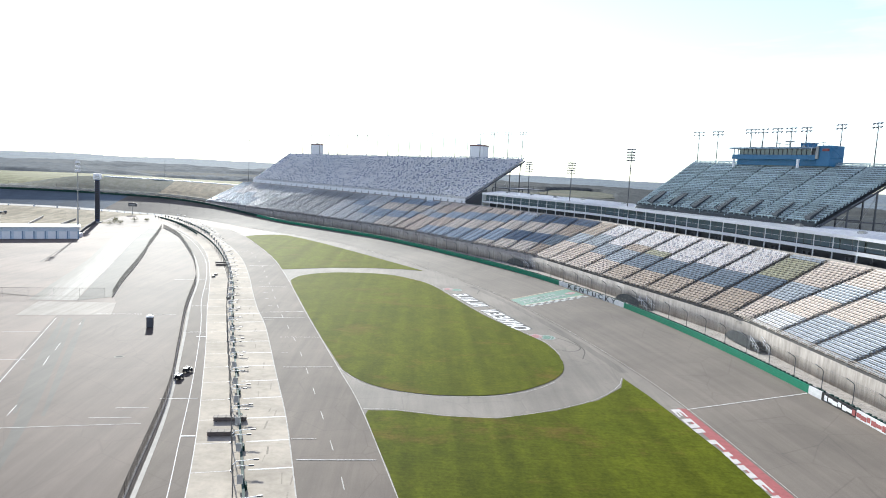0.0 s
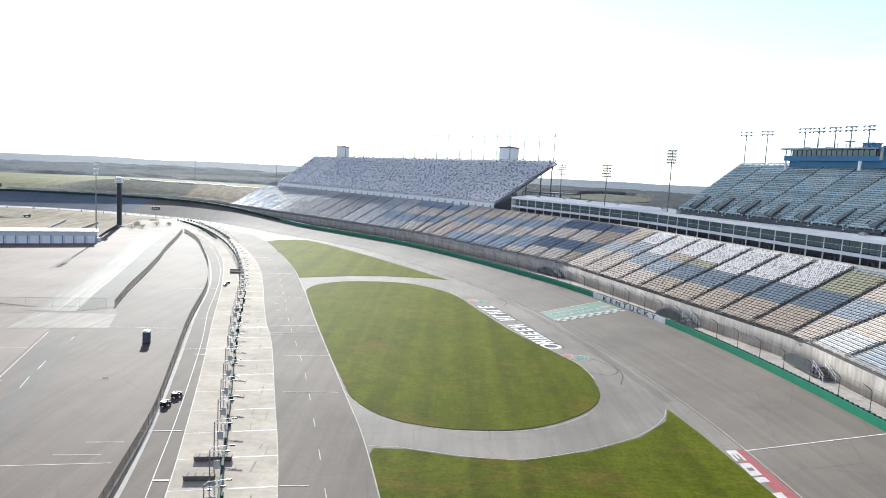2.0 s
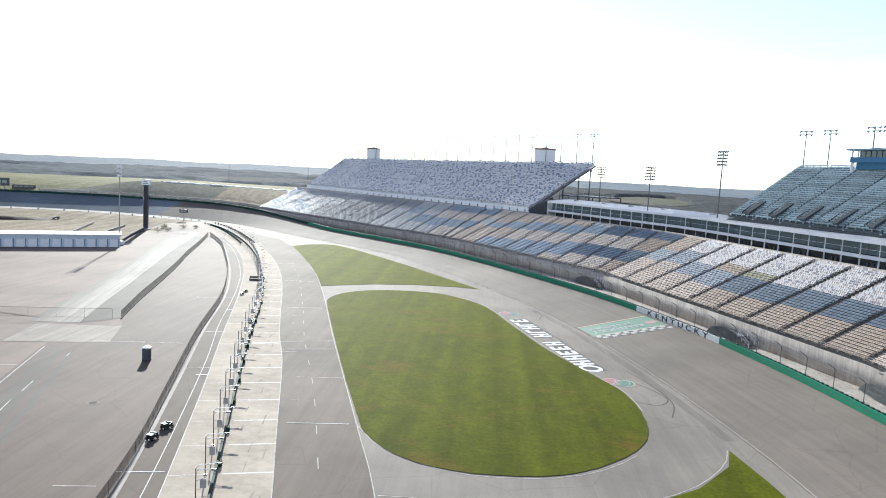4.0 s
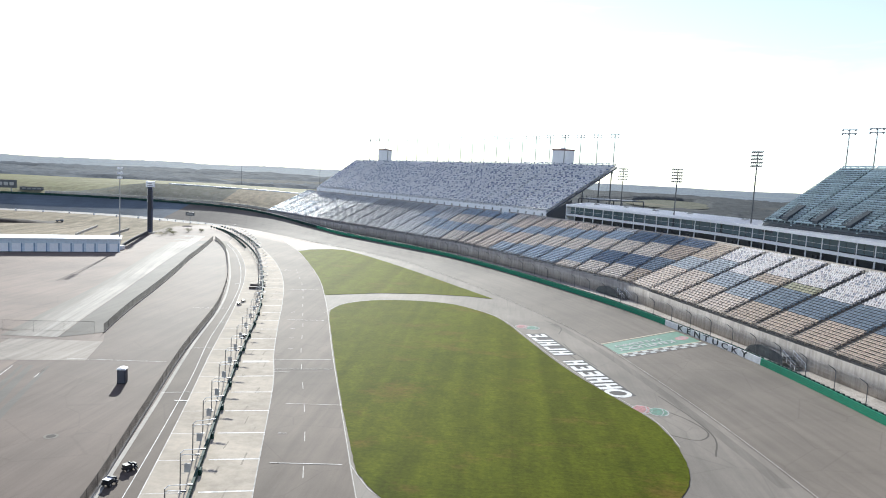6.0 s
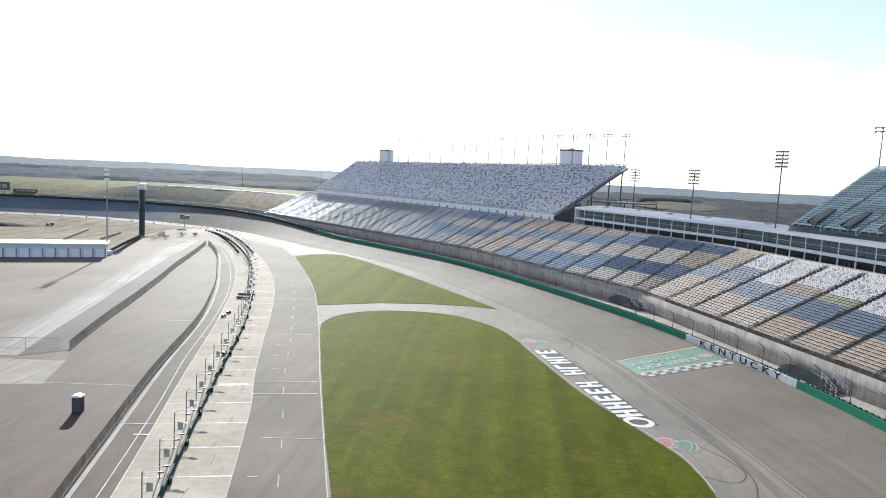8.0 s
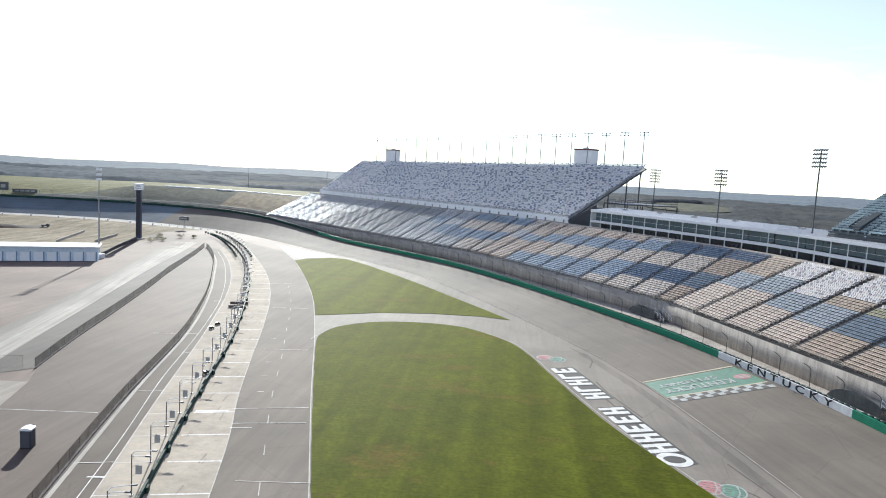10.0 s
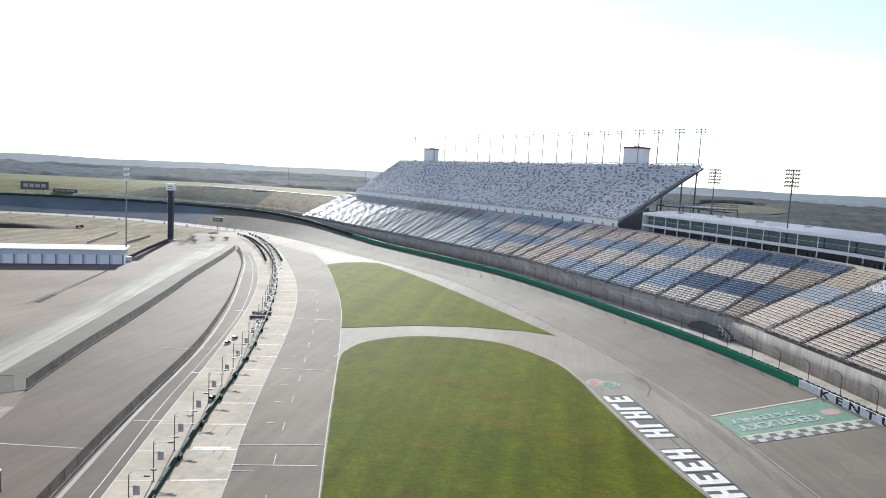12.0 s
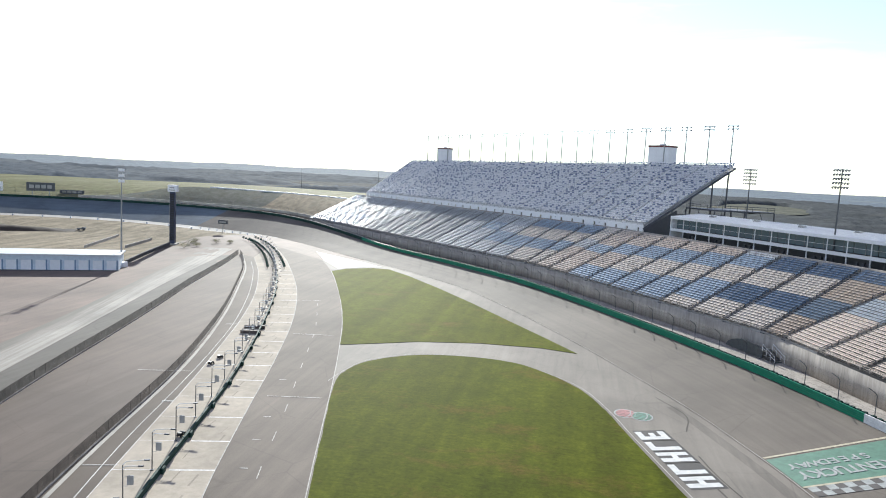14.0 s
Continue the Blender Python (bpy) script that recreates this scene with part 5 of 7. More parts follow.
def mark(p, q, w, z=0.062, material=None, name="line", parent=None):
    """A painted line between two places."""
    p, q = np.array(p, float), np.array(q, float)
    t = (q - p) / np.linalg.norm(q - p)
    n = np.array([t[1], -t[0]]) * w / 2
    bm = bmesh.new()
    k = max(1, int(np.linalg.norm(q - p) / 4))
    rows_ = [[bm.verts.new((*v, gz(*v) + z)) for v in (p + (q - p) * i / k - n, p + (q - p) * i / k + n)] for i in range(k + 1)]
    for a, b in zip(rows_, rows_[1:]):
        bm.faces.new((a[0], a[1], b[1], b[0]))
    o = part(name, bm, material or M_WHITE, parent or marks)
    return o


pole = None
k = -30
while True:
    s = STALL0 + k * STALL
    k += 1
    if s < 3:
        continue
    if s > CONC_R.length - 3:
        break
    p = CONC_R.at(s)
    n = -CONC_R.right(s)
    q, r = PITWALL.across(p, n), CONC_L.across(p, n)
    if q is None:
        continue
    mark(p, q - n * 0.6, 0.26)
    if r is not None:
        mark(q + n * 1.0, r, 0.10)
    t_ = CONC_R.tan(s)
    for _ in range(2):
        c = q - n * random.uniform(1.2, 4.2) + t_ * random.uniform(1.5, 7.5)
        mark(c, c + t_ * random.uniform(1.2, 3.2) - n * random.uniform(0.1, 0.5), random.uniform(0.10, 0.22), 0.056, M_STAIN, "stain")
    base = q + n * 0.95
    m = Matrix(((-n[0], n[1], 0, base[0]), (-n[1], -n[0], 0, base[1]), (0, 0, 1, gz(*base) + 0.05), (0, 0, 0, 1)))
    if pole is None:
        pole = pit_pole()
        pole.matrix_basis = m
    else:
        copy_thing(pole, m @ Matrix.Rotation(radians(random.uniform(-6, 6)), 4, 'Z'))


def pit_exit_posts():
    bm = bmesh.new()
    box(bm, -0.35, 0.35, -0.08, 0.08, 0.55, 1.15)
    bar(bm, (0, 0, 0), (0, 0, 0.6), 0.05, 5)
    me = mesh_of("marker_board", bm, M_DKGREEN)
    for s in np.arange(PITWALL.near(-80, 262), PITWALL.length - 1, 3.6):
        for d in (2.3, -2.2):
            o = new("marker_board", me)
            p = PITWALL.off(s, d)
            o.matrix_basis = PITWALL.frame_at(s, d, gz(*p) + 0.06) @ Matrix.Rotation(math.pi / 2, 4, 'Z')
            tagged(o, "small dark green marker board on a post", "marker board", "boards along the pit exit")


pit_exit_posts()

# lane lines
painted_line("lane_line", LANE, 2, LANE.length - 2, 0.09, 0.045)
painted_line("stall_edge_line", CONC_L, 2, CONC_L.length - 4, 0.08, 0.06)
painted_line("stall_edge_line", CONC_R, 2, CONC_R.length - 2, 0.12, 0.06, M_WHITE2)
painted_line("pit_edge_line", REDGE, 2, REDGE.near(-65, 266), 0.09, 0.05, M_WHITE2, 0.1)
painted_line("track_edge_line", INNER, INNER.near(37, 20), INNER.near(-75, 303), 0.11, 0.105, M_WHITE2, 0.15)
s = 1.0
while s < DASH.length - 4:
    a, b = DASH.at(s), DASH.at(s + 2.7)
    mark(a, b, 0.10, 0.042, M_WHITE2, "dash")
    s += 9.1
for a, b, w in (((-36.6, 163.3), (-29.9, 164.8), 0.16), ((-46.4, 195), (-39.6, 196.6), 0.18), ((-11.1, 68.4), (-3.1, 69.1), 0.18), ((-18.7, 100.2), (-11.6, 101.3), 0.16), ((-28.7, 131.3), (-20.7, 133.5), 0.16),
                ((-30.5, 135.9), (-21.9, 138.6), 0.15), ((-12.6, 73.7), (-9.9, 74), 0.14), ((-20.4, 107.9), (-19.4, 108.1), 0.14), ((-30.0, 142.8), (-29.2, 143), 0.16), ((-32.0, 149.7), (-31.2, 150), 0.14), ((-33.8, 156.3), (-33, 156.6), 0.16),
                ((-37.9, 170.1), (-37.1, 170.4), 0.14), ((-22.5, 117.5), (-15.5, 118.6), 0.10), ((-60.5, 222), (-52.5, 225), 0.14), ((-28.3, 130.0), (-26.0, 130.6), 0.14),
                ((-24.3, 73.3), (-22.8, 73.5), 0.4), ((-35.8, 115.3), (-34.2, 115.6), 0.4), ((-47.5, 157.3), (-46.2, 157.7), 0.36), ((-60, 197), (-58, 198), 0.35),
                ((-30.6, 84.6), (-26.2, 85.4), 0.22), ((-38.8, 117.7), (-35.3, 118.8), 0.16), ((-44.2, 139.0), (-41.0, 140.0), 0.16), ((-57.6, 167.5), (-50.5, 169.5), 0.14),
                ((-34.2, 134.0), (-30.6, 135.1), 0.75)):
    mark(a, b, w * 0.75, 0.064)
# paddock markings
for a, b, w in (((-43.5, 73.6), (-29.7, 76.5), 0.14), ((-47.4, 73), (-62.9, 123.5), 0.14), ((-70, 87.5), (-52.5, 90.5), 0.14), ((-68, 96), (-54.5, 98.5), 0.12), ((-66, 113), (-60.5, 114), 0.12),
                ((-58.3, 128.7), (-44.4, 130.8), 0.14), ((-50.8, 96.3), (-52.3, 100.8), 0.12), ((-53.1, 104), (-54.3, 108), 0.12), ((-57.0, 119.6), (-58.0, 123.1), 0.12), ((-44.8, 77.3), (-45.6, 80.5), 0.12),
                ((-34.5, 81.0), (-30.8, 81.6), 0.14), ((-36, 77.5), (-31.5, 78.2), 0.14)):
    mark(a, b, w * 0.7, 0.032)
PALE_R = Line([(-66.8, 139.3), (-70.8, 152.5), (-77.9, 178), (-86.0, 205.5), (-96.5, 240), (-106.5, 276), (-112, 300)])
sheet("pale_slab", Line([(-75.5, 138), (-79.0, 152), (-89.5, 192), (-105, 240), (-117, 280), (-124, 303)]), PALE_R, 0.03, M_PALE2, "band of pale worn concrete across the paddock", "pavement")
sheet("pale_slab", Line([(-73, 137), (-66, 137.9), (-58.9, 138.8)]), Line([(-70.5, 124.6), (-62, 126.8), (-55.4, 128.4)]), 0.03, M_PALE3, "patch of pale worn concrete in the paddock", "pavement")
sheet("dark_slab", Line([tuple(PALE_R.off(q, 0.1)) for q in np.linspace(0, PALE_R.length - 14, 9)]), Line([tuple(FENCE_B.off(q, -0.2)) for q in np.linspace(0, FENCE_B.length - 2, 9)]), 0.034, M_DARK, "darker asphalt strip beside the fence", "asphalt")
mark((-100, 138.5), (-61.5, 144.2), 0.15, 0.045, M_LANE, "seam")
# cast shadow of the light mast, painted as a dark line on the asphalt
mark((-101, 190.6), (-117, 242.5), 0.5, 0.04, M_LANE, "seam")
mark((-75, 141), (-112, 150), 0.5, 0.04, M_LANE, "seam")


# ---------------------------------------------------------------- paint on track and apron
def track_pt(s, f, up=0.02):
    """A place on the banked track: s along INNER, f from its inner edge (0) to the wall (1)."""
    p = INNER.at(s)
    q = WALL.across(p, INNER.right(s))
    z = 0.05 + (track_z(WALL.near(*q)) - 0.05) * f
    return Vector((*(p + (q - p) * f), z + up))


def on_track(name, s0, s1, f0, f1, material, parent, up=0.03, n=6):
    bm = bmesh.new()
    g_ = [[bm.verts.new(track_pt(s0 + (s1 - s0) * i / 2, f0 + (f1 - f0) * j / n, up)) for j in range(n + 1)] for i in range(3)]
    for i in range(2):
        for j in range(n):
            bm.faces.new((g_[i][j], g_[i][j + 1], g_[i + 1][j + 1], g_[i + 1][j]))
    return part(name, bm, material, parent)


M_PGREEN = painted("faded_green_paint", (0.105, 0.235, 0.145), 0.5, 0.6, 0.0, 0.9)
M_PWHITE = painted("faded_white_paint", (0.42, 0.43, 0.40), 0.6, 0.7)
M_CHECK = painted("worn_black_paint", (0.112, 0.10, 0.09), 0.7, 0.7)
M_LETTER = painted("bold_white_paint", (0.74, 0.73, 0.69), 0.7, 0.5, 0.0, 0.2)
M_PDARK = painted("faded_dark_paint", (0.066, 0.060, 0.054), 0.7, 0.5)
M_PCHALK = painted("chalky_white_paint", (0.66, 0.62, 0.58), 0.75, 0.5, 0.0, 0.2)
M_PCREAM = painted("faded_cream_paint", (0.55, 0.48, 0.34), 0.7, 0.5)
M_PPINK = painted("faded_red_paint", (0.50, 0.24, 0.23), 0.7, 0.6)
M_PTEAL = painted("faded_leaf_paint", (0.17, 0.31, 0.23), 0.7, 0.6)

finish = tagged(new("finish_line_panel"), "faded green painted panel with checkers across the track", "track paint", "", "structure")
SF = INNER.near(22.3, 159.5) + 1.8
SN = INNER.near(24.6, 151.5) + 1.6
on_track("green_field", SF - 0.3, SN + 2.2, 0.02, 0.96, M_PGREEN, finish)
on_track("cream_edge", SF, SF + 0.35, 0.02, 0.96, M_PCREAM, finish)
on_track("cream_edge", SN + 1.9, SN + 2.2, 0.02, 0.96, M_PCREAM, finish, 0.045)
for i in range(2):
    for j in range(16):
        on_track("checker", SN + 0.95 * i, SN + 0.95 * (i + 1), 0.04 + j * 0.057, 0.04 + (j + 1) * 0.057, M_PWHITE if (i + j) % 2 else M_CHECK, finish, 0.04, 1)


def letters(text, size, place, parent, material, wide=1.0, spacing=1.0):
    """Separate letters; place(u) gives the pose of the letter at u letter-widths along."""
    for i, ch in enumerate(text):
        cu = bpy.data.curves.new("letter", 'FONT')
        cu.body, cu.size, cu.align_x, cu.align_y, cu.extrude, cu.offset = ch, size, 'CENTER', 'CENTER', 0.012, 0.02 * size
        cu.materials.append(material)
        o = new("letter", cu)
        o.parent = parent
        o.matrix_basis = place(i) @ Matrix.Diagonal((wide, 1, 1, 1))


def on_panel(f, s):
    """Pose lying on the track, read from the far side: x down the bank, y back along the track."""
    p = track_pt(s, f, 0.06)
    x = (track_pt(s, f - 0.05, 0.06) - p).normalized()
    y = (track_pt(s - 1.0, f, 0.06) - p).normalized()
    z = x.cross(y).normalized()
    y = z.cross(x)
    return Matrix(((x.x, y.x, z.x, p.x), (x.y, y.y, z.y, p.y), (x.z, y.z, z.z, p.z), (0, 0, 0, 1)))


letters("KENTUCKY", 2.4, lambda i: on_panel(0.70 - i * 0.083, SF - 0.68 * (SF - SN - 2.2)), finish, M_PWHITE, 0.85)
letters("SPEEDWAY", 1.7, lambda i: on_panel(0.63 - i * 0.073, SF - 0.38 * (SF - SN - 2.2)), finish, M_PWHITE, 1.0)
bm = bmesh.new()
hub = on_panel(0.86, (SN + SF) / 2 + 0.6)
bm.faces.new([bm.verts.new(hub @ Vector((1.25 * math.cos(k * math.tau / 20), 1.05 * math.sin(k * math.tau / 20), -0.012))) for k in range(20)])
part("emblem", bm, M_PPINK, finish, "faded round emblem")
for k in range(3):
    bm = bmesh.new()
    bm.faces.new([bm.verts.new(hub @ Vector((x_, -0.62 + 0.5 * k + y_, 0.0))) for x_, y_ in ((-0.95, 0), (0.95, 0), (0.95, 0.2), (-0.95, 0.2))])
    part("bar", bm, M_PWHITE, finish)

start = tagged(new("start_line"), "thin white painted line across the track", "track paint", "", "structure")
on_track("line", INNER.near(36.7, 89), INNER.near(36.7, 89) + 0.16, 0.0, 0.99, M_WHITE, start)

# lettering on the barrier
word = tagged(new("wall_lettering"), "dark letters along the white barrier panels", "wall lettering", "", "structure")


def on_wall(s):
    p, t, n = WALL.off(s, -0.05), WALL.tan(s), WALL.right(s)
    return Matrix(((-t[0], 0, -n[0], p[0]), (-t[1], 0, -n[1], p[1]), (0, 1, 0, track_z(s) + 0.55), (0, 0, 0, 1)))


W0, W1 = WALL.near(36.8, 166.6), WALL.near(43.2, 148.7)
letters("KENTUCKY", 1.4, lambda i: on_wall(W0 + (W1 - W0) * i / 7), word, M_BLACK, 1.9)
blocks = tagged(new("barrier_banner"), "banner blocks in white and red along the black barrier", "banner", "", "structure")
for i in range(17):
    s = WALL.near(53.6, 86.6) - i * 0.9
    if s < 34:
        break
    bm = bmesh.new()
    m = on_wall(s)
    w = 0.28 + 0.12 * (i % 3)
    box(bm, -w, w, -0.34 + 0.1 * (i % 2), 0.36 - 0.08 * (i % 3), 0, 0.02, m)
    part("block", bm, M_PANEL if WALL.at(s)[1] > 81.2 else M_RED, blocks)


def glyph_strip(label, a, b, count, width, mats, material):
    """A painted word on the apron as plain blocks on a dark outline. a, b: its middle line."""
    e = tagged(new("painted_word"), label, "track paint", "", "structure")
    a, b = np.array(a, float), np.array(b, float)
    t = (b - a) / np.linalg.norm(b - a)
    n = np.array([t[1], -t[0]])
    step = np.linalg.norm(b - a) / count

    def quad(u0, u1, v0, v1, z, mat_, name, slant=0.35):
        bm = bmesh.new()
        vs = []
        for u, v in ((u0, v0), (u1, v0), (u1, v1), (u0, v1)):
            p = a + t * (u + slant * (v / width)) + n * v
            vs.append(bm.verts.new((*p, z)))
        f = bm.faces.new(vs)
        if f.normal.z < 0 or (f.normal_update() or f.normal.z < 0):
            f.normal_flip()
        part(name, bm, mat_, e)

    h = width / 2
    for i in range(count):
        if mats[i] == ' ':
            continue
        u = i * step
        if material is M_LETTER:
            quad(u - 0.10, u + step + 0.02, -h - 0.03, h + 0.35, 0.046, M_PDARK, "outline")
        kind = mats[i]
        if kind == 'Q':
            bm = bmesh.new()
            ring = []
            for q in range(24):
                w = q * math.tau / 24
                pair = []
                for f in (1.0, 0.52):
                    p = a + t * (u + step * (0.45 + 0.62 * f * math.cos(w))) + n * (h * 1.05 * (f if f == 1 else 0.66) * math.sin(w))
                    pair.append(bm.verts.new((*p, 0.06)))
                ring.append(pair)
            for q in range(24):
                r_ = (q + 1) % 24
                bm.faces.new((ring[q][0], ring[r_][0], ring[r_][1], ring[q][1]))
            bmesh.ops.recalc_face_normals(bm, faces=bm.faces[:])
            part("stroke", bm, material, e)
            continue
        thick = 0.06 if material is M_PCHALK else 0.02
        quad(u + (0.12 - thick) * step, u + 0.40 * step, -h, h, 0.06, material, "stroke")
        if kind in 'HO':
            quad(u + 0.62 * step, u + (0.88 + thick) * step, -h, h, 0.06, material, "stroke")
        if kind in 'OE':
            end = u + (0.62 if kind == 'O' else 0.88) * step
            quad(u + 0.40 * step, end, h * 0.55, h, 0.06, material, "stroke")
            quad(u + 0.40 * step, end, -h, -h * 0.55, 0.06, material, "stroke")
        if kind in 'HE':
            quad(u + 0.40 * step, u + (0.62 if kind == "H" else 0.74) * step, -h * 0.16, h * 0.22, 0.06, material, "stroke")
        if kind == 'T':
            quad(u + 0.40 * step, u + 0.88 * step, -h, -h * 0.55, 0.06, material, "stroke")
    return e


glyph_strip("large white painted word blocks with dark outlines on the apron", (21.2, 131.5), (10.5, 166.8), 12, 3.7, "QHHEEH HTHTE", M_LETTER)


def globe_mark(x, y, rz):
    """A round painted emblem: two crossed globes drawn as rings and bars."""
    e = thing("painted_emblem", pose(x, y, 0.0, 0, 0, rz), "faded painted emblem in red, teal and white on the apron", "track paint", "emblems on the apron", "structure")

    def band_of(name, pts, w, z, m_):
        bm = bmesh.new()
        ln, prev = Line(pts, 0.3), None
        for u in np.linspace(0, ln.length, max(4, int(ln.length / 0.3))):
            pair = [bm.verts.new((*ln.off(u, d), z)) for d in (-w / 2, w / 2)]
            if prev:
                bm.faces.new((prev[0], prev[1], pair[1], pair[0]))
            prev = pair
        part(name, bm, m_, e)

    for cx, m_, lift_ in ((-1.05, M_PPINK, 0.0), (1.05, M_PTEAL, 0.004)):
        band_of("ring", [(cx + 1.3 * math.cos(k * math.tau / 16), 1.6 * math.sin(k * math.tau / 16)) for k in range(17)], 0.22, 0.046 + lift_, M_PWHITE)
        for k in range(5):
            v = -1.15 + 0.575 * k
            w = 1.15 * math.sqrt(1 - (v / 1.6) ** 2)
            band_of("bar", [(cx - w, v), (cx, v + 0.12), (cx + w, v)], 0.42, 0.056 + lift_, m_)
        band_of("bar", [(cx - 0.3, -1.4), (cx + 0.1, 0), (cx - 0.3, 1.4)], 0.18, 0.066 + lift_, m_)
        band_of("bar", [(cx + 0.4, -1.35), (cx + 0.65, 0), (cx + 0.4, 1.35)], 0.14, 0.066 + lift_, M_PWHITE)


globe_mark(9.3, 172.0, -14)
globe_mark(23.9, 126.2, -14)
glyph_strip("white painted word blocks on the red strip", (35.15, 89.0), (36.0, 61), 8, 1.35, "EOLTHOEH", M_PCHALK)
red_rows = [[(x0, y, 0.045), (INNER.at(INNER.near(38, y))[0] - 0.1, y, 0.05)] for x0, y in ((35.5, 89.2), (35.4, 84), (35.6, 78), (35.9, 71), (36.0, 64), (36.0, 55), (35.9, 40))]
strip("red_strip", red_rows, M_RED, "worn red painted strip inside the track line", "track paint")
flat("white_triangle", [(-84, 304.5), (-74, 285), (-64.8, 271.5), (-60.5, 277.2), (-54.5, 281.2), (-66, 291)], 0.045, M_WHITE, "solid white painted triangle where pit road leaves", "track paint")
painted_line("apron_edge_line", Line([(-11, 101.9), (-7.6, 96), (-3, 92.2), (3, 90.1), (11, 90.9), (17, 94.2), (22.2, 100)]), 0, 40, 0.10, 0.048, M_WHITE2)
painted_line("apron_edge_line", Line([(-5.6, 84.2), (-1.5, 84.3), (4.2, 83), (10.9, 82.9), (18.5, 86.6), (25.2, 91.5), (30, 97.6), (31.8, 102)]), 0, 46, 0.10, 0.048, M_WHITE2)
painted_line("island_edge_line", Line([(24.8, 114), (24.0, 121.6), (20.9, 129.7), (15, 143.7), (9, 163), (6.3, 172.6), (2.2, 182.3), (-6.2, 190.8)]), 0, 80, 0.10, 0.048, M_WHITE2)
painted_line("island_edge_line", Line([(-31.6, 172), (-31.2, 177), (-29.6, 184), (-23.8, 189.8), (-15, 192.2)]), 0, 30, 0.10, 0.048, M_WHITE2)

# tyre marks
M_RUBBER = asphalt("rubbered_asphalt", (0.180, 0.158, 0.132), 0.5)
lift = 0.036
rubber = tagged(new("tyre_mark"), "dark curved tyre marks on the apron", "tyre marks", "", "structure")
for pts, w in (([(24.0, 118), (27.5, 116.5), (29.5, 119.5), (28.0, 124), (25.6, 127)], 0.22), ([(28.2, 112), (29.8, 118), (28.8, 125), (26.4, 133)], 0.2), ([(13.8, 160), (16, 152), (18.6, 143), (21.5, 138)], 0.22),
               ([(15.4, 160.5), (16.6, 155), (19.6, 146)], 0.2), ([(13.0, 180.5), (16.0, 174), (15.2, 168)], 0.18)):
    ln = Line(pts)
    lift += 0.002
    bm = bmesh.new()
    prev = None
    for s in np.linspace(0, ln.length, 16):
        pair = [bm.verts.new((*ln.off(s, d), lift)) for d in (-w / 2, w / 2)]
        if prev:
            bm.faces.new((prev[0], prev[1], pair[1], pair[0]))
        prev = pair
    part("streak", bm, M_DARK, rubber)
for f0, f1, s0, s1 in ((-0.22, -0.10, INNER.near(35, 105), INNER.near(16, 178)),):
    bm = bmesh.new()
    prev = None
    for s in np.linspace(s0, s1, 24):
        pair = [bm.verts.new((*INNER.off(s, d), 0.036)) for d in (-2.6, -1.1)]
        if prev:
            bm.faces.new((prev[0], prev[1], pair[1], pair[0]))
        prev = pair
    part("streak", bm, M_RUBBER, rubber)


for layer, (pts, w) in enumerate((([(-60.8, 124.4), (-55.0, 109.5), (-49.3, 94.0), (-42.4, 76.0), (-37.5, 62)], 0.9), ([(-62.0, 124.2), (-56.4, 109.5), (-50.8, 94.6), (-44.4, 78.0)], 0.55), ([(-58.4, 124.6), (-52.6, 108.5), (-47.0, 93.5), (-41.0, 77.5)], 0.5))):
    ln, prev = Line(pts), None
    bm = bmesh.new()
    for s in np.linspace(0, ln.length, 24):
        half = w * (0.35 + 0.65 * math.sin(math.pi * s / ln.length))
        pair = [bm.verts.new((*ln.off(s, d), 0.024 + 0.004 * layer)) for d in (-half, half)]
        if prev:
            bm.faces.new((prev[0], prev[1], pair[1], pair[0]))
        prev = pair
    part("streak", bm, M_DARK, rubber)


# ---------------------------------------------------------------- things in the paddock
def drain_cover(x, y):
    """Round iron cover in a concrete collar, almost flush with the asphalt."""
    e = thing("drain_cover", pose(x, y, 0.018), "round grey iron drain cover in the asphalt", "drain cover")
    for name, r0, r1, z, m_ in (("collar", 0.48, 0.72, 0.014, M_RUBBER), ("lid", 0.0, 0.47, 0.02, M_FPOST)):
        bm = bmesh.new()
        outer = [bm.verts.new((r1 * math.cos(k * math.tau / 24), r1 * math.sin(k * math.tau / 24), z)) for k in range(24)]
        if r0:
            inner = [bm.verts.new((r0 * math.cos(k * math.tau / 24), r0 * math.sin(k * math.tau / 24), z)) for k in range(24)]
            for k in range(24):
                j = (k + 1) % 24
                bm.faces.new((outer[k], outer[j], inner[j], inner[k]))
        else:
            bm.faces.new(outer)
        part(name, bm, m_, e)


drain_cover(-42.8, 101.9)


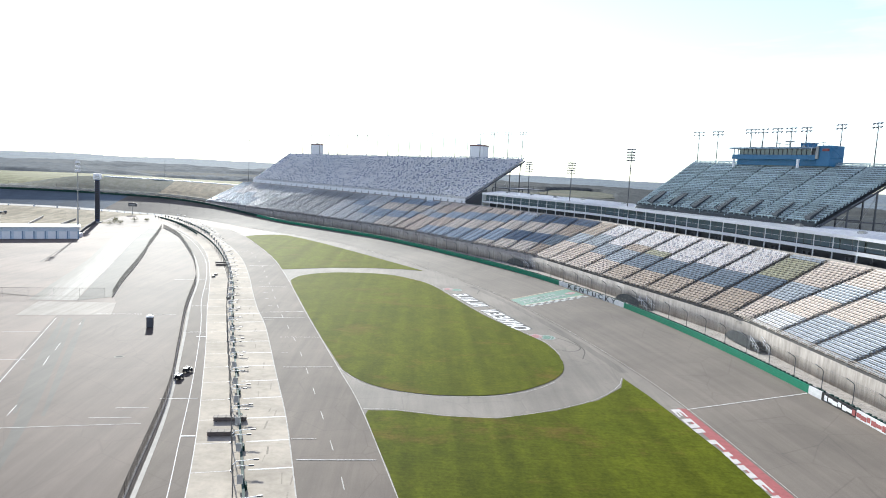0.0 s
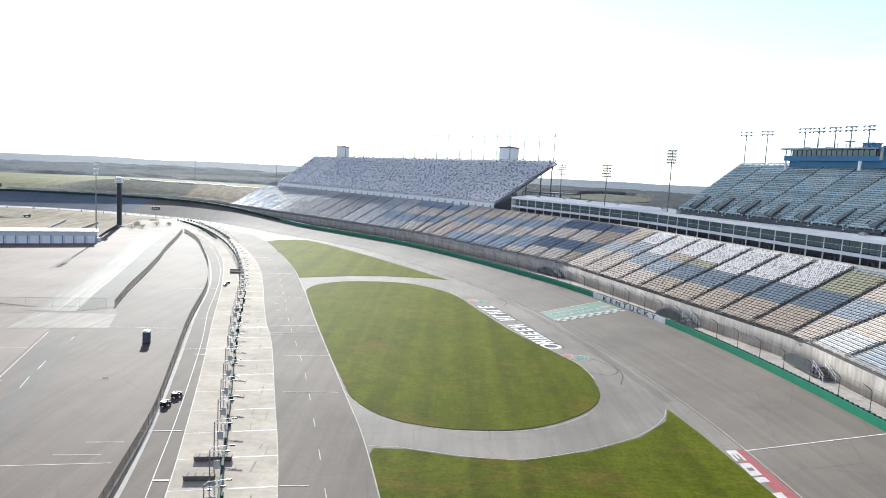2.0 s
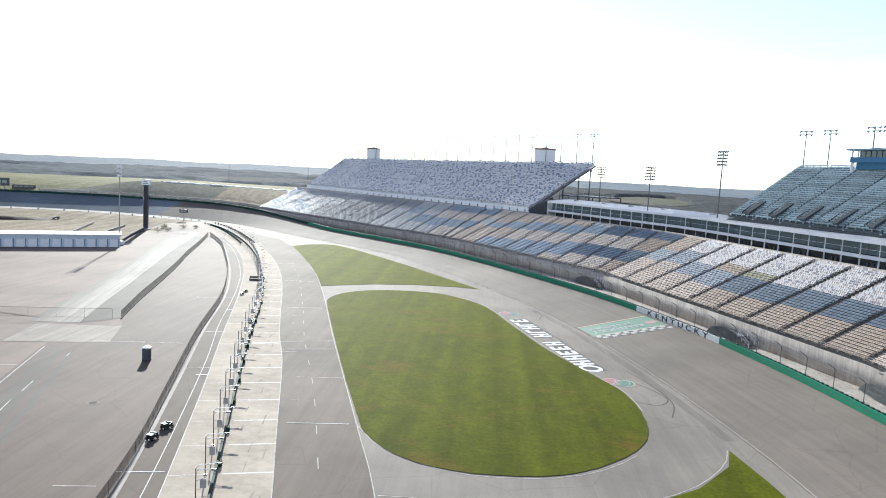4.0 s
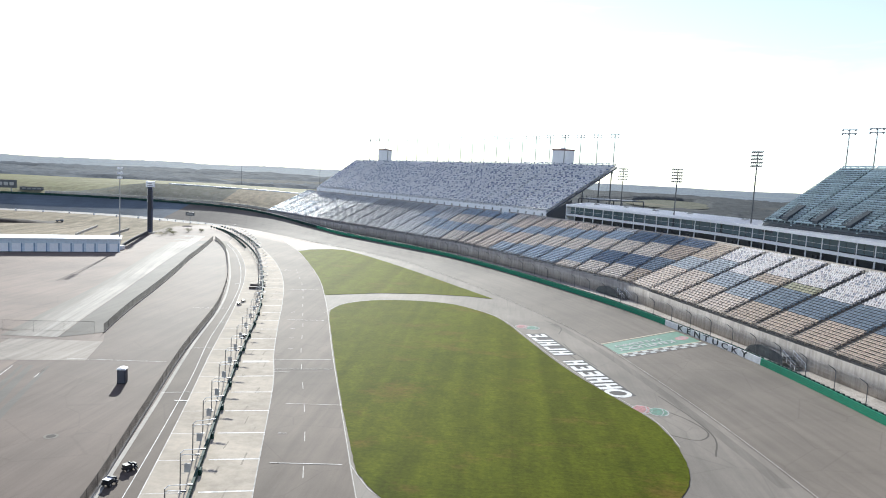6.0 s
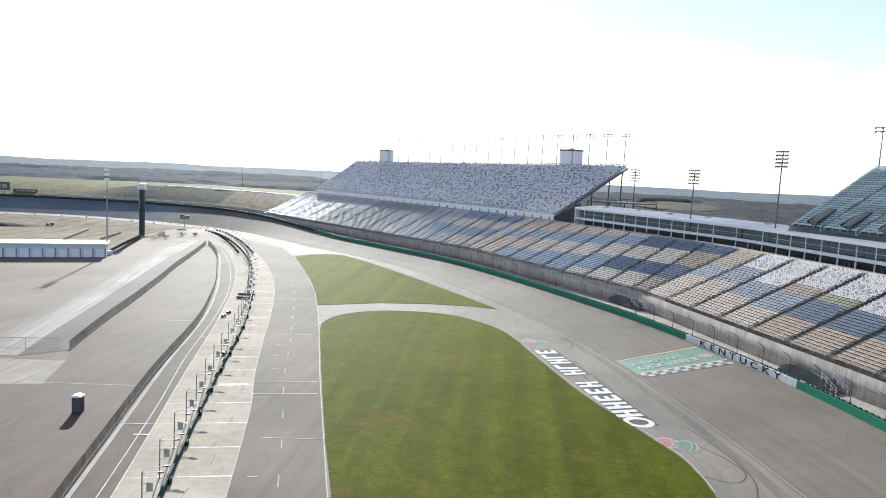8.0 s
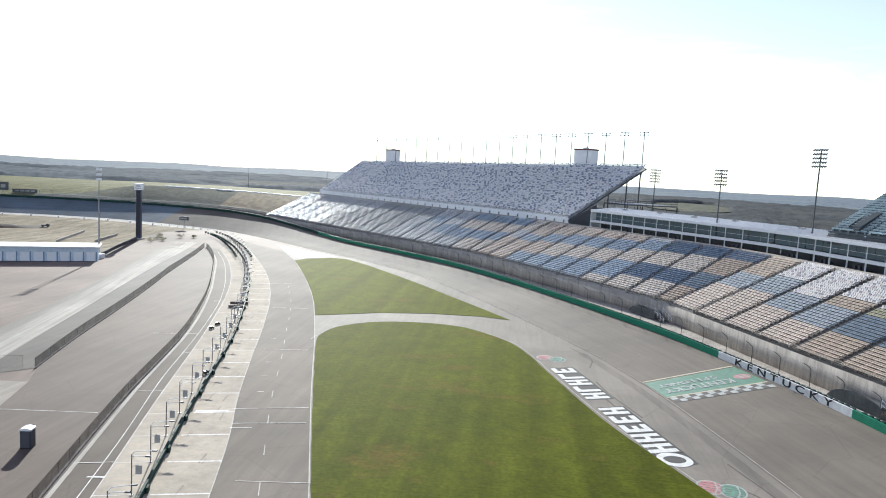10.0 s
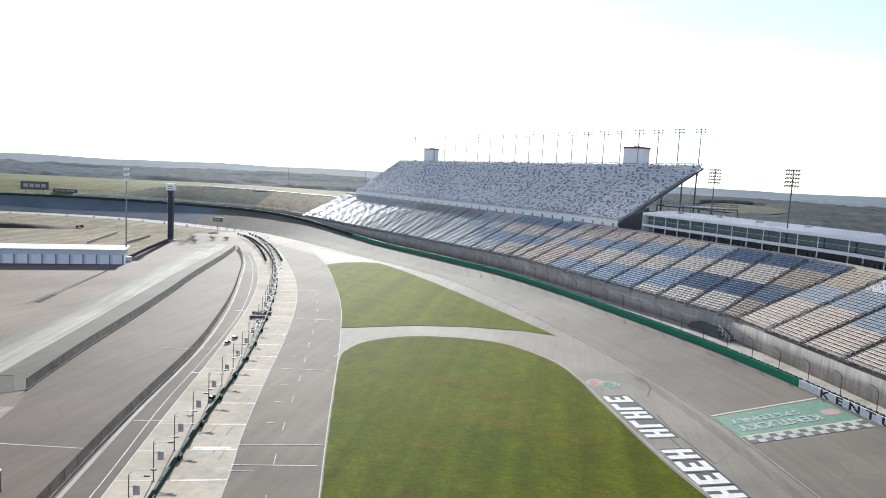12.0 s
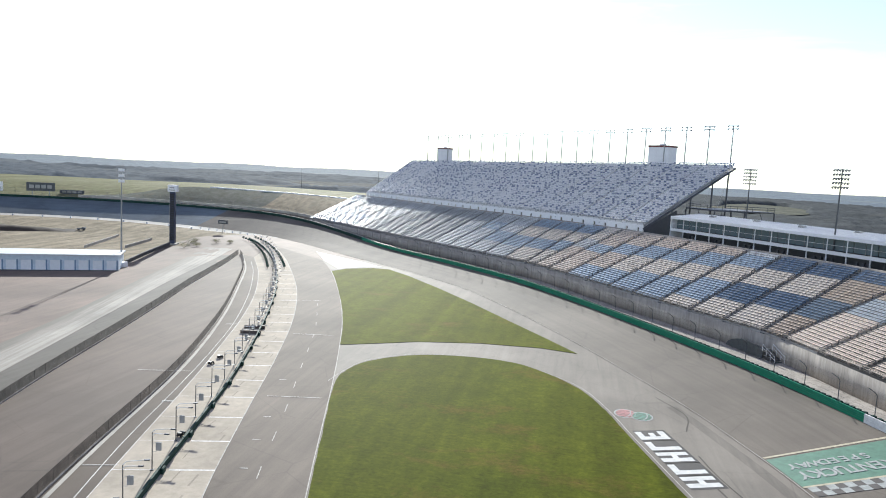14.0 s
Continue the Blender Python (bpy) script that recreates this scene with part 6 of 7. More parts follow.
def toilet_cabin():
    e = thing("toilet_cabin", pose(-45.3, 120.3, 0.0, 0, 0, 12) @ Matrix.Scale(0.9, 4), "dark grey portable toilet cabin with a white roof", "toilet cabin")
    body = painted("dark_plastic", (0.055, 0.06, 0.075), 0.5, 0.3)
    bm = bmesh.new()
    box(bm, -0.58, 0.58, -0.58, 0.58, 0.08, 2.05)
    bevelled(bm, 0.05)
    part("body", bm, body, e)
    bm = bmesh.new()
    box(bm, -0.62, 0.62, -0.62, 0.62, 0, 0.1)
    part("skid", bm, M_BLACK, e)
    bm = bmesh.new()
    box(bm, -0.62, 0.62, -0.62, 0.62, 2.05, 2.2)
    bmesh.ops.subdivide_edges(bm, edges=[e_ for e_ in bm.edges if abs(e_.verts[0].co.x - e_.verts[1].co.x) > 0.5], cuts=3)
    for v in bm.verts:
        if v.co.z > 2.1:
            v.co.z += 0.17 * (1 - (v.co.x / 0.62) ** 2)
    part("roof", bm, M_PANEL, e, "white arched roof")
    bm = bmesh.new()
    box(bm, -0.42, 0.42, -0.615, -0.57, 0.15, 1.95)
    part("door", bm, painted("grey_door", (0.09, 0.095, 0.11)), e)
    bm = bmesh.new()
    bar(bm, (0.4, 0.4, 2.2), (0.4, 0.4, 2.5), 0.05, 6)
    part("vent", bm, M_BLACK, e)


toilet_cabin()


def utility_cart(x, y, rz, tarp, size=0.62):
    """Small black cart: wheeled chassis, box body, seat back and hood."""
    e = thing("utility_cart", pose(x, y, 0.05, 0, 0, rz) @ Matrix.Scale(size, 4), "small black utility cart with pale trim", "utility cart", "carts in the service lane")
    bm = bmesh.new()
    box(bm, -1.0, 1.0, -0.55, 0.55, 0.32, 0.62)
    bevelled(bm, 0.06)
    part("chassis", bm, M_BLACK, e)
    bm = bmesh.new()
    box(bm, -0.95, 0.05, -0.52, 0.52, 0.62, 1.05)
    bevelled(bm, 0.05)
    part("cargo_box", bm, M_BLACK, e)
    bm = bmesh.new()
    box(bm, 0.1, 0.5, -0.5, 0.5, 0.62, 0.8)
    box(bm, 0.05, 0.17, -0.5, 0.5, 0.8, 1.25)
    part("seat", bm, M_DKSTEEL, e)
    bm = bmesh.new()
    box(bm, 0.62, 1.0, -0.48, 0.48, 0.62, 0.95)
    bevelled(bm, 0.08)
    part("hood", bm, M_BLACK, e)
    bm = bmesh.new()
    box(bm, -0.97, 0.06, -0.54, 0.54, 1.05, 1.1)
    part("trim", bm, tarp, e, "pale lid")
    for wx in (-0.65, 0.68):
        for wy in (-0.56, 0.56):
            bm = bmesh.new()
            bar(bm, (wx, wy - 0.11, 0.3), (wx, wy + 0.11, 0.3), 0.3, 12)
            w = part("wheel", bm, M_BLACK, e)
            bm = bmesh.new()
            bar(bm, (wx, wy - 0.12, 0.3), (wx, wy + 0.12, 0.3), 0.15, 8)
            part("rim", bm, M_STEEL, w)


utility_cart(-30.9, 95.9, 62, M_BLACK)
utility_cart(-31.0, 92.7, 80, M_PANEL)
utility_cart(-49.9, 173.4, 70, M_STEEL, 0.42)
utility_cart(-50.3, 176.8, 60, M_STEEL, 0.42)
# small dark pit equipment, with a shrunken cart standing in for it
utility_cart(-39.4, 148.2, 75, M_BLACK, 0.45)


def pit_stand(x, y, rz, long):
    """Long low storage box beside the pit wall, with battens on its lid."""
    e = thing("storage_box", pose(x, y, 0.05, 0, 0, rz), "long low brown storage box beside the pit wall", "storage box", "boxes by the pit wall")
    bm = bmesh.new()
    box(bm, -long / 2, long / 2, -0.36, 0.36, 0.06, 0.46)
    bevelled(bm, 0.02)
    part("body", bm, M_BROWN, e)
    bm = bmesh.new()
    box(bm, -long / 2 - 0.04, long / 2 + 0.04, -0.40, 0.40, 0.46, 0.52)
    bevelled(bm, 0.015)
    # lid in a lighter brown than the body
    lid = part("lid", bm, painted("paler_boards", (0.24, 0.20, 0.16), 0.8, 0.6), e, "paler brown lid")
    for k in range(4):
        bm = bmesh.new()
        u = -long / 2 + long * (k + 0.5) / 4
        box(bm, u - 0.05, u + 0.05, -0.38, 0.38, 0.52, 0.55)
        part("batten", bm, M_BROWN, lid)
    for u in (-long / 2 + 0.3, long / 2 - 0.3):
        bm = bmesh.new()
        box(bm, u - 0.08, u + 0.08, -0.34, 0.34, 0.0, 0.06)
        part("skid", bm, M_DKSTEEL, e)


pit_stand(-20.4, 78.4, 8, 3.6)
pit_stand(-20.2, 74.0, 8, 2.8)
pit_stand(-53.1, 192.6, 14, 3.4)
pit_stand(-54.1, 196.2, 14, 3.6)


def scoring_tower():
    """Slim dark tower with a ladder of number panels and a white head."""
    x, y = -137.5, 305.5
    e = thing("scoring_tower", pose(x, y, gz(x, y), 0, 0, 14), "slim dark scoring tower with a white head panel", "scoring tower")
    navy = painted("navy_cladding", (0.035, 0.045, 0.09), 0.5, 0.3)
    bm = bmesh.new()
    box(bm, -0.82, 0.82, -0.9, 0.9, 0, 18.5)
    part("shaft", bm, navy, e)
    for k in range(20):
        bm = bmesh.new()
        box(bm, -0.68, 0.68, -0.96, -0.9, 1.6 + k * 0.82, 2.2 + k * 0.82)
        part("number_panel", bm, M_BLACK, e)
    for k in range(20):
        bm = bmesh.new()
        box(bm, -0.98, -0.82, -0.92, -0.5, 1.5 + k * 0.82, 1.9 + k * 0.82)
        part("side_panel", bm, M_STEEL, e)
    bm = bmesh.new()
    box(bm, -1.45, 1.45, -1.3, 1.3, 18.5, 20.8)
    part("head", bm, M_PANEL, e)
    for k, w in ((0, 1.1), (1, 0.8)):
        bm = bmesh.new()
        box(bm, -w, w, -1.36, -1.3, 18.9 + k * 0.8, 19.3 + k * 0.8)
        part("bar", bm, M_STEEL, e)
    bm = bmesh.new()
    box(bm, -1.7, 1.7, -1.6, 1.6, 0, 0.5)
    part("footing", bm, M_PALE, e)


scoring_tower()


M_PIER = painted("pale_blue_pier", (0.20, 0.30, 0.42), 0.6, 0.3)


def garage():
    """Long low white garage with roller doors."""
    p, t = np.array((-118.0, 248.3)), np.array((-0.886, -0.464))
    e = thing("garage", Matrix(((-t[0], t[1], 0, p[0]), (-t[1], -t[0], 0, p[1]), (0, 0, 1, gz(*p)), (0, 0, 0, 1))), "long low white garage with a row of roller doors", "garage")
    # x: towards the near end of the front, from -70 to 0; y: back
    # white wall with the blue of its shaded front put into the colour
    bm = bmesh.new()
    box(bm, -75, 0, 0.15, 9.5, 0, 3.9)
    part("body", bm, painted("blue_shaded_white_wall", (0.66, 0.74, 0.80), 0.6, 0.3), e)
    bm = bmesh.new()
    box(bm, -75.3, 0.5, -0.7, 10.2, 3.9, 4.25)
    part("roof", bm, painted("weathered_white_roof", (0.62, 0.64, 0.65), 0.6, 0.4), e)
    bm = bmesh.new()
    box(bm, -75, 0, -0.1, 0.15, 2.75, 3.9)
    part("fascia", bm, bpy.data.materials["blue_shaded_white_wall"], e)
    bm = bmesh.new()
    box(bm, -75.2, 0.3, -1.4, 0.15, -0.02, 0.05)
    part("plinth", bm, M_STEP, e)
    for k in range(22):
        bm = bmesh.new()
        box(bm, -2.9 - k * 3.35, -0.6 - k * 3.35, 0.08, 0.16, 0.05, 2.6)
        part("door", bm, M_PANEL, e)
        bm = bmesh.new()
        box(bm, -0.48 - k * 3.35, -0.2 - k * 3.35, -0.02, 0.15, 0, 2.75)
        part("pier", bm, M_PIER, e, "blue painted pier")


garage()


def mast(x, y, h, label):
    e = thing("camera_mast", pose(x, y, gz(x, y)), label, "mast")
    bm = bmesh.new()
    bar(bm, (0, 0, 0), (0, 0, h), 0.28, 8, 0.12)
    part("pole", bm, M_STEEL, e)
    for k in range(3):
        bm = bmesh.new()
        box(bm, -0.8, 0.8, -0.2, 0.2, h - 0.3 - k * 1.5, h + 0.4 - k * 1.5)
        part("lamp_bank", bm, M_PANEL, e)
    bm = bmesh.new()
    box(bm, -1.3, 1.3, -1.1, 1.1, 0, 1.4)
    bevelled(bm, 0.1)
    part("base_block", bm, M_PANEL, e)


mast(-121.3, 254.2, 26.5, "tall slim light mast on a white block")


def low_wall(name, pts, h, w, material, label):
    ln = Line(pts)
    bm = bmesh.new()
    prev = None
    for s in np.linspace(0, ln.length, max(3, int(ln.length / 3))):
        ring = [bm.verts.new((*ln.off(s, d), gz(*ln.at(s)) + z)) for d, z in ((-w / 2, 0), (-w / 2, h), (w / 2, h), (w / 2, 0))]
        if prev:
            for i in range(3):
                bm.faces.new((prev[i], prev[i + 1], ring[i + 1], ring[i]))
        else:
            bm.faces.new(ring)
        prev = ring
    bm.faces.new(prev[::-1])
    return tagged(ob_from(name, bm, material), label, "wall", "", "structure")


low_wall("low_wall", [(-123.4, 259), (-131, 281.5), (-137.2, 303)], 1.1, 0.5, M_STEP, "low dark concrete wall by the garage")
for a, b in (((-154.2, 282.2), (-165.8, 315.7)), ((-144.6, 289.3), (-149.9, 312.0))):
    low_wall("guard_rail", [a, ((a[0] + b[0]) / 2, (a[1] + b[1]) / 2), b], 0.9, 0.35, M_PALE, "pale guard rail in the dry infield")


def sign_gantry(x, y):
    e = thing("sign_board", pose(x, y, gz(x, y), 0, 0, 12), "wide dark sign board on a post", "sign")
    bm = bmesh.new()
    bar(bm, (0, 0, 0), (0, 0, 5.0), 0.14, 8)
    part("post", bm, M_STEEL, e)
    bm = bmesh.new()
    box(bm, -1.9, 1.9, -0.15, 0.15, 3.6, 5.2)
    part("board", bm, M_DKSTEEL, e)
    bm = bmesh.new()
    box(bm, -1.5, 1.2, -0.18, -0.15, 4.1, 4.6)
    part("bar", bm, M_STEEL, e)


sign_gantry(-135.5, 337.5)


# ---------------------------------------------------------------- infield and embankment behind the turn
rows = []
for s in np.linspace(INNER.near(-112, 335), INNER.length - 4, 50):
    p, q = INNER.off(s, -0.0), INNER.off(s, -9.0)
    rows.append([(*p, 0.06), (*((p + q) / 2), -0.5), (*q, gz(*q) + 0.03)])
strip("turn_apron", rows, M_PALE, "pale concrete apron below the banked turn", "road")
flat("dry_infield", [(-122, 338), (-124, 306), (-116, 262), (-150, 240), (-250, 195), (-330, 240)] + [tuple(INNER.off(s, -8.5)) for s in np.linspace(INNER.length - 30, INNER.near(-140, 350), 30)], -0.02, M_DRY, "dry tan winter grass in the infield", "grass", "stuff")
for s in np.linspace(INNER.near(-150, 353), INNER.near(-275, 337), 11):
    p = INNER.off(s, -9.5)
    bm = bmesh.new()
    box(bm, -0.32, 0.32, -0.22, 0.22, 0, 0.85)
    bevelled(bm, 0.08)
    o = ob_from("barrel", bm, M_PANEL)
    o.matrix_basis = pose(p[0], p[1], gz(*p))
    tagged(o, "white marker block beside the apron", "marker", "white markers along the apron")


for s in np.linspace(INNER.near(-116, 338), INNER.near(-150, 353), 9):
    p = INNER.off(s, -4.5)
    bm = bmesh.new()
    box(bm, -0.22, 0.22, -0.15, 0.15, 0, 0.7)
    bevelled(bm, 0.05)
    o = ob_from("barrel", bm, M_PANEL)
    o.matrix_basis = pose(p[0], p[1], -0.25)
    tagged(o, "white marker block beside the apron", "marker", "white markers along the apron")


def mound():
    bm = bmesh.new()
    n, m_ = 40, 9
    rows_ = []
    for i in range(n + 1):
        u = i / n
        c = np.array((-235 + 46 * u, 296 + 27 * u))
        t = np.array((46, 27)) / math.hypot(46, 27)
        nn = np.array((-t[1], t[0]))
        h = 2.2 * math.sin(math.pi * min(1, max(0, u))) ** 0.7 * (1.2 - 0.7 * u)
        row = []
        for j in range(m_ + 1):
            v = j / m_ * 2 - 1
            q = c + nn * v * 4.5
            z = h * (1 - v * v) + 0.25 * noise.noise(Vector((q[0] / 2, q[1] / 2, 0)))
            row.append(bm.verts.new((*q, gz(*q) + max(-0.1, z))))
        rows_.append(row)
    for a, b in zip(rows_, rows_[1:]):
        for j in range(m_):
            bm.faces.new((a[j], a[j + 1], b[j + 1], b[j]))
    soil = concrete("dark_soil", (0.075, 0.058, 0.045), 0.6)
    return tagged(ob_from("soil_mound", bm, soil, True), "long low mound of dark soil in the infield", "soil mound")


mound()


def hauler(x, y, rz):
    e = thing("parked_truck", pose(x, y, gz(x, y), 0, 0, rz) @ Matrix.Scale(0.6, 4), "small dark truck parked in the infield", "truck")
    for name, b, m_ in (("bed", (-2.4, 0.4, -0.9, 0.9, 0.7, 1.5), M_DKSTEEL), ("cab", (0.45, 2.3, -0.9, 0.9, 0.6, 2.1), M_DKSTEEL), ("windscreen", (2.25, 2.34, -0.75, 0.75, 1.35, 1.95), M_GLASS)):
        bm = bmesh.new()
        box(bm, *b)
        bevelled(bm, 0.04)
        part(name, bm, m_, e)
    for wx in (-1.6, 1.5):
        for wy in (-0.85, 0.85):
            bm = bmesh.new()
            bar(bm, (wx, wy - 0.15, 0.42), (wx, wy + 0.15, 0.42), 0.42, 12)
            part("wheel", bm, M_BLACK, e)


hauler(-187.5, 323.5, 20)


def embankment():
    """Earth bank past the end of the lower stand, with a white wall on its crest."""
    s0, s1 = WALL.near(-92, 338), WALL.near(-232, 375)
    rows_, top = [], []
    for s in np.linspace(s0, s1, 40):
        u = (s - s0) / (s1 - s0)
        k = smooth01((1 - u) / 0.3)
        z = 7.2 + (7.0 * k)
        row = []
        for d, zz in ((1.6, track_z(s) + 0.2), (5, track_z(s) + 0.8), (14, 7.0 + 1.5 * k), (27, z), (32, z), (44, z - 4)):
            q = WALL.off(s, d)
            row.append((*q, zz + 0.3 * noise.noise(Vector((q[0] / 6, q[1] / 6, 0)))))
        rows_.append(row)
        if u < 0.69:
            top.append((WALL.off(s, 28), z))
    k = 16
    strip("embankment", rows_[:k + 1], M_BANK2, "tan and orange dry grass bank beside the stand", "bank")
    strip("embankment", rows_[k:], M_BANK, "dark brown grass bank behind the catch fence", "bank")
    bm = bmesh.new()
    prev = None
    for (p, z) in top:
        ring = [bm.verts.new((*p, z - 0.4)), bm.verts.new((*p, z + 0.5)), bm.verts.new((p[0] + 0.4, p[1] + 0.45, z + 0.51)), bm.verts.new((p[0] + 0.4, p[1] + 0.45, z - 0.4))]
        if prev:
            for i in range(3):
                bm.faces.new((prev[i], prev[i + 1], ring[i + 1], ring[i]))
        prev = ring
    tagged(ob_from("crest_wall", bm, M_PANEL), "low white wall along the crest of the bank", "wall", "", "structure")
    bm = bmesh.new()
    prev = None
    for s in np.linspace(s0, s1, 40):
        ring = [bm.verts.new((*WALL.off(s, d), track_z(s) + z)) for d, z in ((6, 0.8), (6, 2.0), (6.4, 2.0), (6.4, 0.8))]
        if prev:
            for i in range(3):
                bm.faces.new((prev[i], prev[i + 1], ring[i + 1], ring[i]))
        prev = ring
    tagged(ob_from("service_wall", bm, M_PALE), "pale service wall at the foot of the bank", "wall", "", "structure")


M_BANK = lawn("bank_grass", (0.060, 0.068, 0.070), (0.085, 0.09, 0.088), (0.15, 0.12, 0.09), 40)
M_BANK2 = lawn("dry_bank_grass", (0.17, 0.14, 0.105), (0.225, 0.175, 0.125), (0.12, 0.12, 0.095), 40)
embankment()


def billboard(x, y, z, w, h, rz, dark, label):
    e = thing("billboard", pose(x, y, z - 4, 0, 0, rz), label, "billboard", "billboards beyond the turn")
    bm = bmesh.new()
    box(bm, -w / 2, w / 2, -0.2, 0.2, 4, 4 + h)
    part("panel", bm, M_DKSTEEL if dark else M_PANEL, e)
    for k in range(4):
        bm = bmesh.new()
        x0 = -w * 0.4 + k * w * 0.21
        box(bm, x0, x0 + w * 0.16, -0.26, -0.2, 4 + h * 0.3, 4 + h * 0.72)
        part("bar", bm, M_STEEL if dark else M_RED, e)
    for sx in (-0.3, 0.3):
        bm = bmesh.new()
        bar(bm, (sx * w, 0, -6), (sx * w, 0, 4), 0.25, 6)
        part("leg", bm, M_STEEL, e)


billboard(-272, 402, 7.2, 13, 4.4, 33, True, "dark billboard on legs beyond the turn")
billboard(-268, 420, 5.5, 12, 2.0, 30, True, "low dark billboard beyond the turn")
billboard(-287, 385, 7.0, 12, 4.6, 36, False, "white billboard on legs beyond the turn")


# ---------------------------------------------------------------- shrubs and far woods
def leaf_clumps(bm, c, r, n, rnd, flat_=0.7, size=0.35):
    """Many small tilted leaf blades spread through a rough crown."""
    for _ in range(n):
        v = Vector((rnd.gauss(0, 1), rnd.gauss(0, 1), rnd.gauss(0, 1)))
        v = v.normalized() * (rnd.random() ** 0.5) * r
        v.z *= flat_
        p = Vector(c) + v
        a, b = Vector((rnd.uniform(-1, 1), rnd.uniform(-1, 1), rnd.uniform(-0.6, 0.6))).normalized(), Vector((rnd.uniform(-1, 1), rnd.uniform(-1, 1), rnd.uniform(0, 1))).normalized()
        s_ = size * rnd.uniform(0.6, 1.3)
        bm.faces.new([bm.verts.new(p + a * s_), bm.verts.new(p + b * s_), bm.verts.new(p - a * s_ * 0.8)])


def canopy(name, label, a0, a1, r0, r1, inside, material, tall):
    """Bare woods seen from afar: one closed uneven canopy."""
    verts, faces, ids = [], [], {}
    rs = [r0]
    while rs[-1] < r1:
        rs.append(rs[-1] * 1.011)
    na = int((a1 - a0) / 0.0055)

    def vert(i, k):
        if (i, k) not in ids:
            a, r = a0 + (a1 - a0) * k / na, rs[i]
            x, y = -40 + r * math.cos(a), 180 + r * math.sin(a)
            m = inside(x, y, r)
            h = height(x, y)
            up = smooth01(m * 2.2) * smooth01((r - r0) / 60) * tall * (1 + 0.30 * noise.noise(Vector((x / 14, y / 14, 2))) + 0.26 * noise.noise(Vector((x / 4, y / 4, 5))))
            ids[i, k] = (len(verts), m)
            verts.append((x, y, h + up - 0.4))
        return ids[i, k]

    for i in range(len(rs) - 1):
        for k in range(na):
            q = [vert(i, k), vert(i, k + 1), vert(i + 1, k + 1), vert(i + 1, k)]
            if max(v[1] for v in q) > 0:
                faces.append([v[0] for v in q])
    used = sorted({v for f in faces for v in f})
    new_id = {v: i for i, v in enumerate(used)}
    verts, faces = [verts[v] for v in used], [[new_id[v] for v in f] for f in faces]
    me = bpy.data.meshes.new(name)
    me.from_pydata(verts, [], faces)
    me.shade_smooth()
    me.materials.append(material)
    return tagged(new(name, me), label, "woods", "", "stuff")


def ground_height():
    """Heights of the ground, asked by a ray from above."""
    from mathutils.bvhtree import BVHTree
    me = bpy.data.objects["ground"].data
    t = BVHTree.FromPolygons([v.co for v in me.vertices], [p.vertices for p in me.polygons])
    return lambda x, y: (t.ray_cast(Vector((x, y, 500)), Vector((0, 0, -1)))[0] or Vector((0, 0, 0))).z


height = ground_height()
# blue-grey haze is mixed into the base colours of both woods
M_WOOD1 = country("hazed_winter_woods", (0.055, 0.062, 0.065), (0.077, 0.083, 0.084), (0.09, 0.092, 0.086))
M_HAZE_WOOD = country("hazed_grey_woods", (0.052, 0.068, 0.086), (0.076, 0.092, 0.110), (0.09, 0.104, 0.115))


def in_field(x, y):
    """Where a pale field lies open among the woods."""
    u, v = ((x - 250) * 0.27 + (y - 1100) * 0.963) / 190, ((x - 250) * 0.963 - (y - 1100) * 0.27) / 55
    return u * u + v * v < 1 + 0.3 * noise.noise(Vector((x / 60, y / 60, 9)))


def wood_mask(x, y, r):
    if in_field(x, y):
        return -1.0
    m = noise.noise(Vector((x / 260, y / 260, 1.5))) + 0.25 * noise.noise(Vector((x / 60, y / 60, 4)))
    return m


canopy("brown_woods", "bare winter woods behind the stands, tinted blue-grey for haze", radians(20), radians(95), 300, 1500,
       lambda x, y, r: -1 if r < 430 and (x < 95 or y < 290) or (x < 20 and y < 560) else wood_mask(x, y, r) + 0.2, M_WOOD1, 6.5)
rows_ = []
for i in range(25):
    row = []
    for j in range(13):
        u, v = (i / 12 - 1) * 205, (j / 6 - 1) * 62 * math.sqrt(max(0.02, 1 - (i / 12 - 1) ** 2))
        x, y = 250 + 0.27 * u + 0.963 * v, 1100 + 0.963 * u - 0.27 * v
        row.append((x, y, height(x, y) + 1.2))
    rows_.append(row)
strip("pale_field", rows_, country("pale_field_grass", (0.105, 0.108, 0.08), (0.135, 0.135, 0.10), (0.16, 0.15, 0.105)), "pale dry grass field open among the woods", "field", "stuff")
canopy("hill_woods", "bare winter woods on low hills, tinted grey-blue for haze", radians(95), radians(172), 560, 1700,
       lambda x, y, r: -1 if -360 < x < 20 and y < 560 else wood_mask(x, y, r) + 0.38 - 0.35 * (1 - smooth01((r - 560) / 250)), M_HAZE_WOOD, 8.0)


def shrub(x, y, r, label):
    e = thing("shrub", pose(x, y, gz(x, y)), label, "shrub", "shrubs by the tower")
    rr = random.Random(int(x * 10))
    bm = bmesh.new()
    for k in range(6):
        a = k * 1.05
        bar(bm, (0, 0, 0), (r * 0.6 * math.cos(a), r * 0.6 * math.sin(a), r * 0.6), 0.04, 4, 0.015)
    part("branchwork", bm, M_BROWN, e)
    bm = bmesh.new()
    leaf_clumps(bm, (0, 0, r * 0.5), r, 260, rr, 0.45, 0.16)
    part("foliage", bm, M_FOL, e)


M_FOL = speckled("olive_foliage", [(0, (0.12, 0.14, 0.06)), (0.4, (0.17, 0.17, 0.085)), (0.75, (0.20, 0.165, 0.10))], 0.9, 0.4, 0.1)
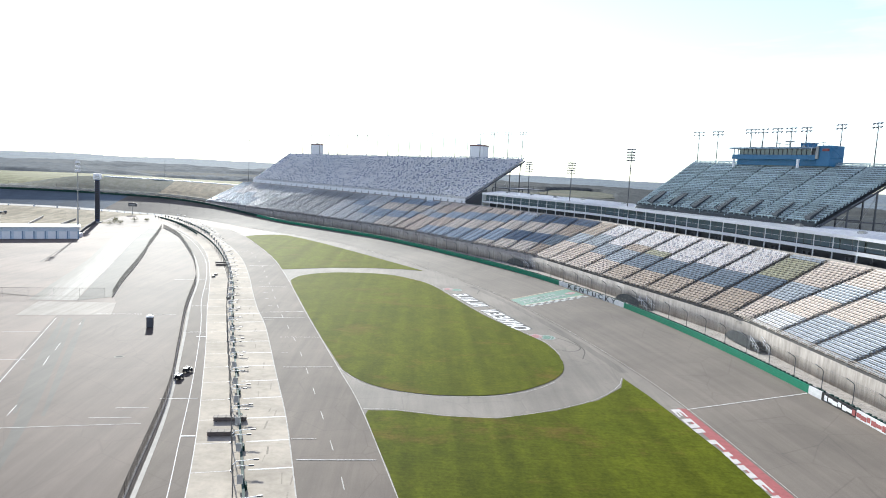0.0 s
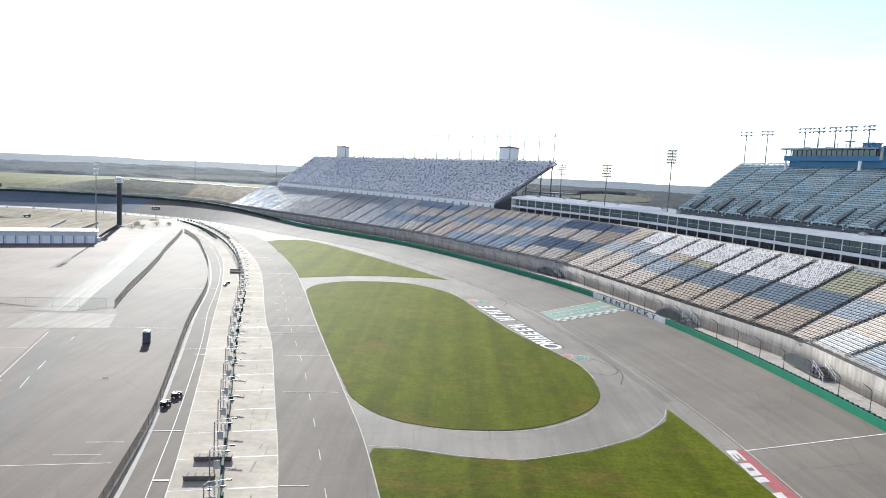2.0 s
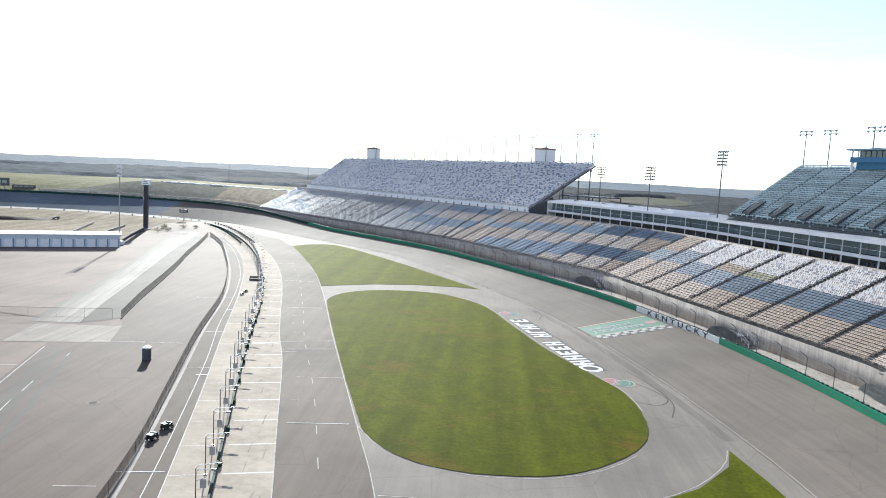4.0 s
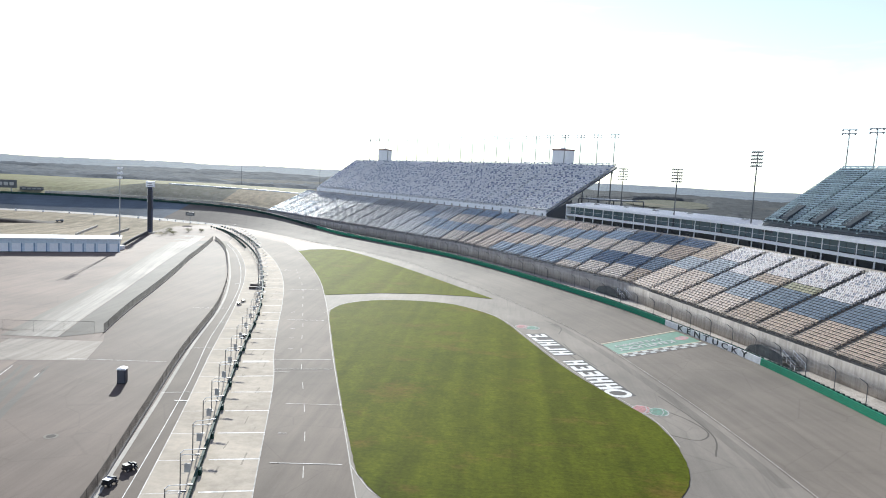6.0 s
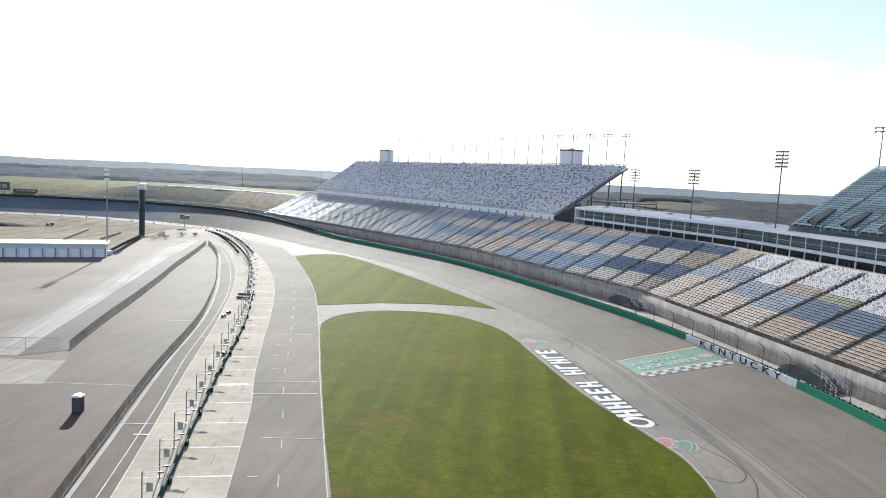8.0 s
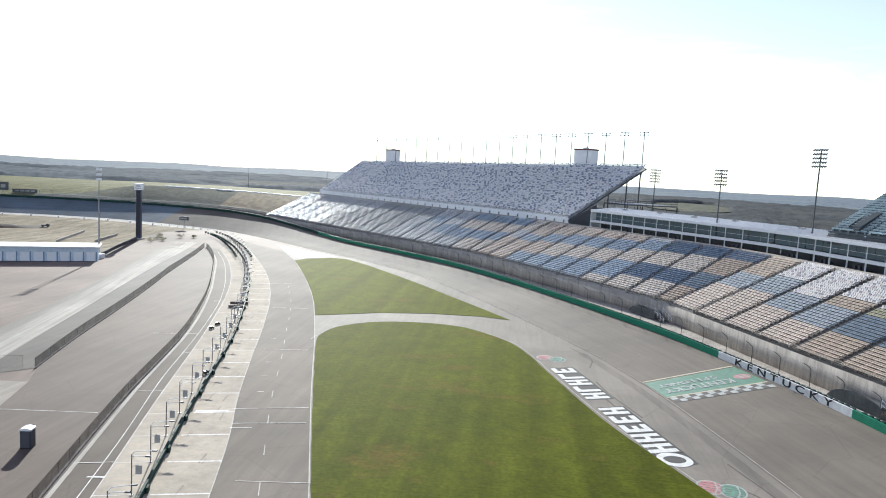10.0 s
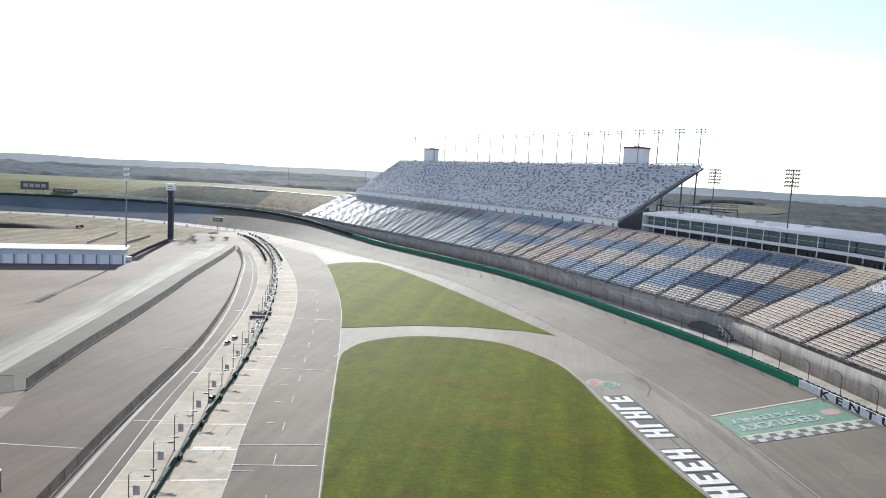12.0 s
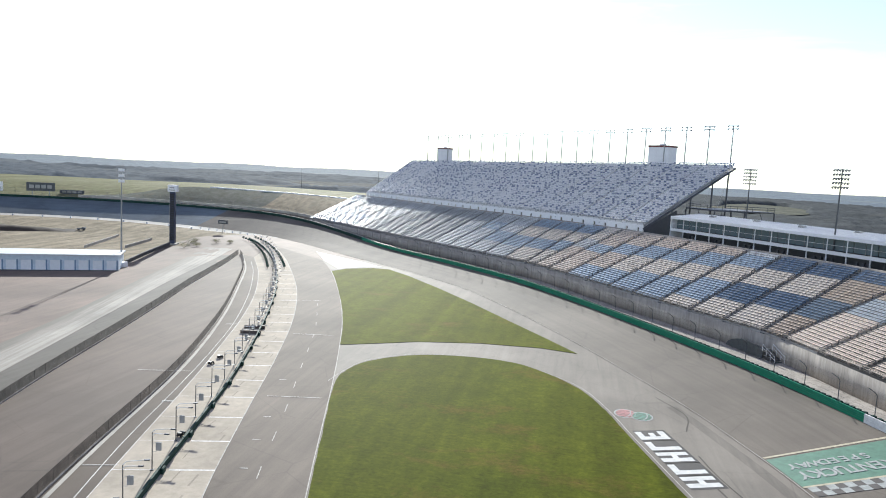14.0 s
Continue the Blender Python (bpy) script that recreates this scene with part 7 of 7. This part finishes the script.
for x, y, r in ((-131, 307, 2.0), (-127, 303.5, 1.6), (-124, 311, 1.8), (-133, 313, 1.5), (-119, 312, 1.2), (-129.5, 299.5, 2.2)):
    shrub(x, y, r, "low olive shrub beside the tower")


# ---------------------------------------------------------------- access stairs behind the catch fence
M_TARP = painted("blue_black_tarp", (0.125, 0.14, 0.145), 0.7, 0.7)


def access_stair(y):
    """Landing with a dark tarpaulin screen and a flight of steps down along the wall."""
    s = FRONT.near(*[p for p in FRONT.p if abs(p[1] - y) < 1.2][0])
    t, n = FRONT.tan(s), FRONT.right(s)
    p = FRONT.off(s, -1.5)
    e = thing("access_stair", Matrix(((t[0], n[0], 0, p[0]), (t[1], n[1], 0, p[1]), (0, 0, 1, 2.88), (0, 0, 0, 1))), "dark screened landing with a steel stair beside the wall", "access stair", "access stairs along the walkway")
    bm = bmesh.new()
    box(bm, 0, 7.5, -0.7, 1.3, 1.3, 1.42)
    part("landing", bm, M_DKSTEEL, e)
    for x in (0.2, 3.8, 7.2):
        bm = bmesh.new()
        bar(bm, (x, -0.6, 0), (x, -0.6, 1.3), 0.07, 6)
        part("leg", bm, M_DKSTEEL, e)
    bm = bmesh.new()
    lo, hi = [], []
    for k in range(15):
        u = k / 14
        x = -0.2 + 9.0 * u
        lo.append(bm.verts.new((x, -0.78 + 0.05 * math.sin(9 * u), 0.15)))
        hi.append(bm.verts.new((x, -0.72 + 0.06 * math.sin(13 * u + 1), 0.35 + 1.75 * math.sin(math.pi * min(1, 0.12 + 0.88 * u)) ** 0.6)))
    for k in range(14):
        bm.faces.new((lo[k], lo[k + 1], hi[k + 1], hi[k]))
    bmesh.ops.solidify(bm, geom=bm.faces[:], thickness=0.03)
    part("tarpaulin", bm, M_TARP, e, "torn dark tarpaulin screen")
    for k in range(8):
        bm = bmesh.new()
        box(bm, -0.35 * (k + 1), -0.35 * k, -0.65, 1.2, 1.3 - 0.17 * (k + 1), 1.36 - 0.17 * (k + 1))
        part("tread", bm, M_DKSTEEL, e)
    for yy in (-0.66, 1.2):
        bm = bmesh.new()
        bar(bm, (0, yy, 2.4), (-2.9, yy, 1.05), 0.04, 5)
        bar(bm, (0, yy, 1.9), (-2.9, yy, 0.55), 0.03, 5)
        for k in range(4):
            bar(bm, (-0.95 * k, yy, 1.2 - 0.44 * k), (-0.95 * k, yy, 2.38 - 0.44 * k), 0.035, 5)
        part("handrail", bm, M_PANEL, e, "white handrail")
    return e


for y in (113, 146, 199):
    access_stair(y)
